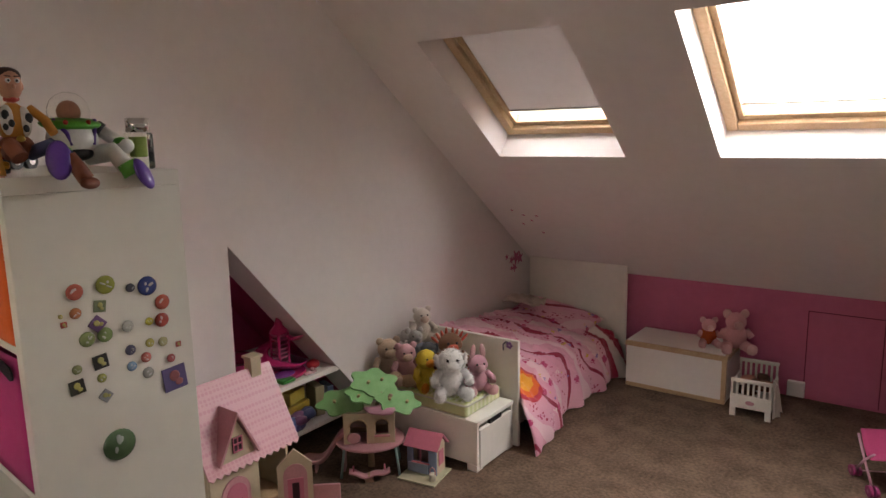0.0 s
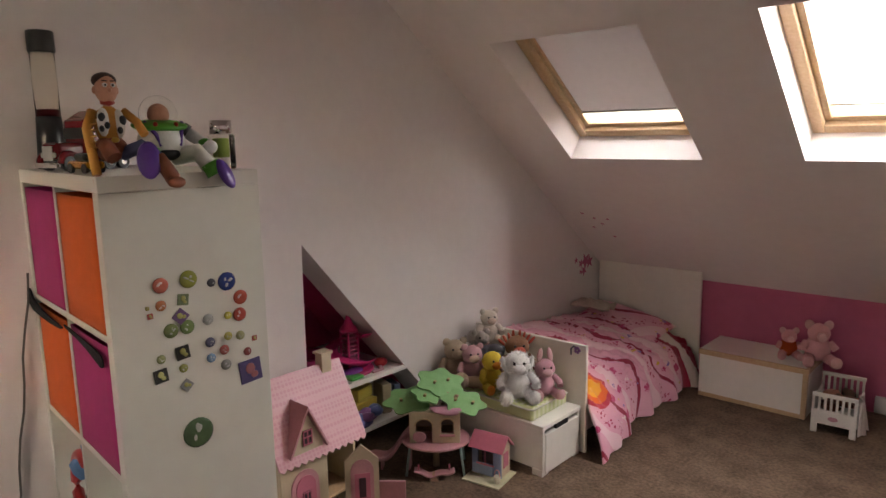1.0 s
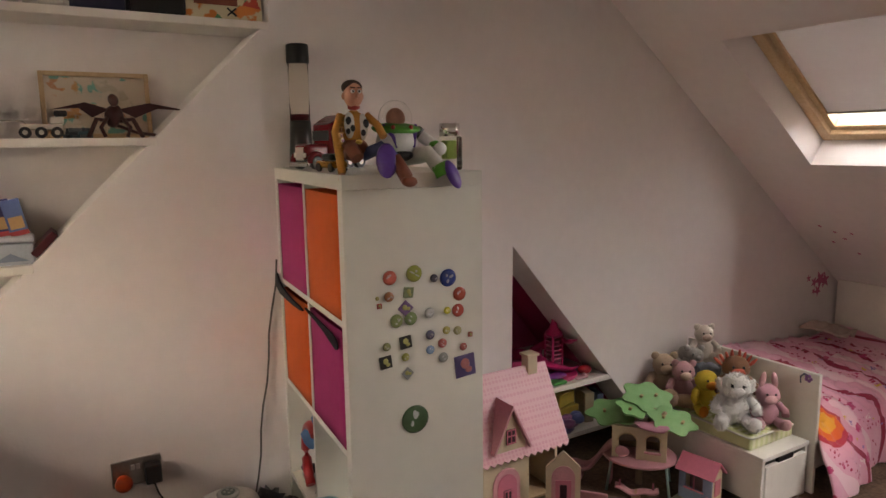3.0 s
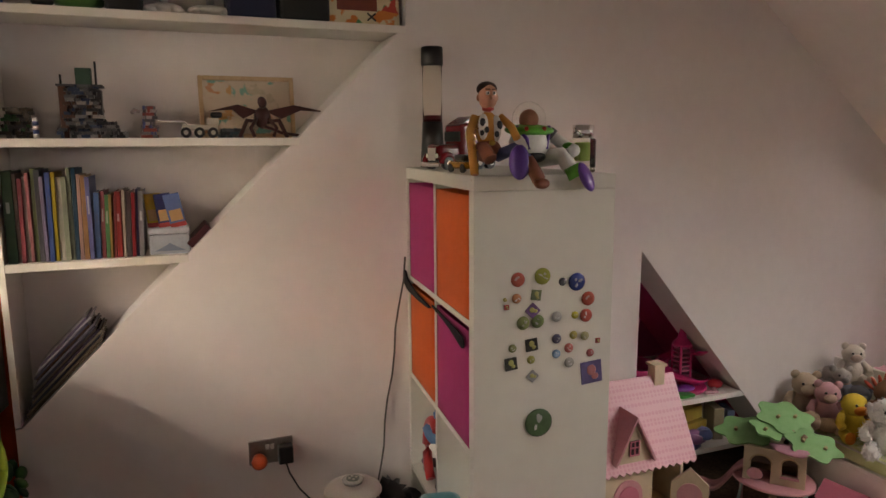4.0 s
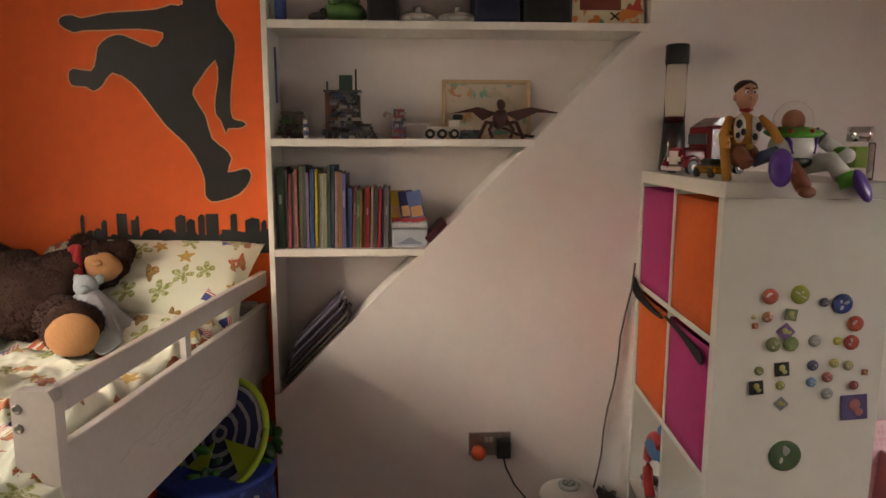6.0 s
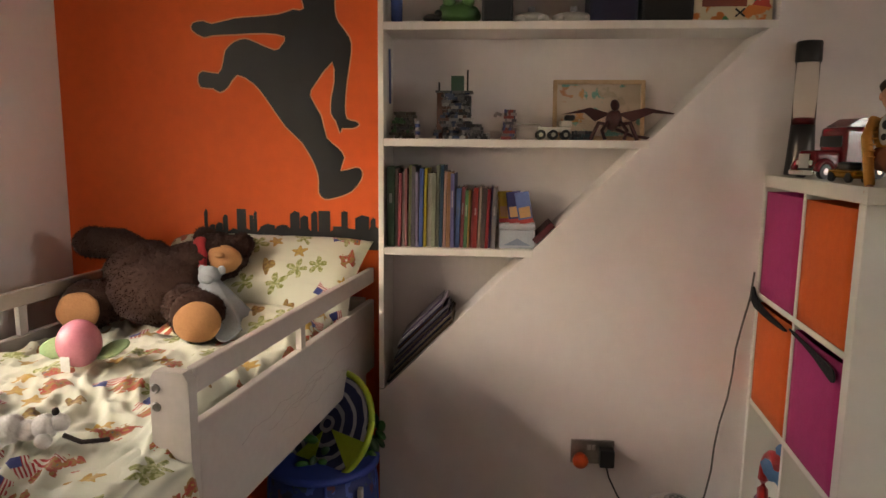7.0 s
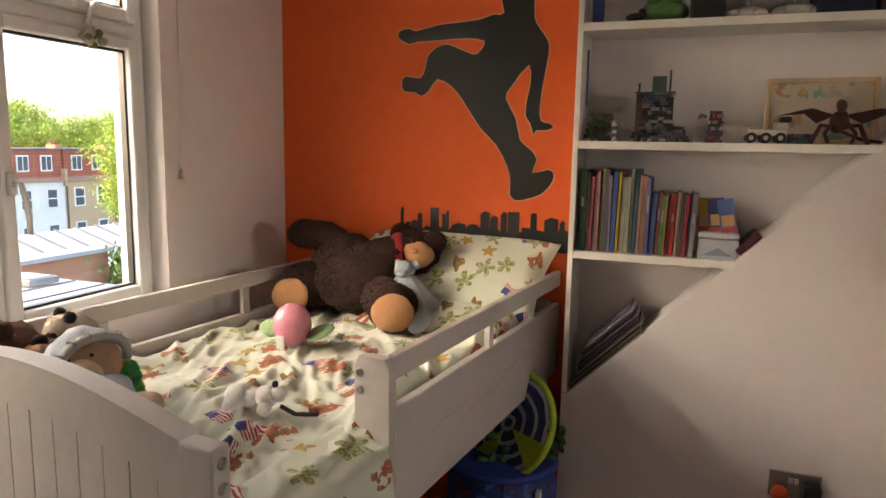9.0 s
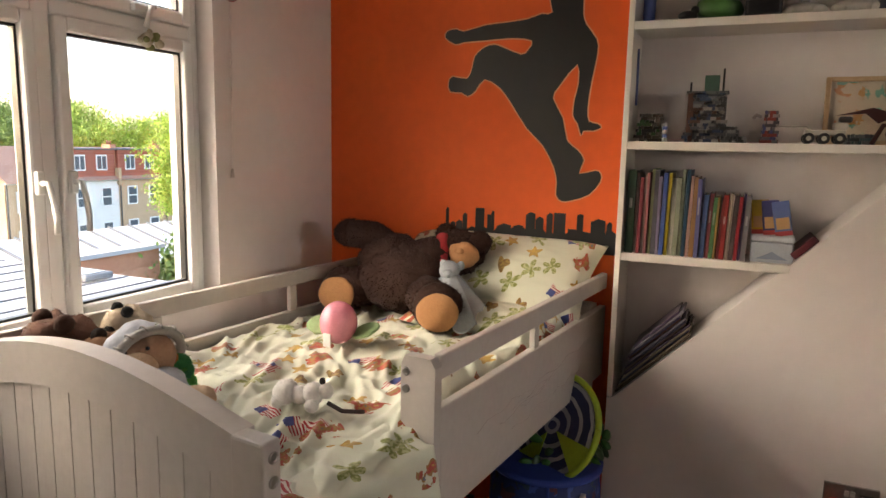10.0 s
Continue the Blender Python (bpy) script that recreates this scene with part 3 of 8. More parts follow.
y = -0.165
i = 0
while y < 0.196:
    tall = y < 0.055
    wid = (0.026 if i == 0 else rnd.uniform(0.008, 0.019)) if tall else rnd.uniform(0.007, 0.016)
    hgt = (0.268 if i == 0 else rnd.uniform(0.24, 0.275)) if tall else rnd.uniform(0.188, 0.208)
    book("book", y, 1.2125, wid, hgt, rnd.uniform(0.13, 0.16), SPINES[i % len(SPINES)], pose(W - 0.012 - rnd.uniform(0, 0.012), y, 1.2125, -rnd.uniform(0, 1.2) if tall else -rnd.uniform(1.0, 3.0), 0, 0))
    y += wid + 0.001
    i += 1
for k, (c, yy, lean) in enumerate((((0.55, 0.36, 0.02), 0.235, 4), ((0.03, 0.03, 0.12), 0.268, 7), ((0.10, 0.15, 0.34), 0.302, 11))):
    b = thing("book", "slim paperback leaning above the tin box", "book", pose(W - 0.045 + 0.008 * k, yy, 1.298, lean, 0, 0), "books on the bookcase")
    part("cover", box(bmnew(), -0.006, -0.024, 0, 0.0, 0.024, 0.105, 0.001, 1), paint(*c, 0.4), b)
    part("picture", box(bmnew(), 0.0005, -0.018, 0.02, 0.0012, 0.018, 0.055), paint(0.5, 0.3, 0.12), b)
    part("base_band", box(bmnew(), 0.0005, -0.024, 0.0, 0.0012, 0.024, 0.014), paint(0.42, 0.05, 0.05), b)
tin = thing("tin_box", "pale blue tin box with a wavy picture", "box", pose(W - 0.02, 0.272, 1.2125))
part("body", box(bmnew(), -0.08, -0.06, 0, 0, 0.06, 0.064, 0.008, 3), paint(0.42, 0.46, 0.52, 0.35), tin)
part("lid", box(bmnew(), -0.082, -0.062, 0.0645, 0.002, 0.062, 0.084, 0.008, 3), paint(0.5, 0.53, 0.58, 0.35), tin)
part("picture", prism(bmnew(), [(-0.045, 0.012), (-0.02, 0.024), (0, 0.036), (0.02, 0.024), (0.045, 0.012)], "x", 0.0005, 0.0022), paint(0.22, 0.27, 0.36, 0.4), tin)
solid("book", box(bmnew(), -0.13, 0, 0, 0, 0.085, 0.022, 0.002, 1), paint(0.07, 0.012, 0.016, 0.4), "dark red book slumped on the slanting wall", "book", pose(W - 0.012, 0.336, 1.2295, 45.2, 0, 0), "books on the bookcase")

# magazines in the lowest slanting bay
for k in range(12):
    c = [(0.10, 0.07, 0.05), (0.22, 0.17, 0.13), (0.05, 0.05, 0.08), (0.24, 0.19, 0.16), (0.08, 0.06, 0.10), (0.16, 0.12, 0.11), (0.05, 0.045, 0.07), (0.28, 0.26, 0.32), (0.12, 0.07, 0.05), (0.07, 0.06, 0.10), (0.34, 0.32, 0.36), (0.14, 0.11, 0.17)][k]
    up = rnd.uniform(0.0, 0.02) + 0.004 * k
    lift = 0.0035 + 0.0072 * k
    base_y, base_z = -0.160 + up * 0.707, 0.728 + up * 0.711
    solid("magazine", box(bmnew(), -0.15, 0, 0, 0, 0.31 - 0.010 * k + rnd.uniform(-0.012, 0.012), 0.0062, 0.001, 1), paint(*c, 0.22), "glossy magazine lying on the slanting bay", "magazine", pose(W - 0.012 - 0.006 * (k % 3), base_y - lift * 0.70 + 0.006 * k, base_z + lift * 0.714 + 0.006 * k, 45.2, 0, 0), "magazines in the slanting bay")


def brick_model(name, label, y, z, w, h, d, cols, count, seed, m=None):
    """A toy built of small studded plastic bricks."""
    r = random.Random(seed)
    t = thing(name, label, "toy", m or pose(W - 0.07, y, z), "toys on the bookcase")
    groups = {}
    u = 0.008
    n_levels = max(2, int(h / 0.0096))
    for lev in range(n_levels):
        f = lev / n_levels
        for _ in range(max(1, int(count / n_levels))):
            ww = r.choice((1, 2, 2, 3, 4)) * u
            dd = r.choice((1, 2, 2)) * u
            yy = r.uniform(-w / 2, w / 2 - ww) * (1 - 0.45 * f)
            xx = r.uniform(-d / 2, d / 2 - dd)
            g = groups.setdefault(r.randrange(len(cols)), bmnew())
            zz = lev * 0.0096
            box(g, xx, yy, zz, xx + dd, yy + ww, zz + 0.0096)
            if r.random() < 0.5:
                cyl(g, (xx + dd / 2, yy + ww / 2, zz + 0.0096), (xx + dd / 2, yy + ww / 2, zz + 0.0116), 0.0024, seg=6)
    for k, g in groups.items():
        tagged(part("bricks", g, paint(*cols[k], 0.3), t), kind="stuff")
    return t


GREYS = [(0.05, 0.05, 0.055), (0.12, 0.12, 0.125), (0.2, 0.2, 0.2), (0.03, 0.03, 0.03)]
brick_model("brick_tree", "small brick-built jungle with green leaves on a dark base", -0.115, 1.573, 0.10, 0.09, 0.08, [(0.05, 0.035, 0.02), (0.03, 0.1, 0.03), (0.03, 0.03, 0.03), (0.09, 0.08, 0.06)], 110, 1)
castle = brick_model("brick_castle", "grey brick-built toy castle with tower and brown pillars", 0.055, 1.573, 0.14, 0.155, 0.10, GREYS + [(0.10, 0.05, 0.03), (0.03, 0.05, 0.10), (0.3, 0.28, 0.26)], 240, 2)
for a, b_, hh, c in ((-0.058, -0.038, 0.15, (0.12, 0.05, 0.03)), (0.035, 0.055, 0.14, (0.05, 0.05, 0.055))):
    part("pillar", box(bmnew(), -0.02, a, 0.0, 0.02, b_, hh), paint(*c, 0.35), castle)
part("wall", box(bmnew(), -0.03, -0.038, 0.055, -0.015, 0.035, 0.15), paint(0.16, 0.16, 0.165, 0.35), castle)
part("arch", lathe(bmnew(), [(0.024, 0.0), (0.024, 0.005), (0.019, 0.005), (0.019, 0.0)], 18), paint(0.14, 0.14, 0.145, 0.35), castle, "", pose(-0.012, 0, 0.105, 0, 90, 0))
part("deck", box(bmnew(), -0.04, -0.062, 0.15, 0.03, 0.06, 0.156), paint(0.1, 0.1, 0.105, 0.35), castle)
part("tower", box(bmnew(), -0.02, -0.012, 0.156, 0.01, 0.03, 0.205), paint(0.04, 0.09, 0.06, 0.35), castle, "dark green tower block")
part("mast", cyl(bmnew(), (0, 0.042, 0.156), (0, 0.042, 0.225), 0.003), M_BLACK, castle)
part("mast", cyl(bmnew(), (0, -0.052, 0.156), (0, -0.052, 0.185), 0.003), M_BLACK, castle)
brick_model("brick_bike", "dark brick-built motorbike parked by the castle", 0.115, 1.573, 0.09, 0.05, 0.05, GREYS, 60, 3)
brick_model("brick_car", "tiny grey and white brick-built car", 0.158, 1.573, 0.035, 0.02, 0.03, [(0.3, 0.3, 0.3), (0.05, 0.05, 0.05)], 10, 5)
pot = thing("pepper_figure", "small blue and white striped figure on the shelf edge", "toy", pose(W - 0.015, -0.062, 1.573), "toys on the bookcase")
for k in range(4):
    part("stripe", cyl(bmnew(), (0, 0, 0.012 * k), (0, 0, 0.012 * k + 0.011), 0.008), paint(*((0.08, 0.12, 0.3) if k % 2 else (0.6, 0.6, 0.58)), 0.4), pot)
part("cap", ell(bmnew(), (0, 0, 0.052), 0.007), paint(0.6, 0.6, 0.6, 0.4), pot)
mech = brick_model("brick_robot", "small red, blue and white brick-built robot", 0.235, 1.573, 0.055, 0.105, 0.04, [(0.3, 0.28, 0.27), (0.05, 0.05, 0.06), (0.22, 0.04, 0.03), (0.05, 0.07, 0.2), (0.12, 0.12, 0.13)], 80, 6)
part("arm", tube(bmnew(), [(0, -0.026, 0.08), (0.01, -0.04, 0.085), (0.02, -0.045, 0.075)], 0.006), paint(0.35, 0.3, 0.28, 0.35), mech)
rover = thing("toy_rover", "white brick-built rover with black wheels", "toy", pose(W - 0.06, 0.385, 1.573), "toys on the bookcase")
for k in range(3):
    for sx in (-0.025, 0.025):
        w_ = part("wheel", cyl(bmnew(), (sx - 0.008, -0.045 + 0.04 * k, 0.016), (sx + 0.008, -0.045 + 0.04 * k, 0.016), 0.016), M_BLACK, rover)
        part("rim", cyl(bmnew(), (sx - 0.009, -0.045 + 0.04 * k, 0.016), (sx + 0.009, -0.045 + 0.04 * k, 0.016), 0.007), paint(0.4, 0.37, 0.3), w_)
part("deck", box(bmnew(), -0.02, -0.055, 0.024, 0.02, 0.05, 0.04, 0.002), paint(0.55, 0.52, 0.45, 0.35), rover)
part("cabin", box(bmnew(), -0.018, 0.018, 0.04, 0.018, 0.055, 0.062, 0.004), paint(0.5, 0.47, 0.4, 0.35), rover)
part("scoop", box(bmnew(), -0.015, 0.03, 0.062, 0.02, 0.065, 0.08, 0.006), M_BLACK, rover)
part("boom", tube(bmnew(), [(0, -0.13, 0.05), (0, -0.05, 0.05), (0, -0.04, 0.04)], 0.002), paint(0.4, 0.38, 0.33), rover)
pic = thing("framed_picture", "child's painting in a pine frame leaning on the recess wall", "picture", pose(OW + 0.028, 0.541, 1.573, 0, -6, 0))
pw, ph, fr = 0.155, 0.205, 0.014
for nm, a in (("frame_side", (-pw, 0, -pw + fr, ph)), ("frame_side", (pw - fr, 0, pw, ph)), ("frame_rail", (-pw + fr, 0, pw - fr, fr)), ("frame_rail", (-pw + fr, ph - fr, pw - fr, ph))):
    part(nm, box(bmnew(), -0.008, a[0], a[1], 0.01, a[2], a[3], 0.002, 1), M_PINE, pic)
part("painting", box(bmnew(), -0.006, -pw + fr, fr, -0.002, pw - fr, ph - fr), M_PAINTING, pic, "loose dabs of green and orange paint")
p = part("pane", box(bmnew(), 0.0, -pw + fr, fr, 0.002, pw - fr, ph - fr), M_GLASS, pic)
p.visible_shadow = False
drg = thing("winged_toy", "dark red plastic winged creature with spread wings", "toy", pose(W - 0.06, 0.575, 1.573), "toys on the bookcase")
M_DR = paint(0.045, 0.010, 0.009, 0.35)
bm = bmnew()
ell(bm, (0, 0, 0.065), (0.022, 0.026, 0.034), lump=0.3)
ell(bm, (0.02, 0, 0.11), (0.014, 0.014, 0.02), lump=0.3)
part("body", bm, M_DR, drg)
for s_, y_tip in ((-1, -0.17), (1, 0.225)):
    bm = bmnew()
    prism(bm, [(0.01 * s_, 0.085), (y_tip * 0.45, 0.105), (y_tip, 0.082), (y_tip * 0.55, 0.088), (0.06 * s_, 0.06)], "x", -0.004, 0.004)
    part("wing", bm, M_DR, drg)
for s_ in (-1, 1):
    part("leg", tube(bmnew(), [(0, 0.015 * s_, 0.05), (0.02, 0.05 * s_, 0.055), (0.02, 0.075 * s_, 0.0)], 0.007), M_DR, drg)
    part("claw", tube(bmnew(), [(0.01, 0.02 * s_, 0.06), (0.03, 0.04 * s_, 0.03), (0.035, 0.03 * s_, 0.002)], 0.006), M_DR, drg)
part("tail", tube(bmnew(), [(0, 0, 0.04), (0.0, 0.06, 0.015), (0.01, 0.12, 0.006), (0.015, 0.155, 0.007)], 0.005), M_DR, drg)
brick_model("brick_debris", "dark heap of loose toy bricks", 0.475, 1.573, 0.09, 0.035, 0.04, [(0.04, 0.05, 0.06), (0.12, 0.13, 0.14), (0.05, 0.1, 0.12)], 26, 9)

# top shelf, only its lower edge in sight
TZ = 1.9405
bm = bmnew()
cyl(bm, (0, 0, 0), (0, 0, 0.10), 0.018, 0.02)
ell(bm, (0, 0, 0.11), (0.02, 0.026, 0.024), mi=1)
solid("toy_figure", bm, [paint(0.03, 0.06, 0.22, 0.4), paint(0.3, 0.32, 0.4, 0.4)], "small dark blue plastic figure on the top shelf", "toy", pose(W - 0.04, -0.135, TZ), "toys on the top shelf")
bm = bmnew()
ell(bm, (0, 0, 0.035), (0.05, 0.07, 0.035), lump=0.3)
ell(bm, (0.02, -0.03, 0.07), 0.022)
ell(bm, (0.02, 0.03, 0.07), 0.022)
solid("toy_frog", bm, paint(0.06, 0.16, 0.04, 0.35), "green plastic frog-like toy on the top shelf", "toy", pose(W - 0.07, 0.065, TZ), "toys on the top shelf")
bm = bmnew()
ell(bm, (0, 0, 0.015), (0.02, 0.03, 0.015))
ell(bm, (0, 0.02, 0.03), 0.013)
solid("toy_bird", bm, M_BLACK, "small black plastic toy on the top shelf", "toy", pose(W - 0.04, -0.02, TZ), "toys on the top shelf")
for yy, ww, c, nm, lb in ((0.19, 0.10, (0.012, 0.012, 0.014), "storage_case", "black storage case standing on the top shelf"), (0.555, 0.15, (0.012, 0.016, 0.05), "storage_case", "navy blue storage case standing on the top shelf"), (0.72, 0.16, (0.012, 0.012, 0.012), "storage_case", "black storage case standing on the top shelf")):
    t = thing(nm, lb, "case", pose(W - 0.09, yy, TZ), "cases on the top shelf")
    part("body", box(bmnew(), -0.08, -ww / 2, 0, 0.07, ww / 2, 0.2, 0.01), paint(*c, 0.5), t)
    part("lid", box(bmnew(), -0.082, -ww / 2 - 0.002, 0.201, 0.072, ww / 2 + 0.002, 0.22, 0.008), paint(*c, 0.5), t)
for yy, r0 in ((0.30, 0.055), (0.435, 0.07)):
    t = thing("game_controller", "white plastic game controller lying on the top shelf", "controller", pose(W - 0.075, yy, TZ), "controllers on the top shelf")
    bm = bmnew()
    ell(bm, (0, 0, 0.02), (0.035, r0, 0.02))
    ell(bm, (0.02, -r0 * 0.7, 0.014), (0.03, 0.02, 0.014))
    ell(bm, (0.02, r0 * 0.7, 0.014), (0.03, 0.02, 0.014))
    part("shell", bm, paint(0.62, 0.6, 0.56, 0.35), t)
    part("stick", cyl(bmnew(), (0, 0, 0.03), (0, 0, 0.055), 0.012), paint(0.3, 0.3, 0.3), t)
part_canvas = thing("painted_canvas", "child's stretched canvas painted with a house and plants", "picture", pose(W - 0.03, 0.915, TZ, 0, -5, 0))
part("stretcher", box(bmnew(), -0.02, -0.12, 0, 0, 0.122, 0.2), paint(0.6, 0.55, 0.45, 0.8), part_canvas)
part("painting", box(bmnew(), 0.0005, -0.12, 0.0, 0.002, 0.122, 0.2), M_CANVAS, part_canvas)
part("painted_house", box(bmnew(), 0.0022, -0.09, 0.045, 0.003, 0.045, 0.12), paint(0.22, 0.05, 0.03, 0.6), part_canvas)
bm = bmnew()
for a, b_ in ((1, 1), (1, -1)):
    tube(bm, [(0.0035, 0.025 - 0.014, 0.026 - 0.012 * b_), (0.0035, 0.025 + 0.014, 0.026 + 0.012 * b_)], 0.003, 6)
part("painted_cross", bm, M_BLACK, part_canvas)

# ---- cube shelving unit ----
CL, CD, CH = 0.735, 0.39, 1.47
CAB = pose(-1.262, 0.986, 0, 0, 0, -4.5)
cab = thing("cube_shelf", "off-white cube shelving unit with pink and orange fabric boxes", "shelving unit", CAB)
T = 0.038
part("end_panel", box(bmnew(), -T, 0, 0, 0, CD, CH - T, 0.0015), M_LAMINATE, cab)
part("end_panel", box(bmnew(), -CL, 0, 0, -CL + T, CD, CH - T, 0.0015), M_LAMINATE, cab)
part("top_panel", box(bmnew(), -CL, 0, CH - T + 0.0005, 0, CD, CH, 0.0015), M_LAMINATE, cab)
part("bottom_panel", box(bmnew(), -CL + T, 0, 0, -T, CD, T, 0.0015), M_LAMINATE, cab)
mid = -CL / 2
part("divider", box(bmnew(), mid - 0.008, 0.002, T, mid + 0.008, CD - 0.002, CH - T), M_LAMINATE, cab)
cell = (CH - 2 * T - 3 * 0.016) / 4
cw = (CL - 2 * T - 0.016) / 2
for k in range(1, 4):
    z = T + k * cell + (k - 1) * 0.016
    for x0 in (-CL + T, mid + 0.008):
        part("shelf", box(bmnew(), x0, 0.002, z, x0 + cw, CD - 0.002, z + 0.016), M_LAMINATE, cab)
M_FPINK = mat("magenta felt box cloth", (0.40, 0.028, 0.15), 0.9, 0.15, 6, 0.3, 300)
M_FORANGE = mat("orange felt box cloth", (0.62, 0.105, 0.015), 0.9, 0.15, 6, 0.3, 300)
def smooth_strip(pts_):
    """Rounds the corners of a strip of felt."""
    out = []
    for a, b_ in zip(pts_, pts_[1:] + pts_[:1]):
        out += [(a[0] * 0.75 + b_[0] * 0.25, a[1] * 0.75 + b_[1] * 0.25), (a[0] * 0.25 + b_[0] * 0.75, a[1] * 0.25 + b_[1] * 0.75)]
    return out


for col, row, mt, lb in ((0, 3, M_FPINK, "magenta"), (1, 3, M_FORANGE, "orange"), (0, 2, M_FORANGE, "orange"), (1, 2, M_FPINK, "magenta")):
    x0 = (-CL + T if col == 0 else mid + 0.008) + 0.003
    z0 = T + row * (cell + 0.016)
    t = thing("storage_box", lb + " fabric storage box pushed into the cube shelf", "storage box", CAB @ pose(x0 + cw / 2 - 0.003, 0, z0 + 0.0005), "fabric boxes in the cube shelf")
    hw = cw / 2 - 0.004
    bh = cell - 0.014
    part("front", sheet(bmnew(), 8, 8, lambda u, v: (-hw + 2 * hw * u, 0.004 - 0.012 * math.sin(math.pi * u) * math.sin(math.pi * v * 0.9), bh * v), 0.004), mt, t)
    bm = bmnew()
    box(bm, -hw, 0.006, 0, -hw + 0.004, 0.36, bh)
    box(bm, hw - 0.004, 0.006, 0, hw, 0.36, bh)
    box(bm, -hw, 0.356, 0, hw, 0.36, bh)
    part("sides", bm, mt, t)
    part("base", box(bmnew(), -hw + 0.004, 0.008, 0, hw - 0.004, 0.356, 0.004), mt, t)
    if row == 2:
        if col == 0:
            strip = [(-hw - 0.022, bh + 0.042), (-hw - 0.006, bh + 0.05), (-hw + 0.03, bh + 0.018), (0.0, bh - 0.002), (hw, bh - 0.008), (hw, bh - 0.016), (0.0, bh - 0.02), (-hw - 0.02, bh - 0.012)]
        else:
            strip = [(-hw, bh + 0.004), (0.0, bh - 0.004), (hw - 0.02, bh - 0.012), (hw, bh - 0.03), (hw - 0.01, bh - 0.048), (hw - 0.04, bh - 0.044), (0.0, bh - 0.018), (-hw, bh - 0.004)]
        part("pull_tab", prism(bmnew(), smooth_strip(strip), "y", -0.016 if col == 0 else -0.013, -0.009), mat("black felt", (0.01, 0.01, 0.011), 0.95, 0.2, 20, 0.3, 300), t, "loose black felt pull strip")

# clutter in the open cubes
zc = T + cell + 0.0165
zc0 = T + 0.0005
bm = bmnew()
lathe(bm, [(0.05, 0), (0.055, 0.02), (0.055, 0.10), (0.03, 0.13), (0.03, 0.15)], 20)
solid("plastic_bottle", bm, paint(0.12, 0.36, 0.42, 0.3), "pale turquoise plastic bottle lying in the cube shelf", "bottle", CAB @ pose(-0.26, 0.03, zc + 0.056, 80, 0, 12))
bm = bmnew()
tube(bm, [(-0.50 + 0.09 * math.cos(a), 0.03, zc + 0.12 + 0.12 * math.sin(a)) for a in [math.pi * (0.35 + 0.09 * k) for k in range(12)]], 0.017, 10)
solid("toy_hose", bm, paint(0.42, 0.02, 0.02, 0.35), "curved glossy red plastic toy in the cube shelf", "toy", CAB)
bm = bmnew()
ell(bm, (0, 0, 0.05), (0.05, 0.05, 0.05), lump=0.5)
ell(bm, (0.01, 0, 0.11), (0.03, 0.03, 0.03), lump=0.5)
solid("soft_toy", bm, plush(0.10, 0.22, 0.42), "small blue plush toy propped in the cube shelf", "soft toy", CAB @ pose(-0.52, 0.06, zc + 0.14))
for k in range(6):
    solid("game_box", box(bmnew(), -0.11, 0, 0, 0.11, 0.17, 0.026, 0.003, 1), paint(*[(0.4, 0.38, 0.36), (0.1, 0.14, 0.3), (0.35, 0.06, 0.05), (0.45, 0.42, 0.2), (0.2, 0.3, 0.32), (0.4, 0.38, 0.36)][k], 0.4), "flat board game box stacked in the cube shelf", "box", CAB @ pose(-0.19 if k < 3 else -0.54, 0.06, (zc if k < 0 else zc0) + 0.0265 * (k % 3), 0, 0, rnd.uniform(-4, 4)), "boxes in the cube shelf")
bm = bmnew()
for k in range(26):
    ell(bm, (rnd.uniform(-0.1, 0.1), rnd.uniform(0.0, 0.08), 0.018 + rnd.uniform(0, 0.03)), (rnd.uniform(0.012, 0.03), 0.018, 0.015), (rnd.uniform(0, 90), 0, rnd.uniform(0, 180)), mi=k % 4, seg=8)
solid("small_toys", bm, [paint(0.05, 0.05, 0.12, 0.3), paint(0.3, 0.1, 0.25, 0.3), paint(0.4, 0.4, 0.42, 0.3), paint(0.08, 0.05, 0.05, 0.3)], "jumble of small plastic toys in the cube shelf", "toys", CAB @ pose(-0.54, 0.03, zc), kind="stuff")

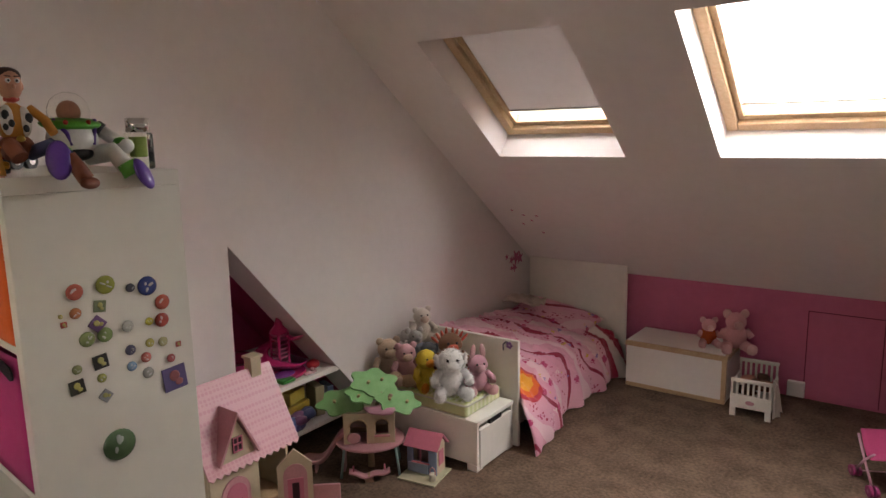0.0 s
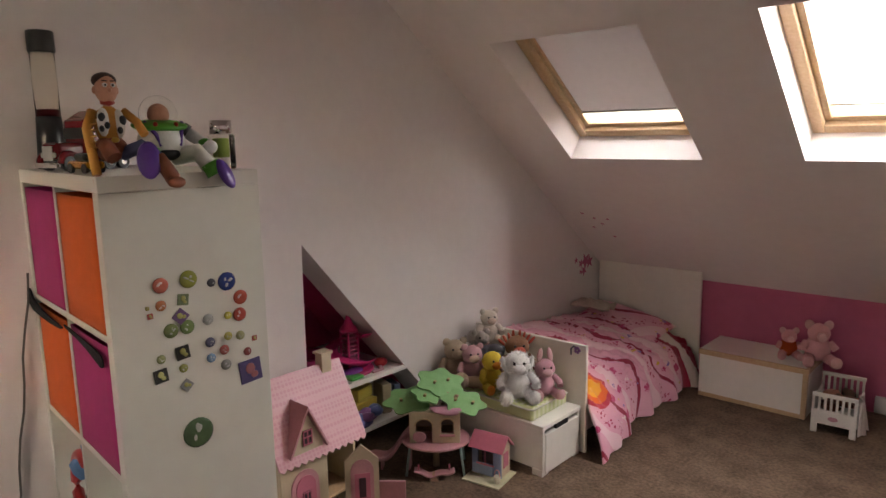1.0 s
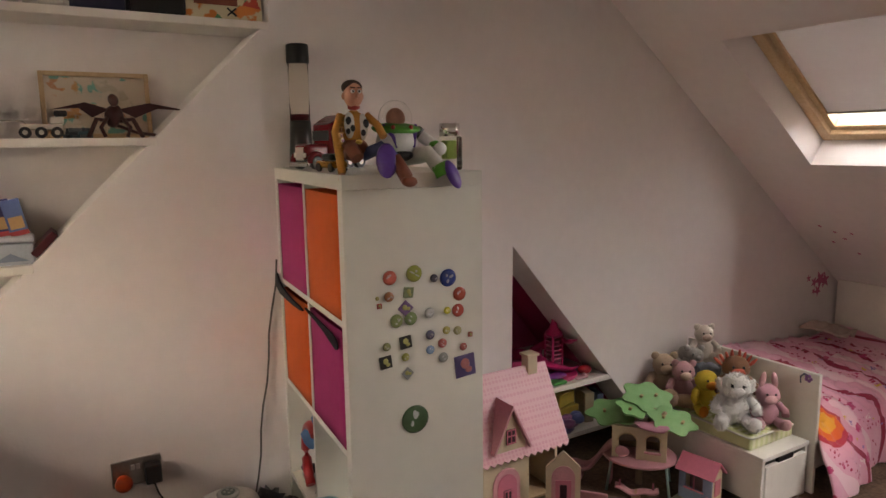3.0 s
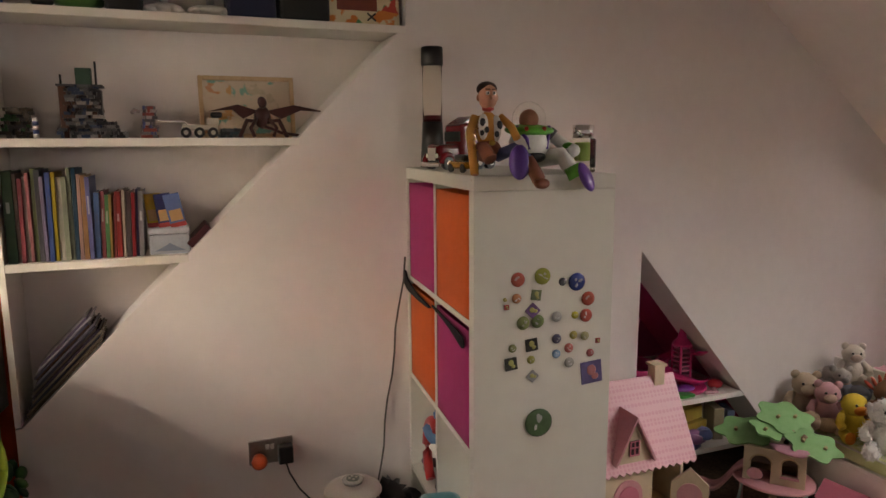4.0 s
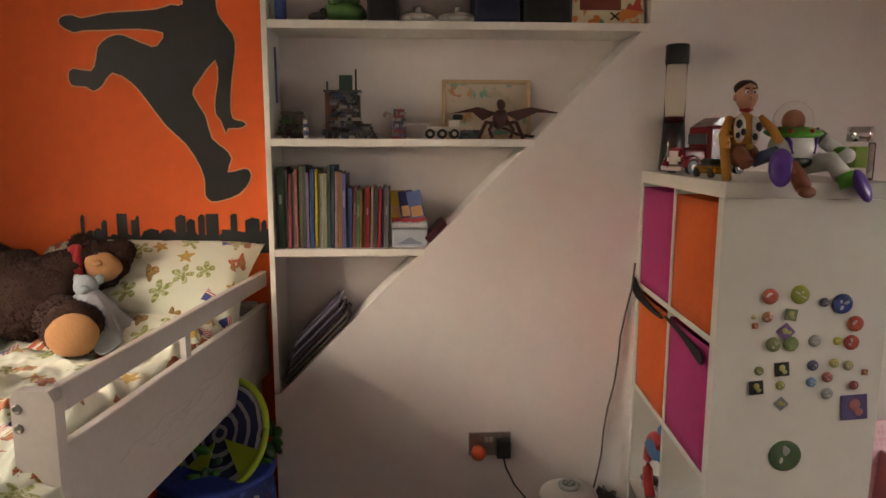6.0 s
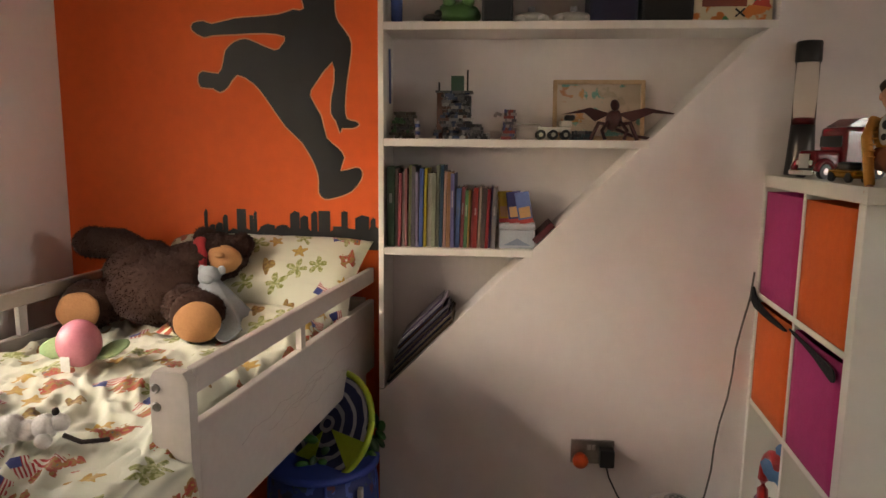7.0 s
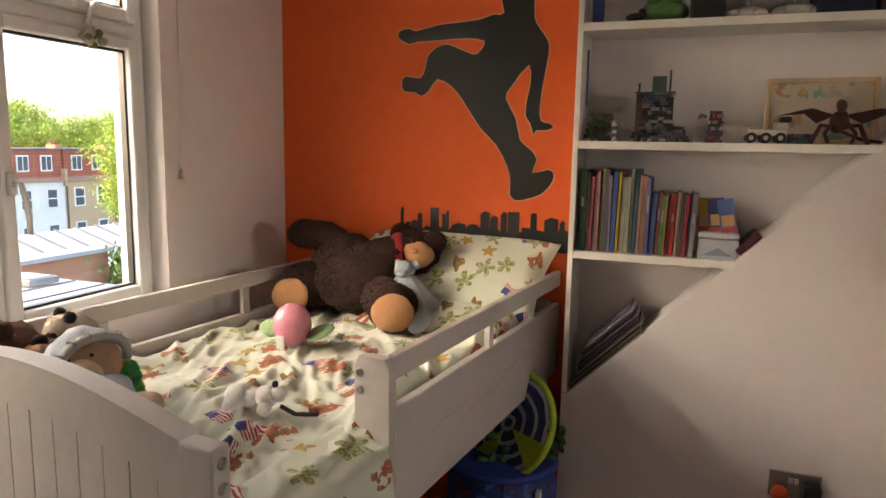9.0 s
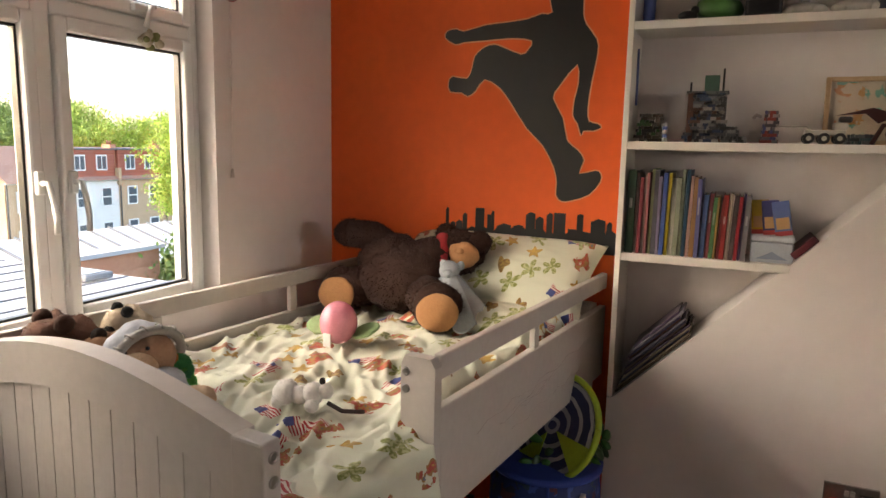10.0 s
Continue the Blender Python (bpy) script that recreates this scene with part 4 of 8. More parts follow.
# magnets and badges: along the panel, height, radius, colour, square
BADGES = [(0.118, 1.206, 19, (0.42, 0.10, 0.07), 0), (0.186, 1.211, 22, (0.30, 0.32, 0.06), 0), (0.243, 1.193, 11, (0.07, 0.07, 0.09), 0), (0.284, 1.19, 24, (0.02, 0.04, 0.2), 0), (0.169, 1.163, 14, (0.16, 0.2, 0.1), 1), (0.115, 1.157, 13, (0.4, 0.16, 0.07), 0), (0.088, 1.136, 7, (0.35, 0.05, 0.04), 1), (0.083, 1.156, 5, (0.4, 0.35, 0.1), 0), (0.318, 1.143, 19, (0.4, 0.08, 0.05), 0), (0.16, 1.122, 16, (0.15, 0.08, 0.2), 2), (0.228, 1.101, 14, (0.4, 0.4, 0.38), 0), (0.134, 1.091, 18, (0.2, 0.25, 0.1), 0), (0.174, 1.093, 18, (0.17, 0.24, 0.09), 0), (0.281, 1.101, 10, (0.5, 0.45, 0.06), 0), (0.313, 1.098, 18, (0.38, 0.07, 0.05), 0), (0.229, 1.041, 13, (0.08, 0.08, 0.14), 0), (0.158, 1.031, 17, (0.015, 0.015, 0.012), 1), (0.105, 1.026, 11, (0.25, 0.27, 0.12), 0), (0.278, 1.047, 11, (0.45, 0.4, 0.12), 0), (0.311, 1.042, 12, (0.4, 0.38, 0.2), 0), (0.265, 1.013, 13, (0.4, 0.12, 0.1), 0), (0.229, 1.0, 12, (0.2, 0.32, 0.5), 0), (0.35, 1.026, 7, (0.35, 0.05, 0.04), 1), (0.328, 0.994, 11, (0.3, 0.08, 0.08), 0), (0.101, 0.985, 17, (0.015, 0.015, 0.012), 1), (0.157, 0.991, 11, (0.35, 0.35, 0.1), 0), (0.267, 0.973, 14, (0.3, 0.3, 0.28), 0), (0.162, 0.946, 13, (0.24, 0.24, 0.24), 2), (0.333, 0.94, 31, (0.10, 0.08, 0.2), 1), (0.181, 0.815, 39, (0.07, 0.13, 0.06), 0)]
for yy, zz, r, c, sq in BADGES:
    r *= 0.001
    t = thing("fridge_magnet", "square printed magnet stuck on the shelf side" if sq else "round printed badge stuck on the shelf side", "magnet", CAB @ pose(0.0003, yy, zz, 0, 90, 0) @ pose(0, 0, 0, 0, 0, 45 if sq == 2 else rnd.uniform(-8, 8)), "magnets on the cube shelf")
    if sq:
        part("plate", box(bmnew(), -r, -r, 0, r, r, 0.003, 0.001, 1), paint(*c, 0.3), t)
        bm = bmnew()
        ell(bm, (-r * 0.2, 0, 0.003), (r * 0.5, r * 0.45, 0.001), seg=10)
        ell(bm, (r * 0.4, r * 0.3, 0.003), (r * 0.3, r * 0.35, 0.001), seg=10)
        part("picture", bm, paint(0.38, 0.36, 0.12, 0.3) if r < 0.02 else paint(0.35, 0.12, 0.12, 0.3), t)
    else:
        part("plate", lathe(bmnew(), [(r, 0), (r, 0.002), (r * 0.85, 0.0045), (r * 0.4, 0.0055)], 20), paint(*c, 0.2, coat=0.5), t)
        bm = bmnew()
        for k in range(3):
            a = rnd.uniform(0, 6.28)
            ell(bm, (r * 0.35 * math.cos(a), r * 0.35 * math.sin(a), 0.005), (r * rnd.uniform(0.18, 0.4), r * rnd.uniform(0.08, 0.2), 0.0012), (0, 0, rnd.uniform(0, 180)), seg=8)
        part("picture", bm, paint(*[min(1, q * 0.5 + 0.3) for q in c], 0.3), t)

# things on top of the unit
lamp = thing("lava_lamp", "tall clear lava lamp with black cap and red wax", "lamp", CAB @ pose(-0.68, 0.085, CH + 0.0005))
part("base", lathe(bmnew(), [(0.042, 0), (0.042, 0.005), (0.037, 0.09), (0.034, 0.152)], 28), M_BLACK, lamp)
part("tube", lathe(bmnew(), [(0.033, 0.1525), (0.033, 0.335)], 28), glass("clear lamp glass", (0.95, 0.90, 0.80), 0.0, 1.08), lamp)
part("wax", lathe(bmnew(), [(0.029, 0.1535), (0.029, 0.170), (0.027, 0.174)], 24), paint(0.14, 0.01, 0.015, 0.3), lamp, "settled dark red wax")
part("cap", lathe(bmnew(), [(0.035, 0.3355), (0.037, 0.342), (0.036, 0.395), (0.033, 0.398)], 28), M_BLACK, lamp)

M_RED = paint(0.16, 0.006, 0.010, 0.25, coat=0.4)
trk = thing("toy_truck", "dark red and chrome toy lorry cab", "toy", CAB @ pose(-0.47, 0.115, CH + 0.0005, 0, 0, 20) @ Matrix.Diagonal((0.95, 0.80, 0.90, 1)))
part("bonnet", box(bmnew(), -0.04, -0.13, 0.03, 0.04, -0.03, 0.085, 0.014, 3), M_RED, trk)
part("cabin", box(bmnew(), -0.05, -0.035, 0.03, 0.05, 0.06, 0.155, 0.014, 3), M_RED, trk)
part("windscreen", box(bmnew(), -0.042, -0.0385, 0.095, 0.042, -0.0355, 0.128, 0.001), M_BLACK, trk)
part("grille", box(bmnew(), -0.022, -0.136, 0.030, 0.022, -0.1305, 0.074, 0.002), M_CHROME, trk)
for sx in (-1, 1):
    part("headlight", box(bmnew(), 0.024 * sx - 0.008, -0.136, 0.04, 0.024 * sx + 0.008, -0.1305, 0.055, 0.003), paint(0.6, 0.58, 0.5, 0.15), trk)
    part("mudguard", tube(bmnew(), [(0.046 * sx, -0.10 + 0.03 * math.cos(a), 0.022 + 0.03 * math.sin(a)) for a in [math.pi * k / 8 for k in range(9)]], 0.011, 8), M_RED, trk)
part("roof_fairing", prism(bmnew(), [(-0.02, 0.155), (0.058, 0.155), (0.058, 0.182), (0.03, 0.18)], "x", -0.042, 0.042), M_RED, trk)
part("bumper", box(bmnew(), -0.052, -0.146, 0.010, 0.052, -0.130, 0.026, 0.005), M_CHROME, trk)
part("chassis", box(bmnew(), -0.035, -0.12, 0.012, 0.035, 0.14, 0.029), M_BLACK, trk)
for sx in (-1, 1):
    part("exhaust", cyl(bmnew(), (0.055 * sx, 0.065, 0.03), (0.055 * sx, 0.065, 0.15), 0.006), M_CHROME, trk)
    for yy in (-0.10, 0.05, 0.105):
        w_ = part("wheel", cyl(bmnew(), (0.035 * sx, yy, 0.022), (0.055 * sx, yy, 0.022), 0.022, seg=20), M_BLACK, trk)
        part("rim", cyl(bmnew(), (0.045 * sx, yy, 0.022), (0.057 * sx, yy, 0.022), 0.010), M_CHROME, w_)
gold = thing("toy_car", "small gold and black toy car", "toy", CAB @ pose(-0.22, 0.045, CH + 0.0005, 0, 0, 10))
part("body", box(bmnew(), -0.055, -0.022, 0.01, 0.055, 0.022, 0.03, 0.008, 3), paint(0.5, 0.24, 0.02, 0.2, metal=0.8), gold)
part("cabin", box(bmnew(), -0.025, -0.018, 0.03, 0.03, 0.018, 0.048, 0.008, 3), M_BLACK, gold)
for sx in (-0.035, 0.035):
    for sy in (-0.02, 0.02):
        part("wheel", cyl(bmnew(), (sx, sy - 0.004, 0.012), (sx, sy + 0.004, 0.012), 0.012), M_BLACK, gold)

# two seated toy dolls, plain
SK, HAIR = paint(0.50, 0.24, 0.15, 0.5), paint(0.035, 0.015, 0.008, 0.6)
bm = bmnew()
ell(bm, (0.002, 0, 0.262), (0.034, 0.033, 0.046), mi=0, seg=20)
ell(bm, (0.036, 0, 0.256), (0.009, 0.006, 0.008), mi=0)
ell(bm, (-0.010, 0.0, 0.288), (0.035, 0.036, 0.026), mi=1, seg=20)
for s_ in (-1, 1):
    ell(bm, (-0.004, 0.033 * s_, 0.258), (0.008, 0.006, 0.012), mi=0)
cyl(bm, (0, 0, 0.2), (0, 0, 0.24), 0.012, mi=0)
ell(bm, (0, 0, 0.15), (0.034, 0.045, 0.062), mi=2)
ell(bm, (0.018, -0.022, 0.16), (0.022, 0.018, 0.045), mi=3)
ell(bm, (0.018, 0.024, 0.155), (0.022, 0.018, 0.045), mi=3)
tube(bm, [(0, -0.045, 0.195), (0.015, -0.07, 0.14), (0.04, -0.068, 0.06), (0.055, -0.066, 0.0)], 0.015, mi=2)
tube(bm, [(0, 0.045, 0.195), (0.03, 0.075, 0.16), (0.06, 0.085, 0.12)], 0.014, mi=2)
ell(bm, (0.057, -0.066, -0.018), (0.014, 0.014, 0.022), mi=0)
ell(bm, (0, 0, 0.08), (0.045, 0.05, 0.04), mi=4)
tube(bm, [(0.01, -0.02, 0.06), (0.05, -0.03, 0.085), (0.085, -0.02, 0.05)], 0.024, mi=4)
tube(bm, [(0.01, 0.03, 0.06), (0.07, 0.07, 0.085), (0.11, 0.10, 0.05)], 0.022, mi=5)
tube(bm, [(0.11, 0.10, 0.05), (0.13, 0.12, 0.01), (0.135, 0.135, -0.02)], 0.024, mi=4)
ell(bm, (0.145, 0.14, -0.03), (0.022, 0.045, 0.018), (0, 25, 40), mi=4)
tube(bm, [(0.0, -0.016, 0.222), (0.02, 0.0, 0.218), (0.0, 0.016, 0.222)], 0.008, mi=6)
for c_, r_ in (((0.035, -0.030, 0.175), 0.011), ((0.039, -0.017, 0.15), 0.009), ((0.036, 0.030, 0.165), 0.012), ((0.038, 0.020, 0.135), 0.009), ((0.034, -0.032, 0.14), 0.008)):
    ell(bm, c_, (0.006, r_, r_ * 1.3), mi=7, seg=10)
for s_ in (-1, 1):
    ell(bm, (0.033, 0.012 * s_, 0.272), (0.004, 0.008, 0.007), mi=3, seg=10)
    ell(bm, (0.036, 0.011 * s_, 0.272), (0.003, 0.0035, 0.004), mi=7, seg=8)
    tube(bm, [(0.034, 0.004 * s_, 0.284), (0.033, 0.020 * s_, 0.285)], 0.0018, 6, mi=1)
ell(bm, (0.047, 0.0, 0.105), (0.006, 0.013, 0.009), mi=8, seg=10)
for k in range(7):
    ell(bm, (0.012 * k / 2, -0.046 - 0.004 * min(k, 5), 0.19 - 0.018 * k), (0.018, 0.017, 0.004), mi=2, seg=10)
solid("toy_doll", bm, [SK, HAIR, paint(0.50, 0.22, 0.03, 0.7), paint(0.60, 0.57, 0.52, 0.7), paint(0.20, 0.055, 0.022, 0.6), paint(0.08, 0.10, 0.2, 0.7), paint(0.35, 0.03, 0.02, 0.6), M_BLACK, paint(0.45, 0.30, 0.06, 0.3, metal=0.7)], "seated cloth doll in yellow shirt and brown boots", "doll", CAB @ pose(-0.062, 0.058, CH + 0.003) @ Matrix.Diagonal((0.73, 0.73, 0.73, 1)))
GRN, PUR, WHT = paint(0.08, 0.34, 0.03, 0.35), paint(0.10, 0.035, 0.28, 0.35), paint(0.74, 0.73, 0.70, 0.3)
bm = bmnew()
ell(bm, (0.008, 0, 0.085), (0.052, 0.068, 0.052), mi=1, seg=20)
ell(bm, (0.004, 0, 0.125), (0.056, 0.082, 0.018), (0, 8, 0), mi=0, seg=20)
ell(bm, (0, 0, 0.155), (0.026, 0.03, 0.03), mi=3)
ell(bm, (0.03, 0, 0.048), (0.028, 0.045, 0.02), mi=4)
tube(bm, [(0.02, -0.05, 0.135), (0.052, -0.03, 0.10), (0.05, -0.02, 0.07)], 0.006, mi=2)
tube(bm, [(0.02, 0.06, 0.135), (0.045, 0.045, 0.10), (0.045, 0.04, 0.07)], 0.006, mi=2)
tube(bm, [(0, 0.07, 0.115), (0.02, 0.10, 0.09), (0.05, 0.12, 0.07)], 0.018, mi=1)
tube(bm, [(0.0, 0.068, 0.117), (0.008, 0.082, 0.105)], 0.022, mi=4)
ell(bm, (0.06, 0.125, 0.065), (0.02, 0.022, 0.02), mi=1)
ell(bm, (0.045, 0.115, 0.078), (0.02, 0.02, 0.012), mi=0)
tube(bm, [(0.0, 0.04, 0.04), (0.06, 0.085, 0.05), (0.09, 0.105, 0.01)], 0.026, mi=1)
tube(bm, [(0.09, 0.105, 0.02), (0.10, 0.118, -0.012)], 0.029, mi=0)
ell(bm, (0.118, 0.14, -0.01), (0.014, 0.027, 0.046), (20, -20, 25), mi=2, seg=20)
tube(bm, [(0.0, -0.02, 0.04), (0.06, -0.05, 0.045), (0.10, -0.075, 0.035)], 0.028, mi=0)
ell(bm, (0.125, -0.085, 0.035), (0.016, 0.032, 0.05), (0, -12, -20), mi=2)
for s_ in (-0.03, 0.03):
    ell(bm, (0.05, s_, 0.128), 0.007, mi=5)
solid("toy_robot_doll", bm, [GRN, WHT, PUR, SK, M_BLACK, paint(0.4, 0.03, 0.02, 0.3)], "seated plastic robot doll in white, green and purple", "doll", CAB @ pose(-0.085, 0.18, CH + 0.002) @ Matrix.Diagonal((0.86, 0.82, 0.88, 1)))
dome = solid("clear_dome", ell(bmnew(), (0, 0, 0), (0.04, 0.045, 0.046), seg=24), glass("thin clear plastic", (0.97, 0.97, 0.95), 0.0, 1.06), "clear plastic helmet dome over the robot doll", "toy dome", CAB @ pose(-0.085, 0.18, CH + 0.139))
btl = thing("perfume_bottle", "clear glass bottle with silver cap and green liquid", "bottle", CAB @ pose(-0.08, 0.335, CH + 0.0005))
part("body", box(bmnew(), -0.024, -0.028, 0, 0.024, 0.028, 0.09, 0.006, 3), glass("clear bottle glass", (0.95, 0.97, 0.9), 0.0, 1.12), btl)
part("liquid", box(bmnew(), -0.012, -0.016, 0.03, 0.012, 0.016, 0.08, 0.004), paint(0.35, 0.5, 0.1, 0.3), btl, "lime green liquid")
part("cap", cyl(bmnew(), (0, 0, 0.091), (0, 0, 0.125), 0.028, seg=24), M_CHROME, btl)

# ---- socket, plugs, cables, floor toy ----
sock = thing("wall_socket", "brushed steel double wall socket with two plugs", "socket", pose(W, 0.545, 0.523))
part("plate", box(bmnew(), 0.0005, -0.073, -0.043, 0.008, 0.073, 0.043, 0.003), M_STEEL, sock)
for yy in (-0.012, 0.004):
    part("switch", box(bmnew(), 0.008, yy - 0.006, 0.008, 0.012, yy + 0.006, 0.026, 0.001), paint(0.6, 0.58, 0.55, 0.3), sock)
solid("plug_night_light", ell(lathe(bmnew(), [(0.02, 0), (0.022, 0.012), (0.02, 0.016)], 20), (0, 0, 0.028), (0.027, 0.027, 0.022)), paint(0.55, 0.07, 0.015, 0.3), "round orange plug-in night light", "night light", pose(W + 0.0085, 0.503, 0.502, 0, 90, 0))
adp = thing("plug_adapter", "square black plug adapter in the socket", "plug", pose(W + 0.0085, 0.590, 0.515))
part("body", box(bmnew(), 0, -0.024, -0.03, 0.04, 0.024, 0.03, 0.004), M_BLACK, adp)
part("cable", tube(bmnew(), [(0.02, 0, -0.03), (0.02, 0.01, -0.07), (0.03, 0.04, -0.13), (0.05, 0.10, -0.20), (0.09, 0.16, -0.28), (0.10, 0.18, -0.5)], 0.003), M_BLACK, adp)
solid("mains_cable", tube(bmnew(), [(W + 0.012, 1.03 + 0.005 * math.sin(1.7 * k) - 0.0118 * k, 1.16 - 0.085 * k) for k in range(14)], 0.0035), paint(0.10, 0.09, 0.085, 0.5), "grey mains cable hanging down the wall", "cable")
rob = thing("toy_rescue_ship", "large round toy with white lid and brown sides", "toy", pose(-1.80, 0.785, 0.0005) @ Matrix.Diagonal((0.95, 0.95, 1.07, 1)))
part("body", lathe(bmnew(), [(0.075, 0), (0.095, 0.04), (0.098, 0.33), (0.088, 0.385)], 28), paint(0.045, 0.017, 0.010, 0.3), rob)
part("lid", lathe(bmnew(), [(0.092, 0.385), (0.100, 0.392), (0.094, 0.404), (0.06, 0.416), (0.035, 0.419)], 30), paint(0.52, 0.50, 0.47, 0.35), rob)
part("dial", lathe(bmnew(), [(0.034, 0.419), (0.038, 0.427), (0.030, 0.434), (0.024, 0.430)], 24), paint(0.42, 0.43, 0.42, 0.25), rob)
part("dial_face", cyl(bmnew(), (0, 0, 0.4305), (0, 0, 0.4325), 0.023), paint(0.07, 0.10, 0.09, 0.3), rob)
for k in range(4):
    part("dial_mark", cyl(bmnew(), (0.012 * math.cos(1.57 * k), 0.012 * math.sin(1.57 * k), 0.4326), (0.012 * math.cos(1.57 * k), 0.012 * math.sin(1.57 * k), 0.4340), 0.0045, seg=10), paint(0.30, 0.32, 0.30, 0.4), rob)
part("band", tube(bmnew(), [(0.045, -0.098 - 0.010 * math.sin(0.3 * k), 0.038 * k) for k in range(11)], 0.014), paint(0.42, 0.2, 0.02, 0.4), rob, "ochre side band")
part("panel", box(bmnew(), 0.085, -0.06, 0.2, 0.104, -0.008, 0.36, 0.006), paint(0.03, 0.045, 0.20, 0.3), rob, "deep blue window panel")
part("panel", box(bmnew(), 0.087, 0.0, 0.2, 0.104, 0.045, 0.36, 0.006), paint(0.008, 0.008, 0.009, 0.2), rob, "glossy black window panel")
part("trim", box(bmnew(), 0.086, -0.007, 0.18, 0.106, -0.001, 0.372, 0.002), paint(0.34, 0.2, 0.03, 0.4), rob)
bm = bmnew()
ell(bm, (0, 0, 0), (0.06, 0.05, 0.05), lump=0.8)
ell(bm, (0.02, 0.05, -0.02), (0.04, 0.05, 0.03), lump=0.8)
cyl(bm, (0, 0, -0.35), (0, 0, 0), 0.05, 0.04)
solid("toy_creature", bm, M_BLACK, "dark plastic toy creature standing on the floor", "toy", pose(-1.86, 0.925, 0.351))

# ---- wall stickers on the orange wall ----
def smooth(pts, k=4):
    """Closed Catmull-Rom through the points."""
    out, m_ = [], len(pts)
    for i in range(m_):
        p0, p1, p2, p3 = [Vector(pts[(i + d) % m_]) for d in (-1, 0, 1, 2)]
        for j in range(k):
            t = j / k
            out.append(tuple(0.5 * ((2 * p1) + (p2 - p0) * t + (2 * p0 - 5 * p1 + 4 * p2 - p3) * t * t + (3 * p1 - p0 - 3 * p2 + p3) * t ** 3)))
    return out


def flat(bm, pts, x, th=0.0012):
    lo = [bm.verts.new((x, a, b)) for a, b in pts]
    hi = [bm.verts.new((x + th, a, b)) for a, b in pts]
    bm.faces.new(hi)
    for i in range(len(pts)):
        j = (i + 1) % len(pts)
        bm.faces.new((lo[i], lo[j], hi[j], hi[i]))
    return bm


LEAP_TOP = [(-0.504, 2.114), (-0.486, 2.021), (-0.526, 2.017), (-0.58, 2.001), (-0.673, 1.993), (-0.74, 1.988), (-0.823, 1.97), (-0.853, 1.98), (-0.891, 1.973), (-0.896, 1.95), (-0.855, 1.926), (-0.822, 1.932), (-0.738, 1.935), (-0.633, 1.939), (-0.557, 1.927), (-0.571, 1.893), (-0.598, 1.879), (-0.67, 1.908), (-0.704, 1.918), (-0.742, 1.908), (-0.776, 1.878), (-0.785, 1.838), (-0.805, 1.798), (-0.864, 1.806), (-0.88, 1.786), (-0.873, 1.752), (-0.827, 1.748), (-0.802, 1.734), (-0.772, 1.752), (-0.736, 1.795), (-0.675, 1.764), (-0.63, 1.71), (-0.564, 1.616), (-0.501, 1.555), (-0.456, 1.476)]
LEAP_LOW = [(-0.443, 1.422), (-0.444, 1.377), (-0.423, 1.356), (-0.387, 1.36), (-0.326, 1.383), (-0.289, 1.429), (-0.288, 1.459), (-0.308, 1.469), (-0.365, 1.456), (-0.35, 1.505), (-0.374, 1.54), (-0.414, 1.574), (-0.433, 1.652), (-0.472, 1.722), (-0.452, 1.765), (-0.389, 1.84), (-0.381, 1.772), (-0.392, 1.721), (-0.395, 1.661), (-0.378, 1.635), (-0.363, 1.592), (-0.357, 1.609), (-0.32, 1.61), (-0.295, 1.621), (-0.308, 1.633), (-0.339, 1.642), (-0.346, 1.687), (-0.338, 1.772), (-0.322, 1.872), (-0.327, 1.922), (-0.365, 1.973), (-0.378, 2.011), (-0.385, 2.106), (-0.444, 2.151)]
figure = smooth(LEAP_TOP + LEAP_LOW, 2)


def grown(pts, d):
    """The outline moved outwards by d."""
    out, k_ = [], len(pts)
    for i in range(k_):
        e_ = Vector(pts[(i + 1) % k_]) - Vector(pts[i - 1])
        n_ = Vector((-e_.y, e_.x)).normalized() if e_.length else Vector((0, 0))
        out.append((pts[i][0] - n_.x * d, pts[i][1] - n_.y * d))
    return out


sticker = solid("wall_sticker", flat(bmnew(), figure, OW + 0.0016), M_DARK, "large charcoal cut-out sticker on the orange wall", "wall sticker")
# Slightly larger outline in pale orange, a thin rim round the figure.
part("pale_edge", flat(bmnew(), grown(figure, 0.005), OW + 0.0004), paint(0.72, 0.30, 0.16, 0.7), sticker, "thin pale orange edge round the cut-out")
rs = random.Random(11)
SKYLINE = [(-0.881, -0.868, 1.311), (-0.861, -0.84, 1.255), (-0.838, -0.811, 1.263), (-0.81, -0.791, 1.292), (-0.786, -0.757, 1.242), (-0.757, -0.721, 1.313), (-0.708, -0.693, 1.29), (-0.698, -0.68, 1.307), (-0.669, -0.613, 1.26), (-0.603, -0.564, 1.258), (-0.555, -0.519, 1.309), (-0.517, -0.487, 1.294), (-0.476, -0.453, 1.311), (-0.448, -0.405, 1.311), (-0.395, -0.364, 1.255), (-0.366, -0.34, 1.312), (-0.312, -0.261, 1.298), (-0.255, -0.237, 1.29)]
pts = [(-0.884, 1.17)]
for y0, y1, top in SKYLINE:
    low = 1.222 + 0.03 * (y0 + 0.88) + rs.uniform(0, 0.02)
    rise = rs.choice((0, 0.006, 0.012))
    pts += [(max(y0, pts[-1][0] + 0.0004), low), (max(y0, pts[-1][0] + 0.0006), top - rise), ((max(y0, pts[-1][0]) + y1) / 2, top), (y1, top - rise * 0.5), (y1 + 0.0002, low)]
pts += [(-0.2, 1.235), (-0.2, 1.17)]
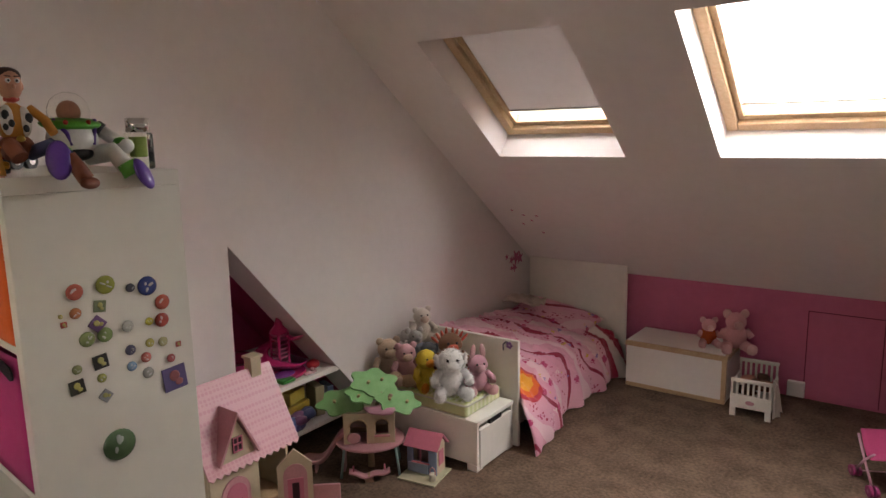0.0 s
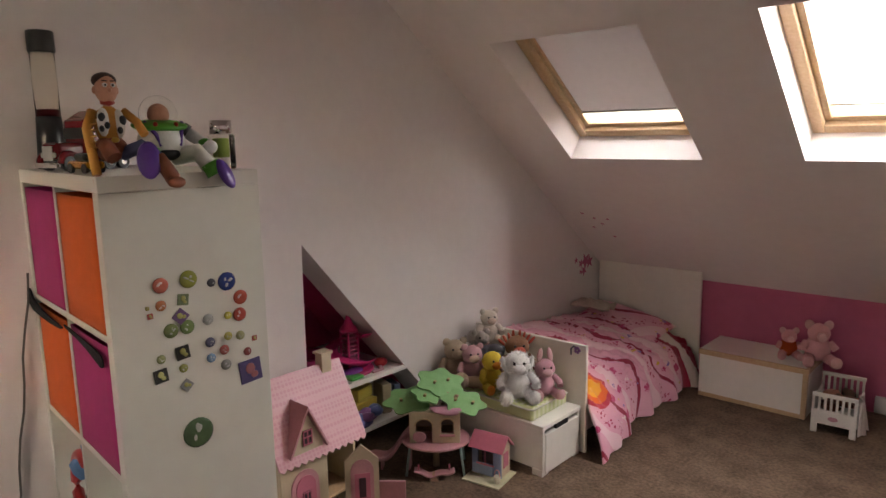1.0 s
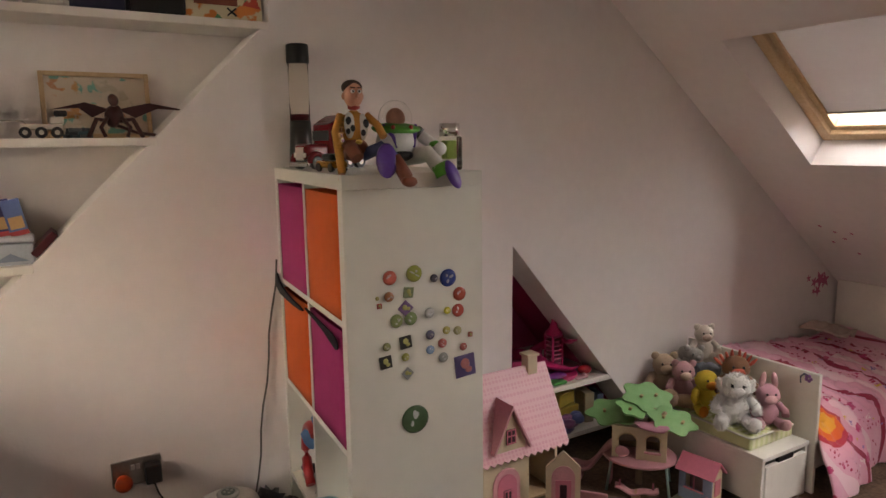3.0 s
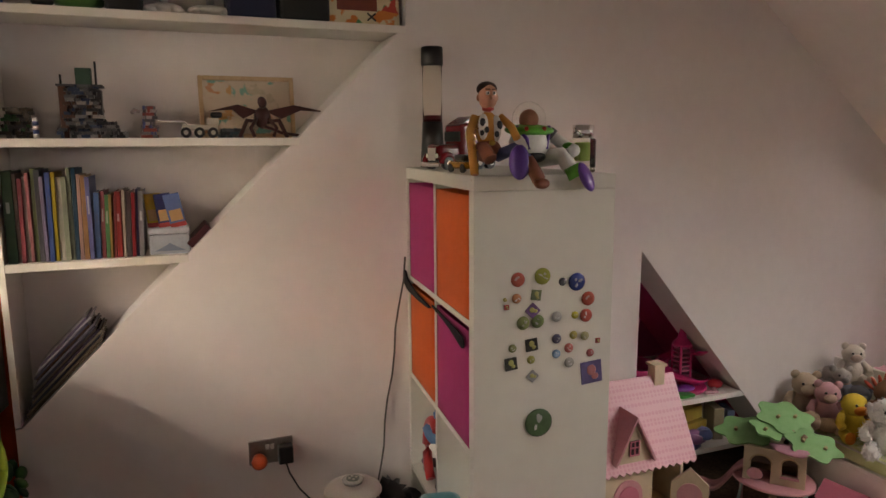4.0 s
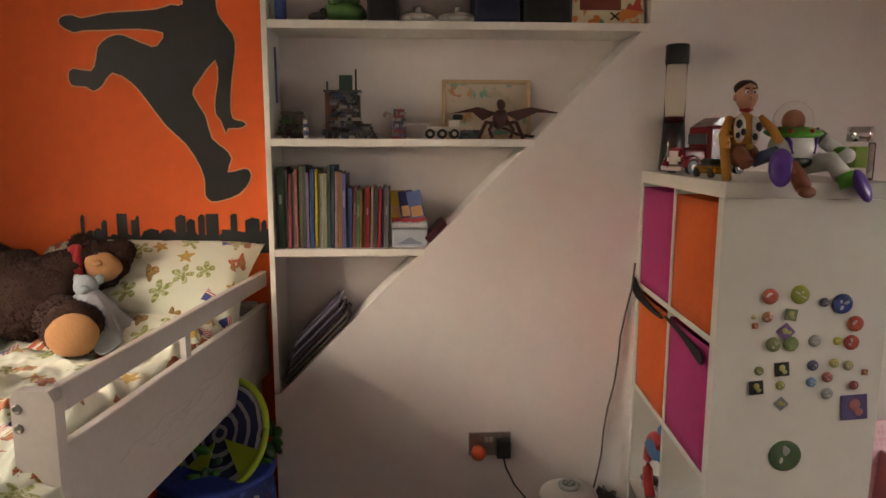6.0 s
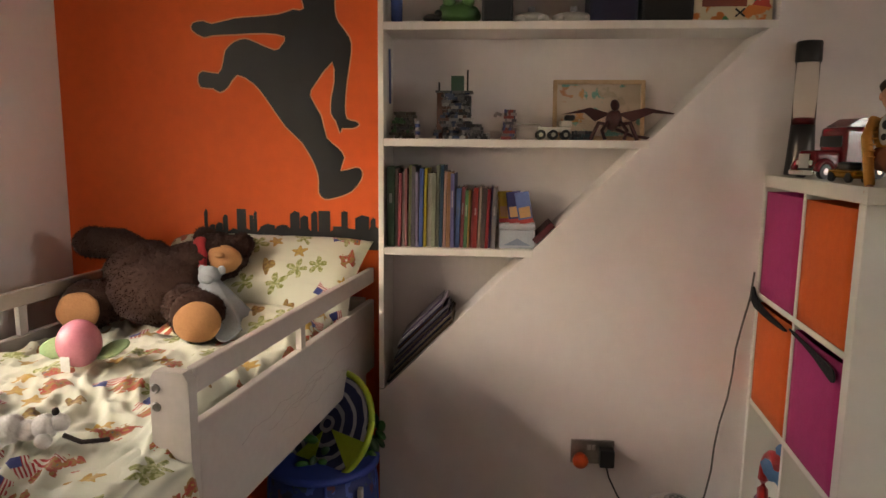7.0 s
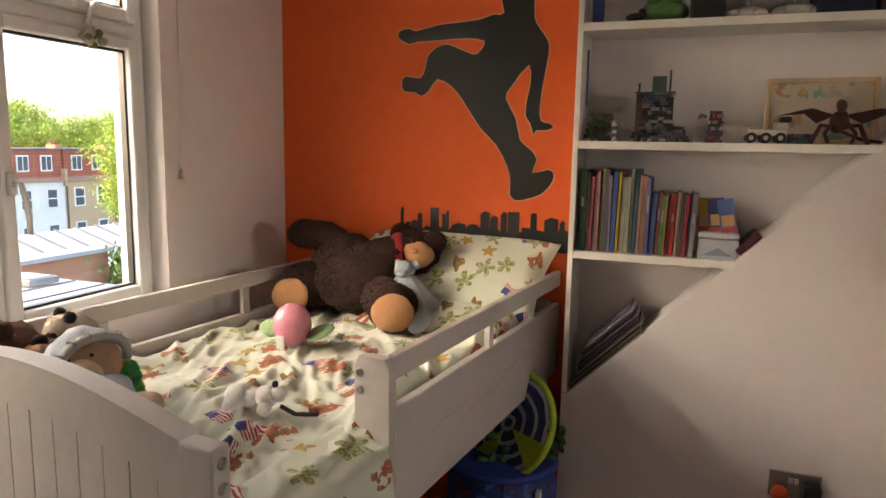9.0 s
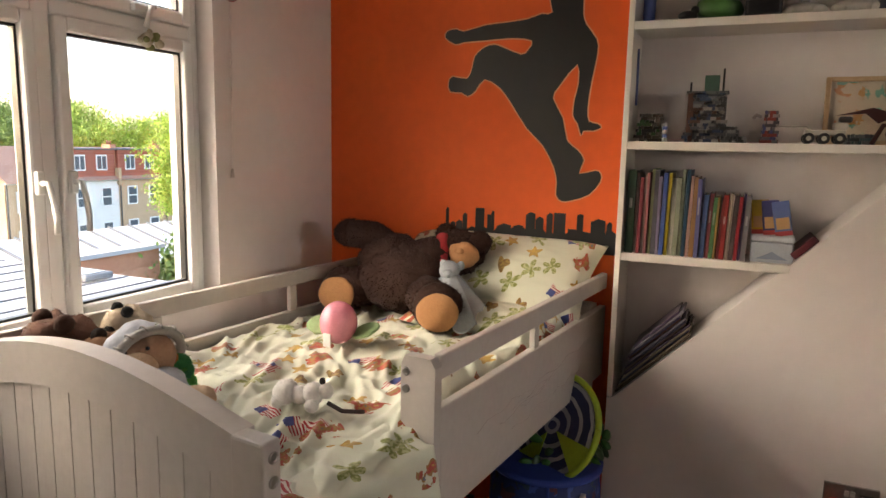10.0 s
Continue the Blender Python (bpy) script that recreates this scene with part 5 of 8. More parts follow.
solid("skyline_sticker", flat(bmnew(), pts, OW + 0.0008), M_DARK, "charcoal city skyline sticker low on the orange wall", "wall sticker")


def star(c, r, turn=0):
    return [(c[0] + (r if k % 2 == 0 else r * 0.42) * math.sin(math.pi * k / 5 + turn), c[1] + (r if k % 2 == 0 else r * 0.42) * math.cos(math.pi * k / 5 + turn)) for k in range(10)]


M_STAR = paint(0.55, 0.14, 0.24, 0.7)
for a, b_, r in ((4.30, 0.685, 0.014), (4.36, 0.655, 0.02), (4.40, 0.60, 0.022), (4.36, 0.60, 0.012), (4.47, 0.655, 0.03), (4.42, 0.665, 0.035)):
    solid("star_sticker", flat(bmnew(), star((0, 0), r * 1.7, a * 7), 0.0), M_STAR, "small pink star sticker on the wall by the bed", "wall sticker", pose(W + 0.0008, a - 0.09, b_ + 0.04), "star stickers")
for a, b_ in ((-1.81, 3.99), (-1.75, 4.03), (-1.72, 4.08), (-1.80, 4.12), (-1.70, 4.2), (-1.66, 4.03)):
    o = solid("star_sticker", flat(bmnew(), star((0, 0), 0.013, a * 9), 0.0), M_STAR, "tiny pink star sticker on the sloping ceiling", "wall sticker", SLOPE @ pose(a, sl(b_), -0.0012, 0, 90, 0), "star stickers")

# ---- high bed ----
BED = pose(-0.45, -0.445, 0, 0, 0, 173.1)
BV, BL = 0.965, 1.715
bed = thing("high_bed", "white painted wooden high sleeper bed with arched foot end", "bed", BED)
for v0 in (0.0, BV - 0.07):
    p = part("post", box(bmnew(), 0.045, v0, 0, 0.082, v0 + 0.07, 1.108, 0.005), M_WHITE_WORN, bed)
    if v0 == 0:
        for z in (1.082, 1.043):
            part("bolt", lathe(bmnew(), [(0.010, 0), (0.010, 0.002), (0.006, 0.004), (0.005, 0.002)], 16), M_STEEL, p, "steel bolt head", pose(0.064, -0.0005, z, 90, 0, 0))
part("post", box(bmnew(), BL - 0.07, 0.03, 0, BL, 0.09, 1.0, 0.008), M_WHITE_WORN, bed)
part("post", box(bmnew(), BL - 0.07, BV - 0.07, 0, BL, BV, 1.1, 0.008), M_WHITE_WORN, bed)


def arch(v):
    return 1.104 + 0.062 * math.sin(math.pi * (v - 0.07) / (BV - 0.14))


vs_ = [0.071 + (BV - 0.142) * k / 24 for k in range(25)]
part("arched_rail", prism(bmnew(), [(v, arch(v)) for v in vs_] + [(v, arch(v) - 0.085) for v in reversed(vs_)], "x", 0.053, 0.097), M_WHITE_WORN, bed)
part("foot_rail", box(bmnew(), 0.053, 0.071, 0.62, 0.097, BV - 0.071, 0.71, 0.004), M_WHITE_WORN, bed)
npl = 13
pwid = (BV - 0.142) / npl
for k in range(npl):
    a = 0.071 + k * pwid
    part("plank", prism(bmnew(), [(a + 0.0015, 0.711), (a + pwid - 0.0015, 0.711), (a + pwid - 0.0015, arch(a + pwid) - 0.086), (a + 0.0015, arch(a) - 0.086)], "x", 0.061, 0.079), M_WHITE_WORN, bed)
# Dark grey sheet behind the planks gives their grooves a painted shade.
part("groove_shade", box(bmnew(), 0.081, 0.071, 0.711, 0.085, BV - 0.071, 1.0), paint(0.2, 0.19, 0.18, 0.8), bed)
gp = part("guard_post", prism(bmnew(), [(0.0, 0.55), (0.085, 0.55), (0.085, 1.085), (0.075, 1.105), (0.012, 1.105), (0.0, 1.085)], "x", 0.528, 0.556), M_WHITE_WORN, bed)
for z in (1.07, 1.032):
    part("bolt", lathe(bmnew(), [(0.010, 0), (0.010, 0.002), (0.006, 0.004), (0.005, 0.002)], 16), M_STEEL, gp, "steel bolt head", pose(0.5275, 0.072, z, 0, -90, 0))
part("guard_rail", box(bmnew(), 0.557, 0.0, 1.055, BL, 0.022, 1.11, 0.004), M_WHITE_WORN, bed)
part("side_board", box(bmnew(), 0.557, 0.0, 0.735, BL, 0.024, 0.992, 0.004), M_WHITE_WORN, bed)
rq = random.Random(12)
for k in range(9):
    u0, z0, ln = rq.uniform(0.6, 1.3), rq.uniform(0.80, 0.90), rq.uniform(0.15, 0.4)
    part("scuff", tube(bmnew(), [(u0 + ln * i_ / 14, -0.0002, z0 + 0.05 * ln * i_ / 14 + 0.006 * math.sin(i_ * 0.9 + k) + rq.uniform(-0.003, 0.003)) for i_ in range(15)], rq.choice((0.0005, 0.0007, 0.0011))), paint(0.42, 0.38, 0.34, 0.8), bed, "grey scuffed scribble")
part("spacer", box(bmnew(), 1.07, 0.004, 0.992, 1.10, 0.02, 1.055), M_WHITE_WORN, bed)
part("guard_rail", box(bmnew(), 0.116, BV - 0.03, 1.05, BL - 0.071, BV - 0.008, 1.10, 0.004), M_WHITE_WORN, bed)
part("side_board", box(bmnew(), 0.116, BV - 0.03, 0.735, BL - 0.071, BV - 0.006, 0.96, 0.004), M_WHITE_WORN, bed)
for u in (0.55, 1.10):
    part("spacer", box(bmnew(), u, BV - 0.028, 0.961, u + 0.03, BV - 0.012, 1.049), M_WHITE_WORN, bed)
part("slat_base", box(bmnew(), 0.10, 0.03, 0.74, BL, BV - 0.032, 0.77), M_PINE, bed)
mt_ = solid("mattress", box(bmnew(), 0.10, 0.03, 0.771, BL, BV - 0.035, 0.90, 0.03, 3), paint(0.62, 0.58, 0.5, 0.9), "pale mattress on the high bed", "mattress", BED)


def fold(u, v, s):
    """Creases of loose cotton."""
    a = noise.noise(Vector((u * 3.0 + v, v * 4.0 - u, s)))
    w = 0.06 * noise.noise(Vector((u * 4, v * 4, s + 5)))
    across, along = v * 0.86 - u * 0.42 + w, u * 0.9 + v * 0.42
    b = noise.noise(Vector((across * 13, along * 2.6, s + 3)))
    c = noise.noise(Vector((across * 26, along * 5.5, s + 7)))
    d = noise.noise(Vector((u * 9 + v * 7, v * 8 - u * 8, s + 11)))
    return 0.016 * a + 0.022 * (1 - abs(b)) ** 3 + 0.014 * (1 - abs(c)) ** 2 + 0.013 * (1 - abs(d)) ** 4 - 0.021


def duvet(u, v):
    lu, lv = 0.10 + (BL - 0.105) * u, 0.028 + (BV - 0.062) * v
    z = 0.935 + fold(lu, lv, 1.0)
    edge = min(u, 1 - u, v, 1 - v)
    z -= 0.03 * max(0, 1 - edge / 0.03) ** 2
    k = min(1.0, max(0.0, (lu - 0.5) / 0.12)) * min(1.0, max(0.0, (BL - 0.06 - lu) / 0.1))
    z += k * (0.062 + 0.02 * math.sin(lu * 11)) * math.exp(-((lv - 0.085) / 0.055) ** 2)
    if v < 0.06 and k < 0.5:
        z = min(z, 0.985)
    return (lu, lv, z)


solid("duvet", sheet(bmnew(), 170, 110, duvet, 0.012), M_KIDS, "crumpled cream duvet printed with small western motifs", "duvet", BED)


def drape(u, v):
    lu = 0.122 + 0.40 * u
    w = 0.02 * math.sin(u * 17 + 3 * v) + 0.012 * math.sin(u * 31)
    if v < 0.3:
        k = v / 0.3
        return (lu, 0.12 - 0.12 * k, 0.945 - 0.02 * k * k + 0.3 * w * k)
    k = (v - 0.3) / 0.7
    return (lu + 0.02 * k, -0.004 - 0.03 * math.sin(k * 1.6) + w * k, 0.925 - 0.36 * k - 0.05 * k * u)


solid("duvet_edge", sheet(bmnew(), 44, 30, drape, 0.008), M_KIDS, "loose edge of the cream printed duvet hanging over the bed side", "duvet", BED)


def pillow(u, v):
    lu, lv = (u - 0.5) * 2, (v - 0.5) * 2
    f = max(0.0, (1 - abs(lu) ** 3.2) * (1 - abs(lv) ** 3.2)) ** 0.5
    return f


def pillow_mesh(a, b, h, s):
    bm = bmnew()
    for sg in (1, -1):
        sheet(bm, 40, 26, lambda u, v: ((u - 0.5) * a * (1 - 0.06 * math.sin(math.pi * v)), (v - 0.5) * b * (1 - 0.06 * math.sin(math.pi * u)), sg * (h * pillow(u, v) + (0.35 * fold(u * 0.9, v * 0.6, s) * pillow(u, v) if sg > 0 else 0))))
    bmesh.ops.remove_doubles(bm, verts=list(bm.verts), dist=0.0008)
    return bm


solid("pillow", pillow_mesh(0.38, 0.80, 0.08, 5.0), M_KIDS, "plump cream printed pillow propped at the head of the bed", "pillow", BED @ pose(1.565, 0.40, 1.085, 0, -40, 0))
solid("pillow", pillow_mesh(0.26, 0.52, 0.04, 9.0), M_KIDS, "flat cream printed pillow lying on the duvet", "pillow", BED @ pose(1.39, 0.34, 0.975, 0, -12, 0))

# soft toys on the high bed
BRN, TAN = plush(0.030, 0.0085, 0.0035), plush(0.44, 0.22, 0.095)
bear = thing("teddy_bear", "large dark brown plush bear lying on the high bed", "soft toy", pose(-1.89, -0.905, 0.945))


def bear_part(name, bm_, mt, tufts, label=""):
    o_ = part(name, bm_, mt, bear, label)
    return furry(o_, tufts, 0.010) if tufts else o_


bm = bmnew()
ell(bm, (0, 0, 0.13), (0.15, 0.185, 0.13), lump=0.15, seg=24)
ell(bm, (-0.02, -0.07, 0.185), (0.12, 0.13, 0.095), lump=0.15, seg=20)
ell(bm, (-0.03, 0.08, 0.19), (0.11, 0.10, 0.085), lump=0.15, seg=20)
bear_part("body", bm, BRN, 9000)
bm = bmnew()
ell(bm, (-0.10, 0.155, 0.215), (0.10, 0.105, 0.085), lump=0.15, seg=20)
ell(bm, (-0.16, 0.085, 0.275), (0.035, 0.045, 0.04))
ell(bm, (-0.09, 0.24, 0.265), (0.035, 0.045, 0.04))
hd_ = bear_part("head", bm, BRN, 4000)
part("muzzle", ell(ell(bmnew(), (-0.045, 0.19, 0.22), (0.055, 0.065, 0.05), lump=0.1, seg=18), (0.0, 0.20, 0.24), (0.014, 0.018, 0.012), seg=10), TAN, hd_, "tan plush muzzle")
part("scarf", ell(tube(bmnew(), [(-0.11, 0.095, 0.255), (-0.05, 0.115, 0.27), (0.0, 0.135, 0.235), (0.03, 0.14, 0.18)], 0.026, 12), (0.03, 0.15, 0.17), (0.02, 0.035, 0.05), lump=0.3), paint(0.34, 0.015, 0.02, 0.8), bear, "bright red cloth scarf")
bear_part("arm", ell(tube(bmnew(), [(-0.02, -0.06, 0.22), (-0.02, -0.15, 0.268), (-0.01, -0.24, 0.272)], 0.052, 14), (-0.01, -0.25, 0.272), (0.052, 0.055, 0.05), lump=0.1), BRN, 2500)
for leg_, toe_, sole_, turn_ in ((((0.02, -0.11, 0.105), (0.06, -0.17, 0.09)), (0.085, -0.215, 0.078), (0.148, -0.206, 0.074), 8), (((0.05, 0.07, 0.105), (0.12, 0.15, 0.085)), (0.165, 0.195, 0.076), (0.220, 0.218, 0.072), 22)):
    lg_ = bear_part("leg", ell(tube(bmnew(), [leg_[0], leg_[1], toe_], 0.073, 16), toe_, (0.058, 0.084, 0.082), (0, 0, turn_), lump=0.1, seg=18), BRN, 3000)
    so_ = part("sole", ell(bmnew(), sole_, (0.022, 0.069, 0.062), (0, -8, turn_), lump=0.06, seg=20), TAN, lg_, "tan suede-like sole pad")
GRB = plush(0.30, 0.33, 0.36)
blk = thing("comfort_blanket", "small grey-blue comfort blanket with an animal head beside the bear", "blanket", pose(-1.80, -0.705, 0.955))


def skirt(u, v):
    a = radians(-75 + 175 * u)
    r = 0.02 + 0.115 * v ** 0.8 * (1 + 0.16 * math.sin(u * 19 + 2 * v) * v)
    return (r * math.cos(a) - 0.02 + 0.012 * math.sin(u * 25) * v, r * math.sin(a) + 0.02 * v, 0.155 * (1 - v) ** 1.15 + 0.012 + 0.012 * v * math.sin(u * 27 + 1))


part("cloth", sheet(bmnew(), 60, 24, skirt, 0.004), GRB, blk)
bm = bmnew()
ell(bm, (-0.02, -0.005, 0.175), (0.034, 0.036, 0.032), lump=0.1, seg=16)
ell(bm, (0.008, 0.0, 0.168), (0.016, 0.018, 0.015), seg=12)
for s_ in (-1, 1):
    ell(bm, (-0.028, 0.032 * s_, 0.192), (0.01, 0.014, 0.016), seg=10)
furry(part("head", bm, GRB, blk), 700, 0.003)
t = thing("plush_ball", "shiny pink ball toy with green cloth wings", "toy", pose(-1.40, -0.885, 0.962))
part("ball", ell(bmnew(), (0, 0, 0.062), (0.056, 0.056, 0.064), seg=24), paint(0.60, 0.22, 0.28, 0.25, coat=0.4), t)
for s_ in (-1, 1):
    part("wing", ell(bmnew(), (-0.03, 0.075 * s_, 0.04), (0.05, 0.045, 0.008), (20 * s_, 10, 25 * s_), lump=0.2), plush(0.28, 0.42, 0.2), t)
part("tag", box(bmnew(), 0.05, -0.02, 0.0, 0.053, 0.005, 0.04, 0.001), paint(0.65, 0.65, 0.62, 0.7), t)
WF = plush(0.78, 0.76, 0.72)
bm = bmnew()
for c, r in (((0, -0.05, 0.045), 0.042), ((0, -0.005, 0.04), (0.03, 0.04, 0.03)), ((0, 0.045, 0.05), 0.036), ((0.02, -0.07, 0.02), 0.022), ((0.03, 0.05, 0.02), 0.022), ((0.0, 0.085, 0.06), 0.026)):
    ell(bm, c, r, lump=0.12)
ell(bm, (0.0, 0.075, 0.092), (0.01, 0.01, 0.012), mi=1)
tube(bm, [(0.02, 0.10, 0.03), (0.03, 0.15, 0.012), (0.02, 0.19, 0.01), (0.02, 0.22, 0.012)], 0.007, mi=1)
furry(solid("toy_dog", bm, [WF, plush(0.03, 0.02, 0.018)], "small white plush dog lying on the duvet", "soft toy", pose(-0.95, -0.70, 0.958, 0, 0, 12) @ Matrix.Diagonal((0.7, 0.7, 0.7, 1))), 2500, 0.0035)
sleeper = thing("teddy_bear", "beige plush bear in a pale blue sleeping hat", "soft toy", pose(-0.735, -0.935, 1.035, 0, 0, -8) @ Matrix.Diagonal((0.84, 0.84, 0.84, 1)))
BEI, BEI2, SKYB = plush(0.42, 0.27, 0.17), plush(0.54, 0.40, 0.27), plush(0.40, 0.43, 0.48)
bm = bmnew()
ell(bm, (0, 0.01, 0.08), (0.068, 0.075, 0.064), lump=0.1, seg=20)
ell(bm, (0.05, -0.045, 0.06), (0.024, 0.026, 0.034), lump=0.1)
furry(part("head", bm, BEI, sleeper), 2600, 0.004)
bm = bmnew()
ell(bm, (0.045, 0.05, 0.072), (0.042, 0.046, 0.038), seg=18)
furry(part("muzzle", bm, BEI2, sleeper), 1200, 0.003)
part("nose", ell(bmnew(), (0.072, 0.082, 0.088), (0.011, 0.012, 0.009)), plush(0.12, 0.06, 0.045), sleeper)
for c_ in ((0.062, 0.022, 0.108), (0.03, 0.062, 0.118)):
    part("eye", ell(bmnew(), c_, 0.005, seg=8), M_BLACK, sleeper)
bm = bmnew()
ell(bm, (-0.006, -0.024, 0.104), (0.076, 0.070, 0.058), (18, 0, 0), lump=0.12, seg=20)
ell(bm, (0.004, -0.088, 0.075), (0.052, 0.04, 0.055), (-30, 0, 0), lump=0.2, seg=16)
ell(bm, (0.03, -0.108, 0.03), (0.026, 0.022, 0.045), (-12, 0, 0), lump=0.2, seg=14)
part("hat", bm, SKYB, sleeper, "pale grey-blue cloth sleeping hat")
RIM = [(0.080 * math.cos(a), 0.026 - 0.012 * math.cos(a) + 0.010 * math.sin(a), 0.088 + 0.062 * math.sin(a)) for a in [math.pi * (-0.05 + 1.1 * k / 16) for k in range(17)]]
hr = part("hat_rim", tube(bmnew(), RIM, 0.012, 12), plush(0.42, 0.41, 0.38), sleeper, "cream ribbed hat rim")
for k in range(1, 16, 2):
    part("rib", tube(bmnew(), [(RIM[k][0] * (1 + 0.2 * (1 - d_ * d_) ** 0.5), RIM[k][1] + d_ * 0.018, 0.088 + (RIM[k][2] - 0.088) * (1 + 0.26 * (1 - d_ * d_) ** 0.5)) for d_ in (-0.9, -0.5, 0, 0.5, 0.9)], 0.0022, 5), plush(0.34, 0.33, 0.31), hr)
furry(part("body", ell(ell(bmnew(), (0.02, 0.10, 0.03), (0.055, 0.065, 0.045), lump=0.15, seg=18), (0.03, 0.15, 0.015), (0.05, 0.04, 0.035), lump=0.15, seg=16), SKYB, sleeper, "pale blue plush jacket"), 1500, 0.004)
for c_ in ((0.01, 0.215, 0.022), (0.055, 0.20, 0.0)):
    furry(part("foot", ell(bmnew(), c_, (0.035, 0.042, 0.030), lump=0.1, seg=16), BEI2, sleeper), 700, 0.004)
for nm, lb, c, rad, m1, m2 in (("soft_toy", "brown leopard-spotted plush toy against the bed foot", (-0.785, -1.085, 0.99), 0.070, (0.20, 0.10, 0.05), (0.03, 0.02, 0.015)), ("soft_toy", "dark brown curly plush bear against the bed foot", (-0.765, -1.225, 0.985), 0.088, (0.09, 0.035, 0.02), (0.07, 0.03, 0.018)), ("soft_toy", "cream plush puppy with black ears on the bed", (-0.87, -1.13, 1.055), 0.055, (0.5, 0.42, 0.32), (0.01, 0.01, 0.01)), ("soft_toy", "green and orange plush toy half hidden on the bed", (-0.86, -0.99, 0.985), 0.045, (0.03, 0.22, 0.06), (0.42, 0.13, 0.03)), ("soft_toy", "bright green fluffy plush toy on the bed", (-0.84, -0.945, 0.975), 0.034, (0.08, 0.34, 0.06), (0.03, 0.2, 0.08)), ("soft_toy", "orange patterned plush toy on the bed", (-0.77, -1.02, 0.965), 0.06, (0.4, 0.14, 0.04), (0.35, 0.3, 0.2))):
    bm = bmnew()
    ell(bm, (0, 0, rad * 0.9), (rad, rad * 1.1, rad * 0.95), lump=0.25, seg=18)
    ell(bm, (rad * 0.6, rad * 0.5, rad * 1.3), rad * 0.62, lump=0.2)
    ell(bm, (rad * 0.9, rad * 0.7, rad * 1.15), rad * 0.33, mi=1, lump=0.2)
    for s_ in (-1, 1):
        ell(bm, (rad * 0.4, rad * (0.5 + 0.5 * s_), rad * 1.85), (rad * 0.25, rad * 0.2, rad * 0.25), mi=1, seg=10)
        ell(bm, (rad * 0.7, rad * 0.8 * s_, rad * 0.35), (rad * 0.5, rad * 0.3, rad * 0.3), seg=12, lump=0.2)
    furry(solid(nm, bm, [plush(*m1), plush(*m2)], lb, "soft toy", pose(*c, 0, 0, rs.uniform(-20, 20)), "soft toys on the high bed"), 4500, 0.005)

# ---- under the high bed ----
bag = thing("toy_bag", "blue mesh toy bag standing under the high bed", "storage bag", pose(-1.80, -0.345, 0.0005))
part("body", lathe(bmnew(), [(0.16, 0), (0.175, 0.02), (0.185, 0.28), (0.18, 0.46), (0.17, 0.53)], 28), daub("blue mesh with toys showing through", (0.012, 0.03, 0.16), [(0.05, 0.1, 0.4), (0.02, 0.02, 0.05), (0.1, 0.03, 0.05), (0.03, 0.06, 0.1)], 28), bag)
part("rim", lathe(bmnew(), [(0.172, 0.525), (0.185, 0.532), (0.185, 0.545), (0.172, 0.55)], 28), paint(0.02, 0.05, 0.3, 0.6), bag)
for z_, r_ in ((0.02, 0.178), (0.30, 0.187)):
    part("seam", lathe(bmnew(), [(r_ - 0.004, z_ - 0.008), (r_ + 0.002, z_ - 0.006), (r_ + 0.002, z_ + 0.006), (r_ - 0.004, z_ + 0.008)], 28), paint(0.02, 0.05, 0.3, 0.6), bag)
for k in range(5):
    a = 0.3 + k * 1.2566
    part("seam", tube(bmnew(), [(0.176 * math.cos(a), 0.176 * math.sin(a), 0.02), (0.187 * math.cos(a), 0.187 * math.sin(a), 0.28), (0.172 * math.cos(a), 0.172 * math.sin(a), 0.53)], 0.005), paint(0.02, 0.05, 0.3, 0.6), bag)
part("tag", box(bmnew(), 0.1, 0.14, 0.42, 0.125, 0.155, 0.50, 0.002), paint(0.6, 0.58, 0.55, 0.7), bag, "white cloth tag")
DISC = pose(-1.80, -0.325, 0.655, 62, -14, 68) @ Matrix.Diagonal((1.32, 1.32, 1.32, 1))
lid = thing("popup_disc", "round pop-up toy with navy rings and lime edge", "toy", DISC)
part("disc", lathe(bmnew(), [(0.118, -0.004), (0.122, 0.0), (0.118, 0.004)], 40), M_SPIRAL, lid)
part("hoop", tube(bmnew(), [(0.13 * math.cos(a), 0.13 * math.sin(a), 0) for a in [2 * math.pi * k / 40 for k in range(41)]], 0.008), paint(0.36, 0.50, 0.03, 0.5), lid, "lime green edge hoop")
for a0 in (4.1, 5.6):
    bm = bmnew()
    prism(bm, [(0.02 * math.cos(a0), 0.02 * math.sin(a0))] + [(0.125 * math.cos(a0 + 0.1 * k), 0.125 * math.sin(a0 + 0.1 * k)) for k in range(-3, 4)], "z", -0.0062, 0.0062)
    part("wedge", bm, paint(0.36, 0.50, 0.03, 0.6), lid, "lime green cloth wedge")
brick_model("brick_crate", "blue crate full of loose grey toy bricks", 0, 0, 0.3, 0.34, 0.25, [(0.12, 0.12, 0.13), (0.03, 0.08, 0.25), (0.25, 0.25, 0.26), (0.02, 0.02, 0.02), (0.2, 0.05, 0.03)], 500, 21, pose(-1.72, -0.62, 0.0005))
bm = bmnew()
for k in range(40):
    ell(bm, (rs.uniform(-0.10, 0.12), rs.uniform(-0.1, 0.14), 0.535 + rs.uniform(0, 0.08)), (0.03, 0.012, 0.02), (rs.uniform(0, 90), rs.uniform(0, 90), rs.uniform(0, 180)), seg=8, mi=k % 2)
solid("toy_leaves", bm, [paint(0.03, 0.14, 0.02, 0.5), paint(0.02, 0.07, 0.02, 0.5)], "dark green plastic foliage heaped in the toy bag", "toys", pose(-1.84, -0.31, 0), kind="stuff")

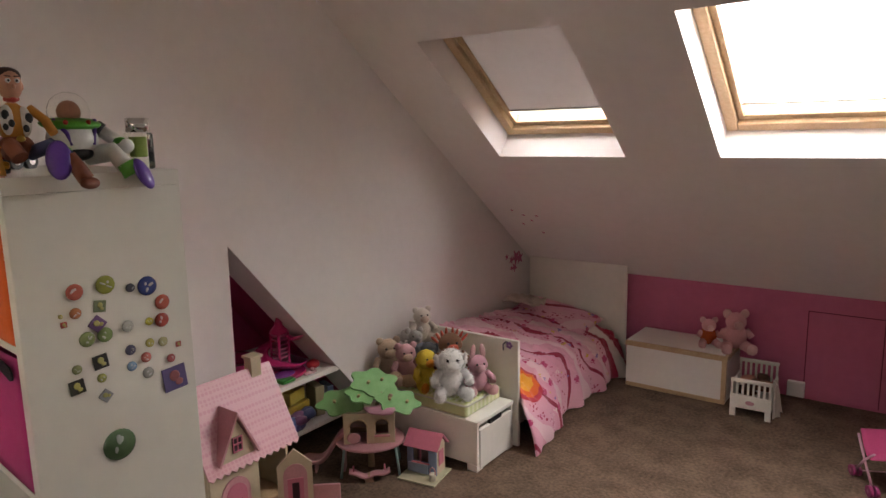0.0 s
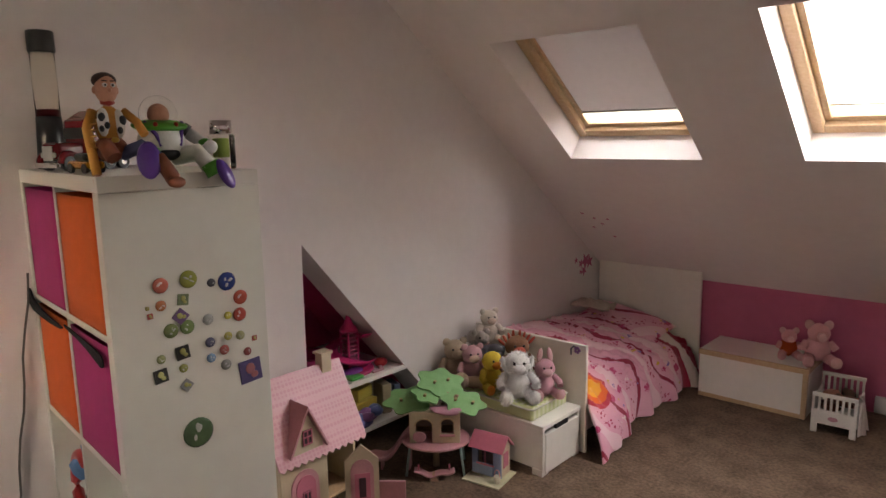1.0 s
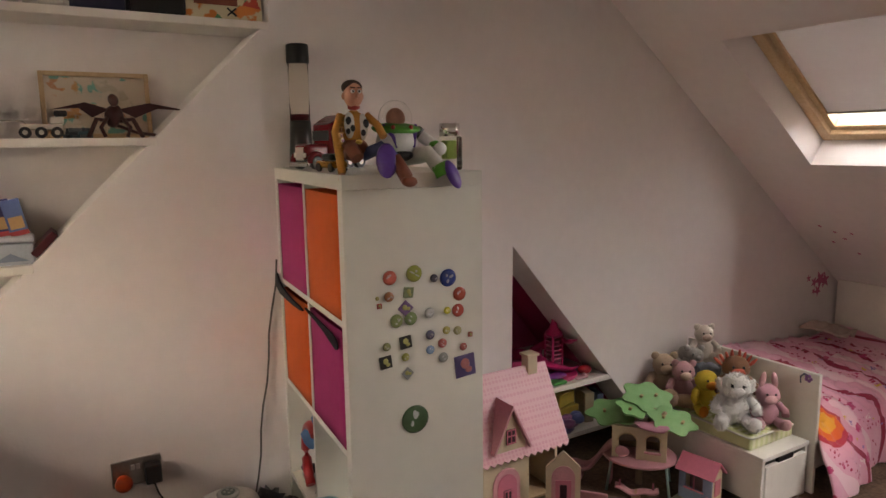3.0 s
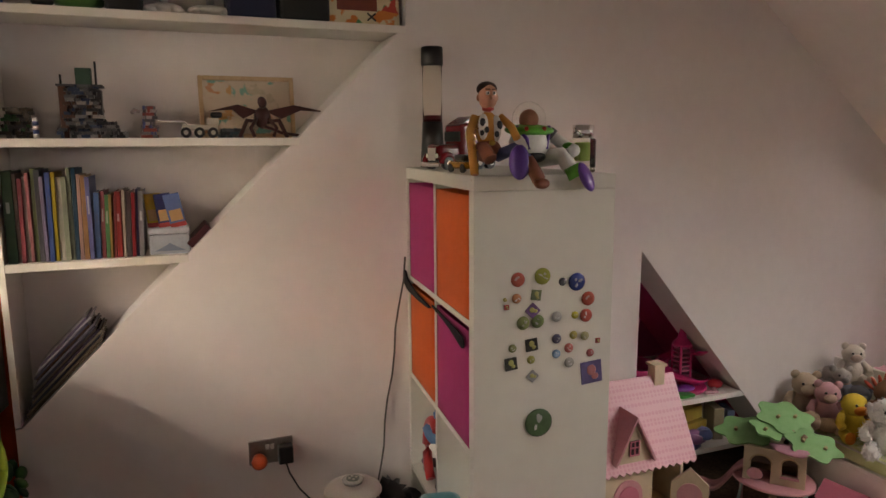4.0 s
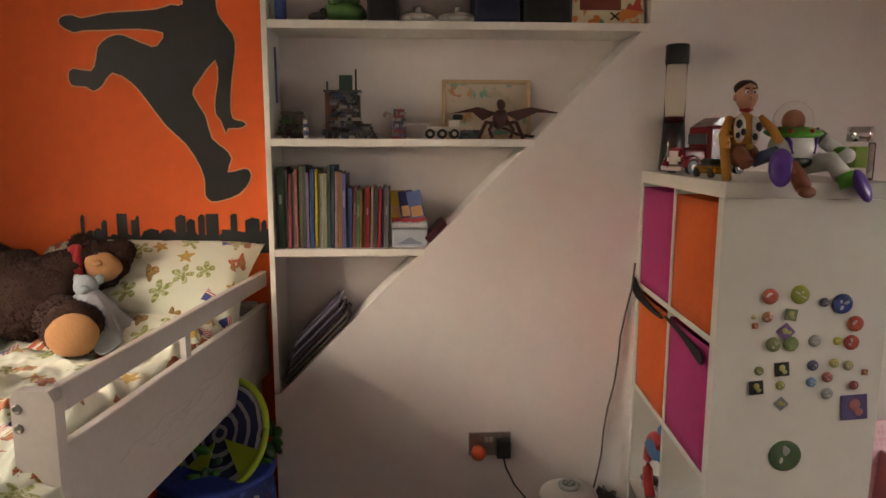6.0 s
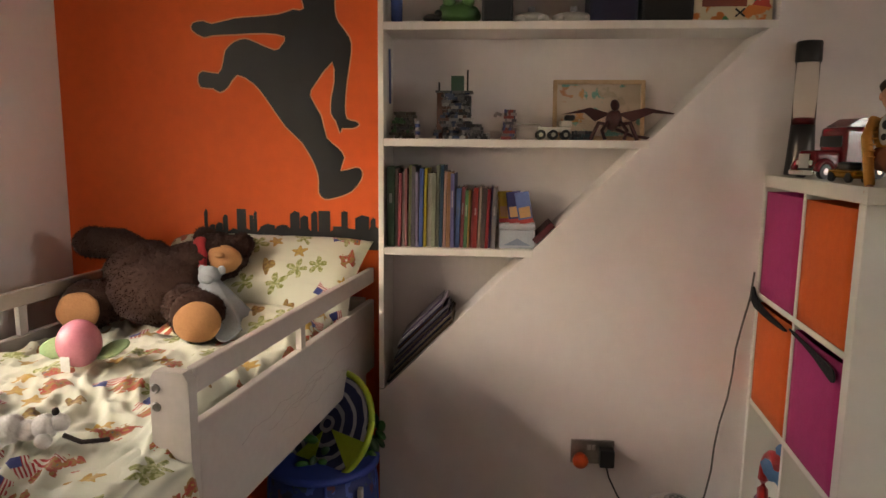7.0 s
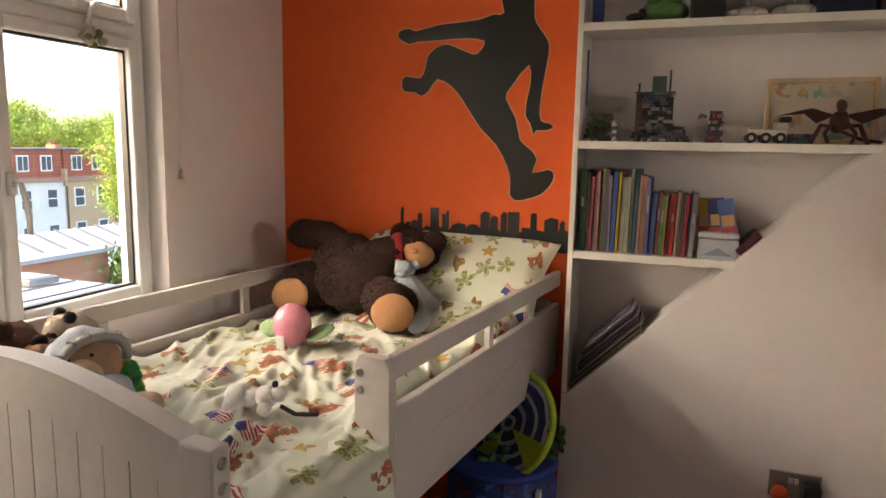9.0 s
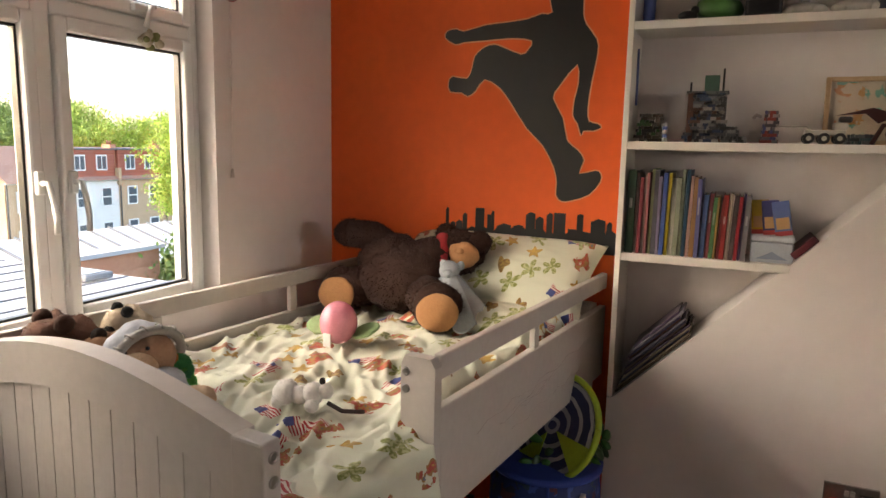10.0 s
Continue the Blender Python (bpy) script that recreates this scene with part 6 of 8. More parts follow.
# ---- pink bed ----
M_CREAM = mat("cream painted board", (0.78, 0.74, 0.665), 0.5, 0.06, 4.0, 0.03, 60)
tb = thing("toddler_bed", "cream painted toddler bed with plain head and foot boards", "bed", pose(W, 3.14, 0))
part("headboard", box(bmnew(), 0.02, 1.345, 0, 0.727, 1.365, 0.690, 0.004), M_CREAM, tb)
part("footboard", box(bmnew(), 0.02, 0.0, 0, 0.705, 0.02, 0.545, 0.004), M_CREAM, tb)
part("side_rail", box(bmnew(), 0.625, 0.021, 0.06, 0.645, 1.344, 0.17, 0.004), M_CREAM, tb)
part("side_rail", box(bmnew(), 0.022, 0.021, 0.1, 0.042, 1.344, 0.24, 0.004), M_CREAM, tb)
part("base", box(bmnew(), 0.043, 0.021, 0.08, 0.624, 1.344, 0.11), M_CREAM, tb)
solid("mattress", box(bmnew(), 0.045, 0.022, 0.111, 0.62, 1.34, 0.215, 0.03, 3), paint(0.62, 0.5, 0.5, 0.9), "white toddler mattress under the pink duvet", "mattress", pose(W, 3.14, 0))


def pink_duvet(u, v):
    """From the wall across the bed and down its open side to the carpet."""
    y = 0.03 + 1.27 * v
    s_ = u * 1.12
    crease = fold(s_ * 1.3, y * 1.4, 2.0)
    hump = 0.425 - 0.05 * v * v + 0.02 * math.sin(5 * v + 1)
    foot = 0.07 * math.exp(-((y - 0.16) / 0.14) ** 2) - 0.02 * math.exp(-((y - 0.5) / 0.2) ** 2)
    if s_ < 0.66:
        k = s_ / 0.66
        x, z = 0.02 + s_ * 0.98, hump - 0.13 * k ** 2.6
    else:
        k = (s_ - 0.66) / 0.46
        x = 0.667 + (0.085 + foot) * math.sin(k * math.pi / 2) + k * (0.02 * math.sin(y * 21 + 1) + 0.012 * math.sin(y * 43))
        z = (hump - 0.13) * (1 - k ** 1.15)
        x += 0.02 * k * (v > 0.9)
    z += 1.1 * crease * (1 if s_ < 0.66 else 1 - 0.75 * (s_ - 0.66) / 0.46)
    near = min(1.0, max(0.0, (s_ - 0.73) / 0.10)) * (1 - v) ** 8
    return (x + 0.03 * near, y - 0.075 * near - 0.04 * near * max(0.0, s_ - 0.83), max(0.014, z))


def quilt(bm, nu, nv, fn, lift):
    """Two layers a little apart, closed along the rim."""
    lay = [[[bm.verts.new(Vector(fn(i / nu, j / nv)) + Vector(lift) * k) for j in range(nv + 1)] for i in range(nu + 1)] for k in (0, 1)]
    for g in lay:
        for i in range(nu):
            for j in range(nv):
                bm.faces.new((g[i][j], g[i + 1][j], g[i + 1][j + 1], g[i][j + 1])).smooth = True
    rim = [(i, 0) for i in range(nu)] + [(nu, j) for j in range(nv)] + [(i, nv) for i in range(nu, 0, -1)] + [(0, j) for j in range(nv, 0, -1)]
    for (a, b_), (c_, d_) in zip(rim, rim[1:] + rim[:1]):
        bm.faces.new((lay[0][a][b_], lay[0][c_][d_], lay[1][c_][d_], lay[1][a][b_])).smooth = True
    return bm


solid("pink_duvet", quilt(bmnew(), 120, 120, pink_duvet, (-0.008, 0, -0.009)), M_PINKCLOTH, "pink duvet with dark red wavy bands hanging to the carpet", "duvet", pose(W, 3.14, 0))
solid("pink_pillow", pillow_mesh(0.56, 0.34, 0.055, 13.0), M_PINKCLOTH, "pink printed pillow at the head of the toddler bed", "pillow", pose(W + 0.31, 4.30, 0.345, 8, 9, 0))
bm = bmnew()
sheet(bm, 20, 10, lambda u, v: (0.52 * u, 0.16 * v + 0.03 * math.sin(5 * u), 0.02 * math.sin(u * 14) * math.sin(v * 7) + 0.02), 0.012)
solid("sheet_fold", bm, plush(0.55, 0.45, 0.38), "cream fluffy soft toy blanket by the pillow", "blanket", pose(W + 0.06, 4.05, 0.44, 0, 0, 12) @ Matrix.Diagonal((0.5, 1, 1, 1)))
hook = thing("hair_clip", "purple hair clip hooked on the bed foot board", "hair clip", pose(W + 0.655, 3.137, 0.52))
part("hook", tube(bmnew(), [(-0.03, -0.004, -0.03), (-0.03, -0.006, 0.0), (-0.015, -0.006, 0.015), (0.005, -0.006, 0.012)], 0.004), paint(0.08, 0.09, 0.14, 0.3), hook)
bm = bmnew()
for k in range(5):
    ell(bm, (0.006 + 0.011 * math.cos(k * 1.257), -0.008, 0.0 + 0.011 * math.sin(k * 1.257)), (0.008, 0.004, 0.008), seg=10)
part("flower", bm, paint(0.28, 0.12, 0.34, 0.4), hook)

# bench at the bed foot
tbx = thing("toy_bench", "white toy bench with drawer end at the bed foot", "bench", pose(-1.295, 2.805, 0))
part("seat", box(bmnew(), -0.655, 0, 0.225, 0.0, 0.325, 0.245, 0.003), M_WHITE, tbx)
part("front_panel", box(bmnew(), -0.655, 0.004, 0.03, -0.004, 0.02, 0.224, 0.002), M_WHITE, tbx)
part("back_panel", box(bmnew(), -0.655, 0.305, 0.03, -0.004, 0.321, 0.224, 0.002), M_WHITE, tbx)
for x_, y_ in ((-0.06, 0.002), (-0.655, 0.002), (-0.06, 0.27), (-0.655, 0.27)):
    part("leg", box(bmnew(), x_, y_, 0, x_ + 0.055, y_ + 0.05, 0.03), M_WHITE, tbx)
dr_ = part("drawer", box(bmnew(), -0.018, 0.022, 0.012, 0.002, 0.303, 0.20, 0.003), M_WHITE, tbx)
# Shade inside the hand slot is modelled as a black block.
part("slot_shade", box(bmnew(), -0.016, 0.11, 0.201, 0.0, 0.21, 0.222), M_BLACK, dr_, "black block for the shade in the hand slot above the drawer")
part("end_panel", box(bmnew(), -0.655, 0.02, 0.03, -0.64, 0.305, 0.224), M_WHITE, tbx)
cush = thing("bench_cushion", "lime and white checked cushion on the toy bench", "cushion", pose(-1.36, 2.80, 0.2455))
part("pad", box(bmnew(), -0.57, 0.012, 0, 0, 0.315, 0.068, 0.016, 4), M_CHECK, cush)
part("piping", tube(bmnew(), [(-0.56, 0.008, 0.06), (-0.015, 0.008, 0.06), (0.004, 0.02, 0.06), (0.004, 0.30, 0.06)], 0.005), paint(0.66, 0.66, 0.55, 0.8), cush)


def critter(name, lb, c, s, main, second, turn=0, lie=False, ears="round", group="soft toys on the bench"):
    """One plain stuffed animal, seated or lying."""
    bm = bmnew()
    if lie:
        ell(bm, (0, 0, 0.5), (0.95, 0.5, 0.45), lump=0.12, seg=16)
        ell(bm, (1.0, 0.1, 0.8), (0.5, 0.45, 0.42), lump=0.1)
        ell(bm, (1.4, 0.12, 0.72), (0.22, 0.2, 0.18), mi=1)
        for a, b_ in ((0.7, 0.35), (0.7, -0.35), (-0.7, 0.35), (-0.7, -0.35)):
            tube(bm, [(a, b_, 0.5), (a + 0.15, b_ * 1.3, 0.15)], 0.18, 10)
        hx, hz = 1.0, 0.8
    else:
        ell(bm, (0, 0, 0.65), (0.55, 0.6, 0.7), lump=0.12, seg=16)
        ell(bm, (0.15, 0, 1.55), (0.52, 0.55, 0.5), lump=0.1, seg=16)
        ell(bm, (0.58, 0, 1.45), (0.26, 0.28, 0.22), mi=1)
        for s_ in (-1, 1):
            tube(bm, [(0.2, 0.4 * s_, 0.3), (0.7, 0.55 * s_, 0.22), (0.95, 0.6 * s_, 0.3)], 0.24, 10)
            ell(bm, (1.0, 0.6 * s_, 0.35), (0.15, 0.24, 0.28), mi=1, seg=10)
            tube(bm, [(0.1, 0.5 * s_, 1.05), (0.4, 0.75 * s_, 0.8), (0.6, 0.7 * s_, 0.65)], 0.18, 10)
        hx, hz = 0.15, 1.55
    for s_ in (-1, 1):
        if ears == "round":
            ell(bm, (hx, 0.42 * s_, hz + 0.42), (0.12, 0.2, 0.2), mi=0, seg=10)
        elif ears == "long":
            ell(bm, (hx, 0.28 * s_, hz + 0.7), (0.1, 0.16, 0.42), (10 * s_, 0, 0), mi=1, seg=10)
        elif ears == "flop":
            ell(bm, (hx, 0.55 * s_, hz - 0.05), (0.14, 0.12, 0.4), (-15 * s_, 0, 0), mi=0, seg=10)
        elif ears == "hair":
            for k in range(4):
                ell(bm, (hx - 0.1, (0.15 + 0.18 * k) * s_, hz + 0.5 - 0.1 * k), (0.08, 0.07, 0.25), (-30 * s_ * k / 2, 0, 0), mi=1, seg=8)
    for s_ in (-1, 1):
        ell(bm, (hx + (0.45 if not lie else 0.38), 0.2 * s_, hz + 0.14), 0.06, mi=2, seg=8)
    return furry(solid(name, bm, [plush(*main), plush(*second), M_BLACK], lb, "soft toy", pose(*c, 0, 0, turn) @ Matrix.Diagonal((s, s, s, 1)), group), 3000, 0.0045)


critter("soft_toy", "beige plush bear slumped against the wall", (-1.905, 2.900, 0.305), 0.104, (0.50, 0.40, 0.29), (0.60, 0.50, 0.37), -35)
zebra = critter("soft_toy", "striped grey plush zebra high on the heap", (-1.875, 3.035, 0.455), 0.080, (0.42, 0.40, 0.37), (0.30, 0.29, 0.28), -30, True)
critter("soft_toy", "grey plush elephant lying on the heap", (-1.790, 3.020, 0.400), 0.088, (0.20, 0.22, 0.26), (0.26, 0.28, 0.31), -25, True, "flop")
critter("soft_toy", "white plush bear on top of the heap", (-1.840, 3.100, 0.470), 0.085, (0.70, 0.64, 0.55), (0.58, 0.44, 0.36), -30)
critter("soft_toy", "pink-dressed plush doll with dark hair", (-1.790, 2.900, 0.318), 0.094, (0.58, 0.33, 0.35), (0.60, 0.42, 0.33), -35)
critter("soft_toy", "yellow plush bird leaning on the heap", (-1.655, 2.885, 0.316), 0.094, (0.66, 0.48, 0.05), (0.62, 0.22, 0.02), -20, False, "none")
critter("soft_toy", "brown plush figure with bright hair tufts", (-1.600, 3.020, 0.345), 0.110, (0.24, 0.12, 0.07), (0.52, 0.10, 0.06), -40, False, "hair")
critter("soft_toy", "tan plush dog lying on the checked cushion", (-1.720, 2.840, 0.314), 0.066, (0.46, 0.33, 0.22), (0.38, 0.27, 0.18), -150, True, "flop")
critter("soft_toy", "pink striped plush rabbit sitting on the cushion", (-1.415, 2.985, 0.314), 0.090, (0.56, 0.30, 0.35), (0.64, 0.38, 0.40), -35, False, "long")
fluff = critter("soft_toy", "fluffy white plush dog with long fur", (-1.495, 2.880, 0.314), 0.112, (0.80, 0.79, 0.77), (0.80, 0.79, 0.77), -45, False, "flop")
furry(fluff, 3600, 0.013, 7)

# ---- storage bench, pigs, doll cot at the knee wall ----
sb = thing("storage_bench", "white storage bench edged with pale wood", "bench", pose(-1.15, 4.235, 0))
BW, BD, BH = 0.58, 0.345, 0.285
part("front_panel", box(bmnew(), 0.0, 0.004, 0.025, BW - 0.025, 0.02, BH - 0.03), M_WHITE, sb)
part("plinth", box(bmnew(), 0.0, 0.002, 0, BW - 0.025, 0.024, 0.024), M_PINE, sb)
part("corner_post", box(bmnew(), BW - 0.0245, 0, 0, BW, 0.03, BH - 0.03, 0.003), M_PINE, sb)
part("end_panel", box(bmnew(), BW - 0.02, 0.031, 0.0, BW - 0.004, BD, BH - 0.03), M_WHITE, sb)
part("lid_edge", box(bmnew(), -0.005, -0.006, BH - 0.029, BW + 0.006, 0.014, BH, 0.003), M_PINE, sb)
part("lid_edge", box(bmnew(), BW - 0.014, 0.0145, BH - 0.029, BW + 0.006, BD, BH, 0.003), M_PINE, sb)
part("lid", box(bmnew(), -0.005, 0.0145, BH - 0.027, BW - 0.0145, BD, BH - 0.002, 0.002), M_WHITE, sb)


def pig(lb, c, s, turn, jumper):
    bm = bmnew()
    ell(bm, (0, 0, 0.75), (0.6, 0.68, 0.75), mi=2 if jumper else 0, seg=18)
    ell(bm, (0.1, 0, 1.65), (0.55, 0.58, 0.55), mi=0, seg=18)
    cyl(bm, (0.55, 0, 1.58), (0.85, 0, 1.55), 0.24, 0.22, mi=1)
    for s_ in (-1, 1):
        ell(bm, (0.05, 0.48 * s_, 2.1), (0.1, 0.26, 0.3), (-25 * s_, 0, 0), mi=1, seg=10)
        tube(bm, [(0.1, 0.4 * s_, 0.3), (0.7, 0.6 * s_, 0.25), (1.05, 0.68 * s_, 0.2)], 0.3, 12)
        ell(bm, (1.1, 0.7 * s_, 0.25), (0.22, 0.3, 0.32), mi=1, seg=12)
        tube(bm, [(0.05, 0.6 * s_, 1.1), (0.35, 0.85 * s_, 0.8)], 0.2, 10)
    furry(solid("toy_pig", bm, [plush(0.72, 0.36, 0.38), plush(0.76, 0.45, 0.46), plush(0.5, 0.09, 0.02)], lb, "soft toy", pose(*c, 0, 0, turn) @ Matrix.Diagonal((s, s, s, 1)), "plush pigs on the bench"), 3000, 0.004)


pig("large pink plush pig sitting on the storage bench", (-0.575, 4.42, BH), 0.098, -62, False)
pig("small pink plush pig in an orange jumper", (-0.722, 4.42, BH), 0.07, -62, True)
cot = thing("doll_cot", "white plastic doll cot with slotted ends", "doll cot", pose(-0.515, 4.115, 0, 0, 0, 3))
M_COT = paint(0.74, 0.71, 0.66, 0.4)
for y_ in (0.0, 0.245):
    zt = 0.215 if y_ == 0 else 0.255
    e_ = part("end_panel", box(bmnew(), 0, y_, 0.05, 0.205, y_ + 0.014, 0.125, 0.003), M_COT, cot)
    part("top_rail", box(bmnew(), 0, y_, zt - 0.022, 0.205, y_ + 0.014, zt, 0.005), M_COT, cot)
    for k in range(8):
        part("bar", box(bmnew(), 0.002 + k * 0.0268, y_ + 0.002, 0.124, 0.013 + k * 0.0268, y_ + 0.012, zt - 0.02), M_COT, cot)
    for x_ in (0.0, 0.175):
        part("foot", box(bmnew(), x_, y_, 0, x_ + 0.03, y_ + 0.014, 0.052, 0.003), M_COT, cot)
part("badge", ell(bmnew(), (0.1, -0.001, 0.085), (0.024, 0.003, 0.012)), paint(0.5, 0.25, 0.3, 0.4), cot, "small pink oval badge")
for x_ in (0.0, 0.193):
    part("side_panel", box(bmnew(), x_, 0.0145, 0.05, x_ + 0.012, 0.2445, 0.18, 0.003), M_COT, cot)
part("floor_panel", box(bmnew(), 0.0125, 0.0145, 0.06, 0.1925, 0.2445, 0.07), M_COT, cot)
bm = bmnew()
for k in range(10):
    ell(bm, (rs.uniform(0.05, 0.155), rs.uniform(0.04, 0.2), rs.uniform(0.11, 0.185)), (0.035, 0.05, 0.03), (0, 0, rs.uniform(0, 180)), mi=k % 3, lump=0.3, seg=10)
solid("doll_bedding", bm, [plush(0.16, 0.07, 0.04), plush(0.4, 0.17, 0.12), plush(0.1, 0.05, 0.035)], "brown and rust doll bedding heaped in the cot", "doll bedding", pose(-0.515, 4.115, 0, 0, 0, 3))
bm = bmnew()
sheet(bm, 14, 20, lambda u, v: (0.21 + 0.012 * math.sin(u * 13) + 0.03 * v * u, 0.02 + 0.11 * u + 0.02 * v, 0.19 - 0.185 * v + 0.012 * math.sin(9 * u)), 0.005)
solid("doll_blanket", bm, plush(0.58, 0.50, 0.46), "pale doll blanket hanging out of the cot", "blanket", pose(-0.515, 4.115, 0, 0, 0, 3))
ot = thing("wall_outlet", "white plastic outlet box low on the pink wall", "socket", pose(-0.262, N, 0.055))
part("plate", box(bmnew(), -0.045, -0.03, -0.045, 0.045, 0, 0.045, 0.004), M_PVC, ot)
part("switch", box(bmnew(), -0.03, -0.034, 0.01, -0.014, -0.0305, 0.03, 0.001), M_PVC, ot)
bm = bmnew()
box(bm, 0, -0.006, 0.02, 0.36, -0.0005, 0.515, 0.002, 1)
setting("hatch_1", bm, M_PINK, "flush pink access hatch in the knee wall", "hatch").location = (-0.222, N, 0)
# Thin dark red strips draw the shadow line round the hatch.
bm = bmnew()
for a in ((-0.006, 0.014, -0.001, 0.52), (0.361, 0.014, 0.366, 0.52), (-0.006, 0.516, 0.366, 0.521)):
    box(bm, a[0], -0.0022, a[1], a[2], -0.0004, a[3])
setting("hatch_gap_shade", bm, paint(0.16, 0.02, 0.05, 0.9), "dark red strips painted as the shadow gap round the pink hatch", "trim").location = (-0.222, N, 0)
pr = thing("doll_pram", "pink doll pushchair with small magenta wheels", "doll pram", pose(0.184, 3.688, 0, 0, 0, 25) @ Matrix.Diagonal((0.85, 0.85, 0.6, 1)))
for x_, y_ in ((-0.05, 0.10), (-0.05, -0.12), (0.25, 0.10), (0.25, -0.12)):
    for d in (-0.014, 0.014):
        w_ = part("wheel", cyl(bmnew(), (x_ + d - 0.008, y_, 0.036), (x_ + d + 0.008, y_, 0.036), 0.036, seg=22), paint(0.30, 0.02, 0.12, 0.4), pr)
        part("hub", cyl(bmnew(), (x_ + d - 0.0095, y_, 0.036), (x_ + d + 0.0095, y_, 0.036), 0.012), paint(0.5, 0.2, 0.28, 0.4), w_)
for x_ in (-0.05, 0.25):
    part("frame_tube", tube(bmnew(), [(x_, -0.12, 0.04), (x_, 0.0, 0.19), (x_, 0.10, 0.33)], 0.007), paint(0.5, 0.27, 0.33, 0.35), pr)
    part("frame_tube", tube(bmnew(), [(x_, 0.10, 0.04), (x_, 0.0, 0.19), (x_, -0.10, 0.30)], 0.007), paint(0.5, 0.27, 0.33, 0.35), pr)
part("axle", cyl(bmnew(), (-0.05, 0.10, 0.036), (0.25, 0.10, 0.036), 0.005), paint(0.5, 0.27, 0.33, 0.35), pr)
part("seat", sheet(bmnew(), 10, 14, lambda u, v: (-0.04 + 0.28 * u, -0.08 + 0.18 * v, 0.25 - 0.05 * math.sin(math.pi * v) + 0.12 * v * v), 0.006), paint(0.45, 0.05, 0.16, 0.85), pr)

# ---- doll's house ----
M_HCREAM = mat("cream painted plywood", (0.62, 0.52, 0.36), 0.5, 0.08, 8.0)
M_HPINK = mat("pink painted plywood", (0.58, 0.17, 0.24), 0.45, 0.1, 8.0)
M_HROSE = paint(0.62, 0.3, 0.33, 0.45)
dh = thing("dolls_house", "cream wooden doll's house with pink scalloped roof", "doll's house", pose(-1.71, 1.795, 0.0005) @ Matrix.Diagonal((1, 1, 1.09, 1)))
hl, hd = 0.175, 0.118
part("front_wall", box(bmnew(), hd - 0.012, -hl, 0, hd, 0.03, 0.385, 0.002), M_HCREAM, dh)
part("back_wall", box(bmnew(), -hd, -hl, 0, -hd + 0.01, hl, 0.385), M_HCREAM, dh)
for y_ in (-hl, hl - 0.01):
    part("gable_wall", prism(bmnew(), [(-hd + 0.011, 0), (hd - 0.013, 0), (hd - 0.013, 0.385), (0, 0.60), (-hd + 0.011, 0.385)], "y", y_, y_ + 0.01), M_HCREAM, dh)
for z in (0.0, 0.19):
    part("floor_board", box(bmnew(), -hd + 0.011, -hl + 0.011, z, hd - 0.013, hl - 0.011, z + 0.008), M_PINE, dh)
for sg in (1, -1):
    bm = bmnew()
    n_ = 26
    y0, y1 = -hl - 0.02, hl + 0.022
    def rp(y_, k):
        return (sg * (0.002 + 0.152 * k), y_, 0.640 - 0.262 * k)
    edge = []
    for i_ in range(n_ + 1):
        yq = y0 + (y1 - y0) * i_ / n_
        edge.append((yq, 1.0 if i_ % 2 else 0.965))
    lo = [bm.verts.new(rp(a, k)) for a, k in edge]
    hi = [bm.verts.new(rp(a, 0.0)) for a, k in edge]
    for i_ in range(n_):
        bm.faces.new((lo[i_], lo[i_ + 1], hi[i_ + 1], hi[i_]))
    fs = list(bm.faces)
    bmesh.ops.recalc_face_normals(bm, faces=fs)
    bmesh.ops.solidify(bm, geom=fs, thickness=0.008)
    part("roof_panel", bm, M_ROOF, dh, "pink painted panel with scallop pattern")
ch_ = part("chimney", box(bmnew(), -0.022, 0.10, 0.60, 0.02, 0.145, 0.672, 0.002), M_HCREAM, dh)
part("pot", box(bmnew(), -0.028, 0.094, 0.6725, 0.026, 0.151, 0.682, 0.002), M_HCREAM, ch_)
dm = part("dormer", prism(bmnew(), [(-0.135, 0.395), (0.0, 0.395), (0.0, 0.43), (-0.0675, 0.545), (-0.135, 0.43)], "x", 0.05, 0.135), M_HCREAM, dh)
for sg in (-1, 1):
    bm = bmnew()
    prism(bm, [(-0.0675, 0.568), (-0.0675 + sg * 0.085, 0.415), (-0.0675 + sg * 0.079, 0.409), (-0.0675, 0.555)], "x", 0.02, 0.152)
    part("dormer_roof", bm, M_HROSE, dm)


def house_window(parent, x, y_, z, w, h):
    f = part("window", box(bmnew(), x, y_ - w / 2, z, x + 0.003, y_ + w / 2, z + h), paint(0.05, 0.02, 0.03, 0.3), parent, "dark doll's house window")
    bm = bmnew()
    for a in (-w / 2, -0.002, w / 2 - 0.004):
        box(bm, x + 0.003, y_ + a, z, x + 0.006, y_ + a + 0.004, z + h)
    for b_ in (0, h / 2, h - 0.004):
        box(bm, x + 0.003, y_ - w / 2, z + b_, x + 0.0065, y_ + w / 2, z + b_ + 0.004)
    part("glazing_bars", bm, M_HPINK, f)


house_window(dm, 0.1355, -0.0675, 0.435, 0.04, 0.05)


def arched(w, h, k=10):
    return [(-w / 2, 0), (w / 2, 0)] + [(w / 2 * math.cos(math.pi * j / k), h - w / 2 + w / 2 * math.sin(math.pi * j / k)) for j in range(k + 1)]


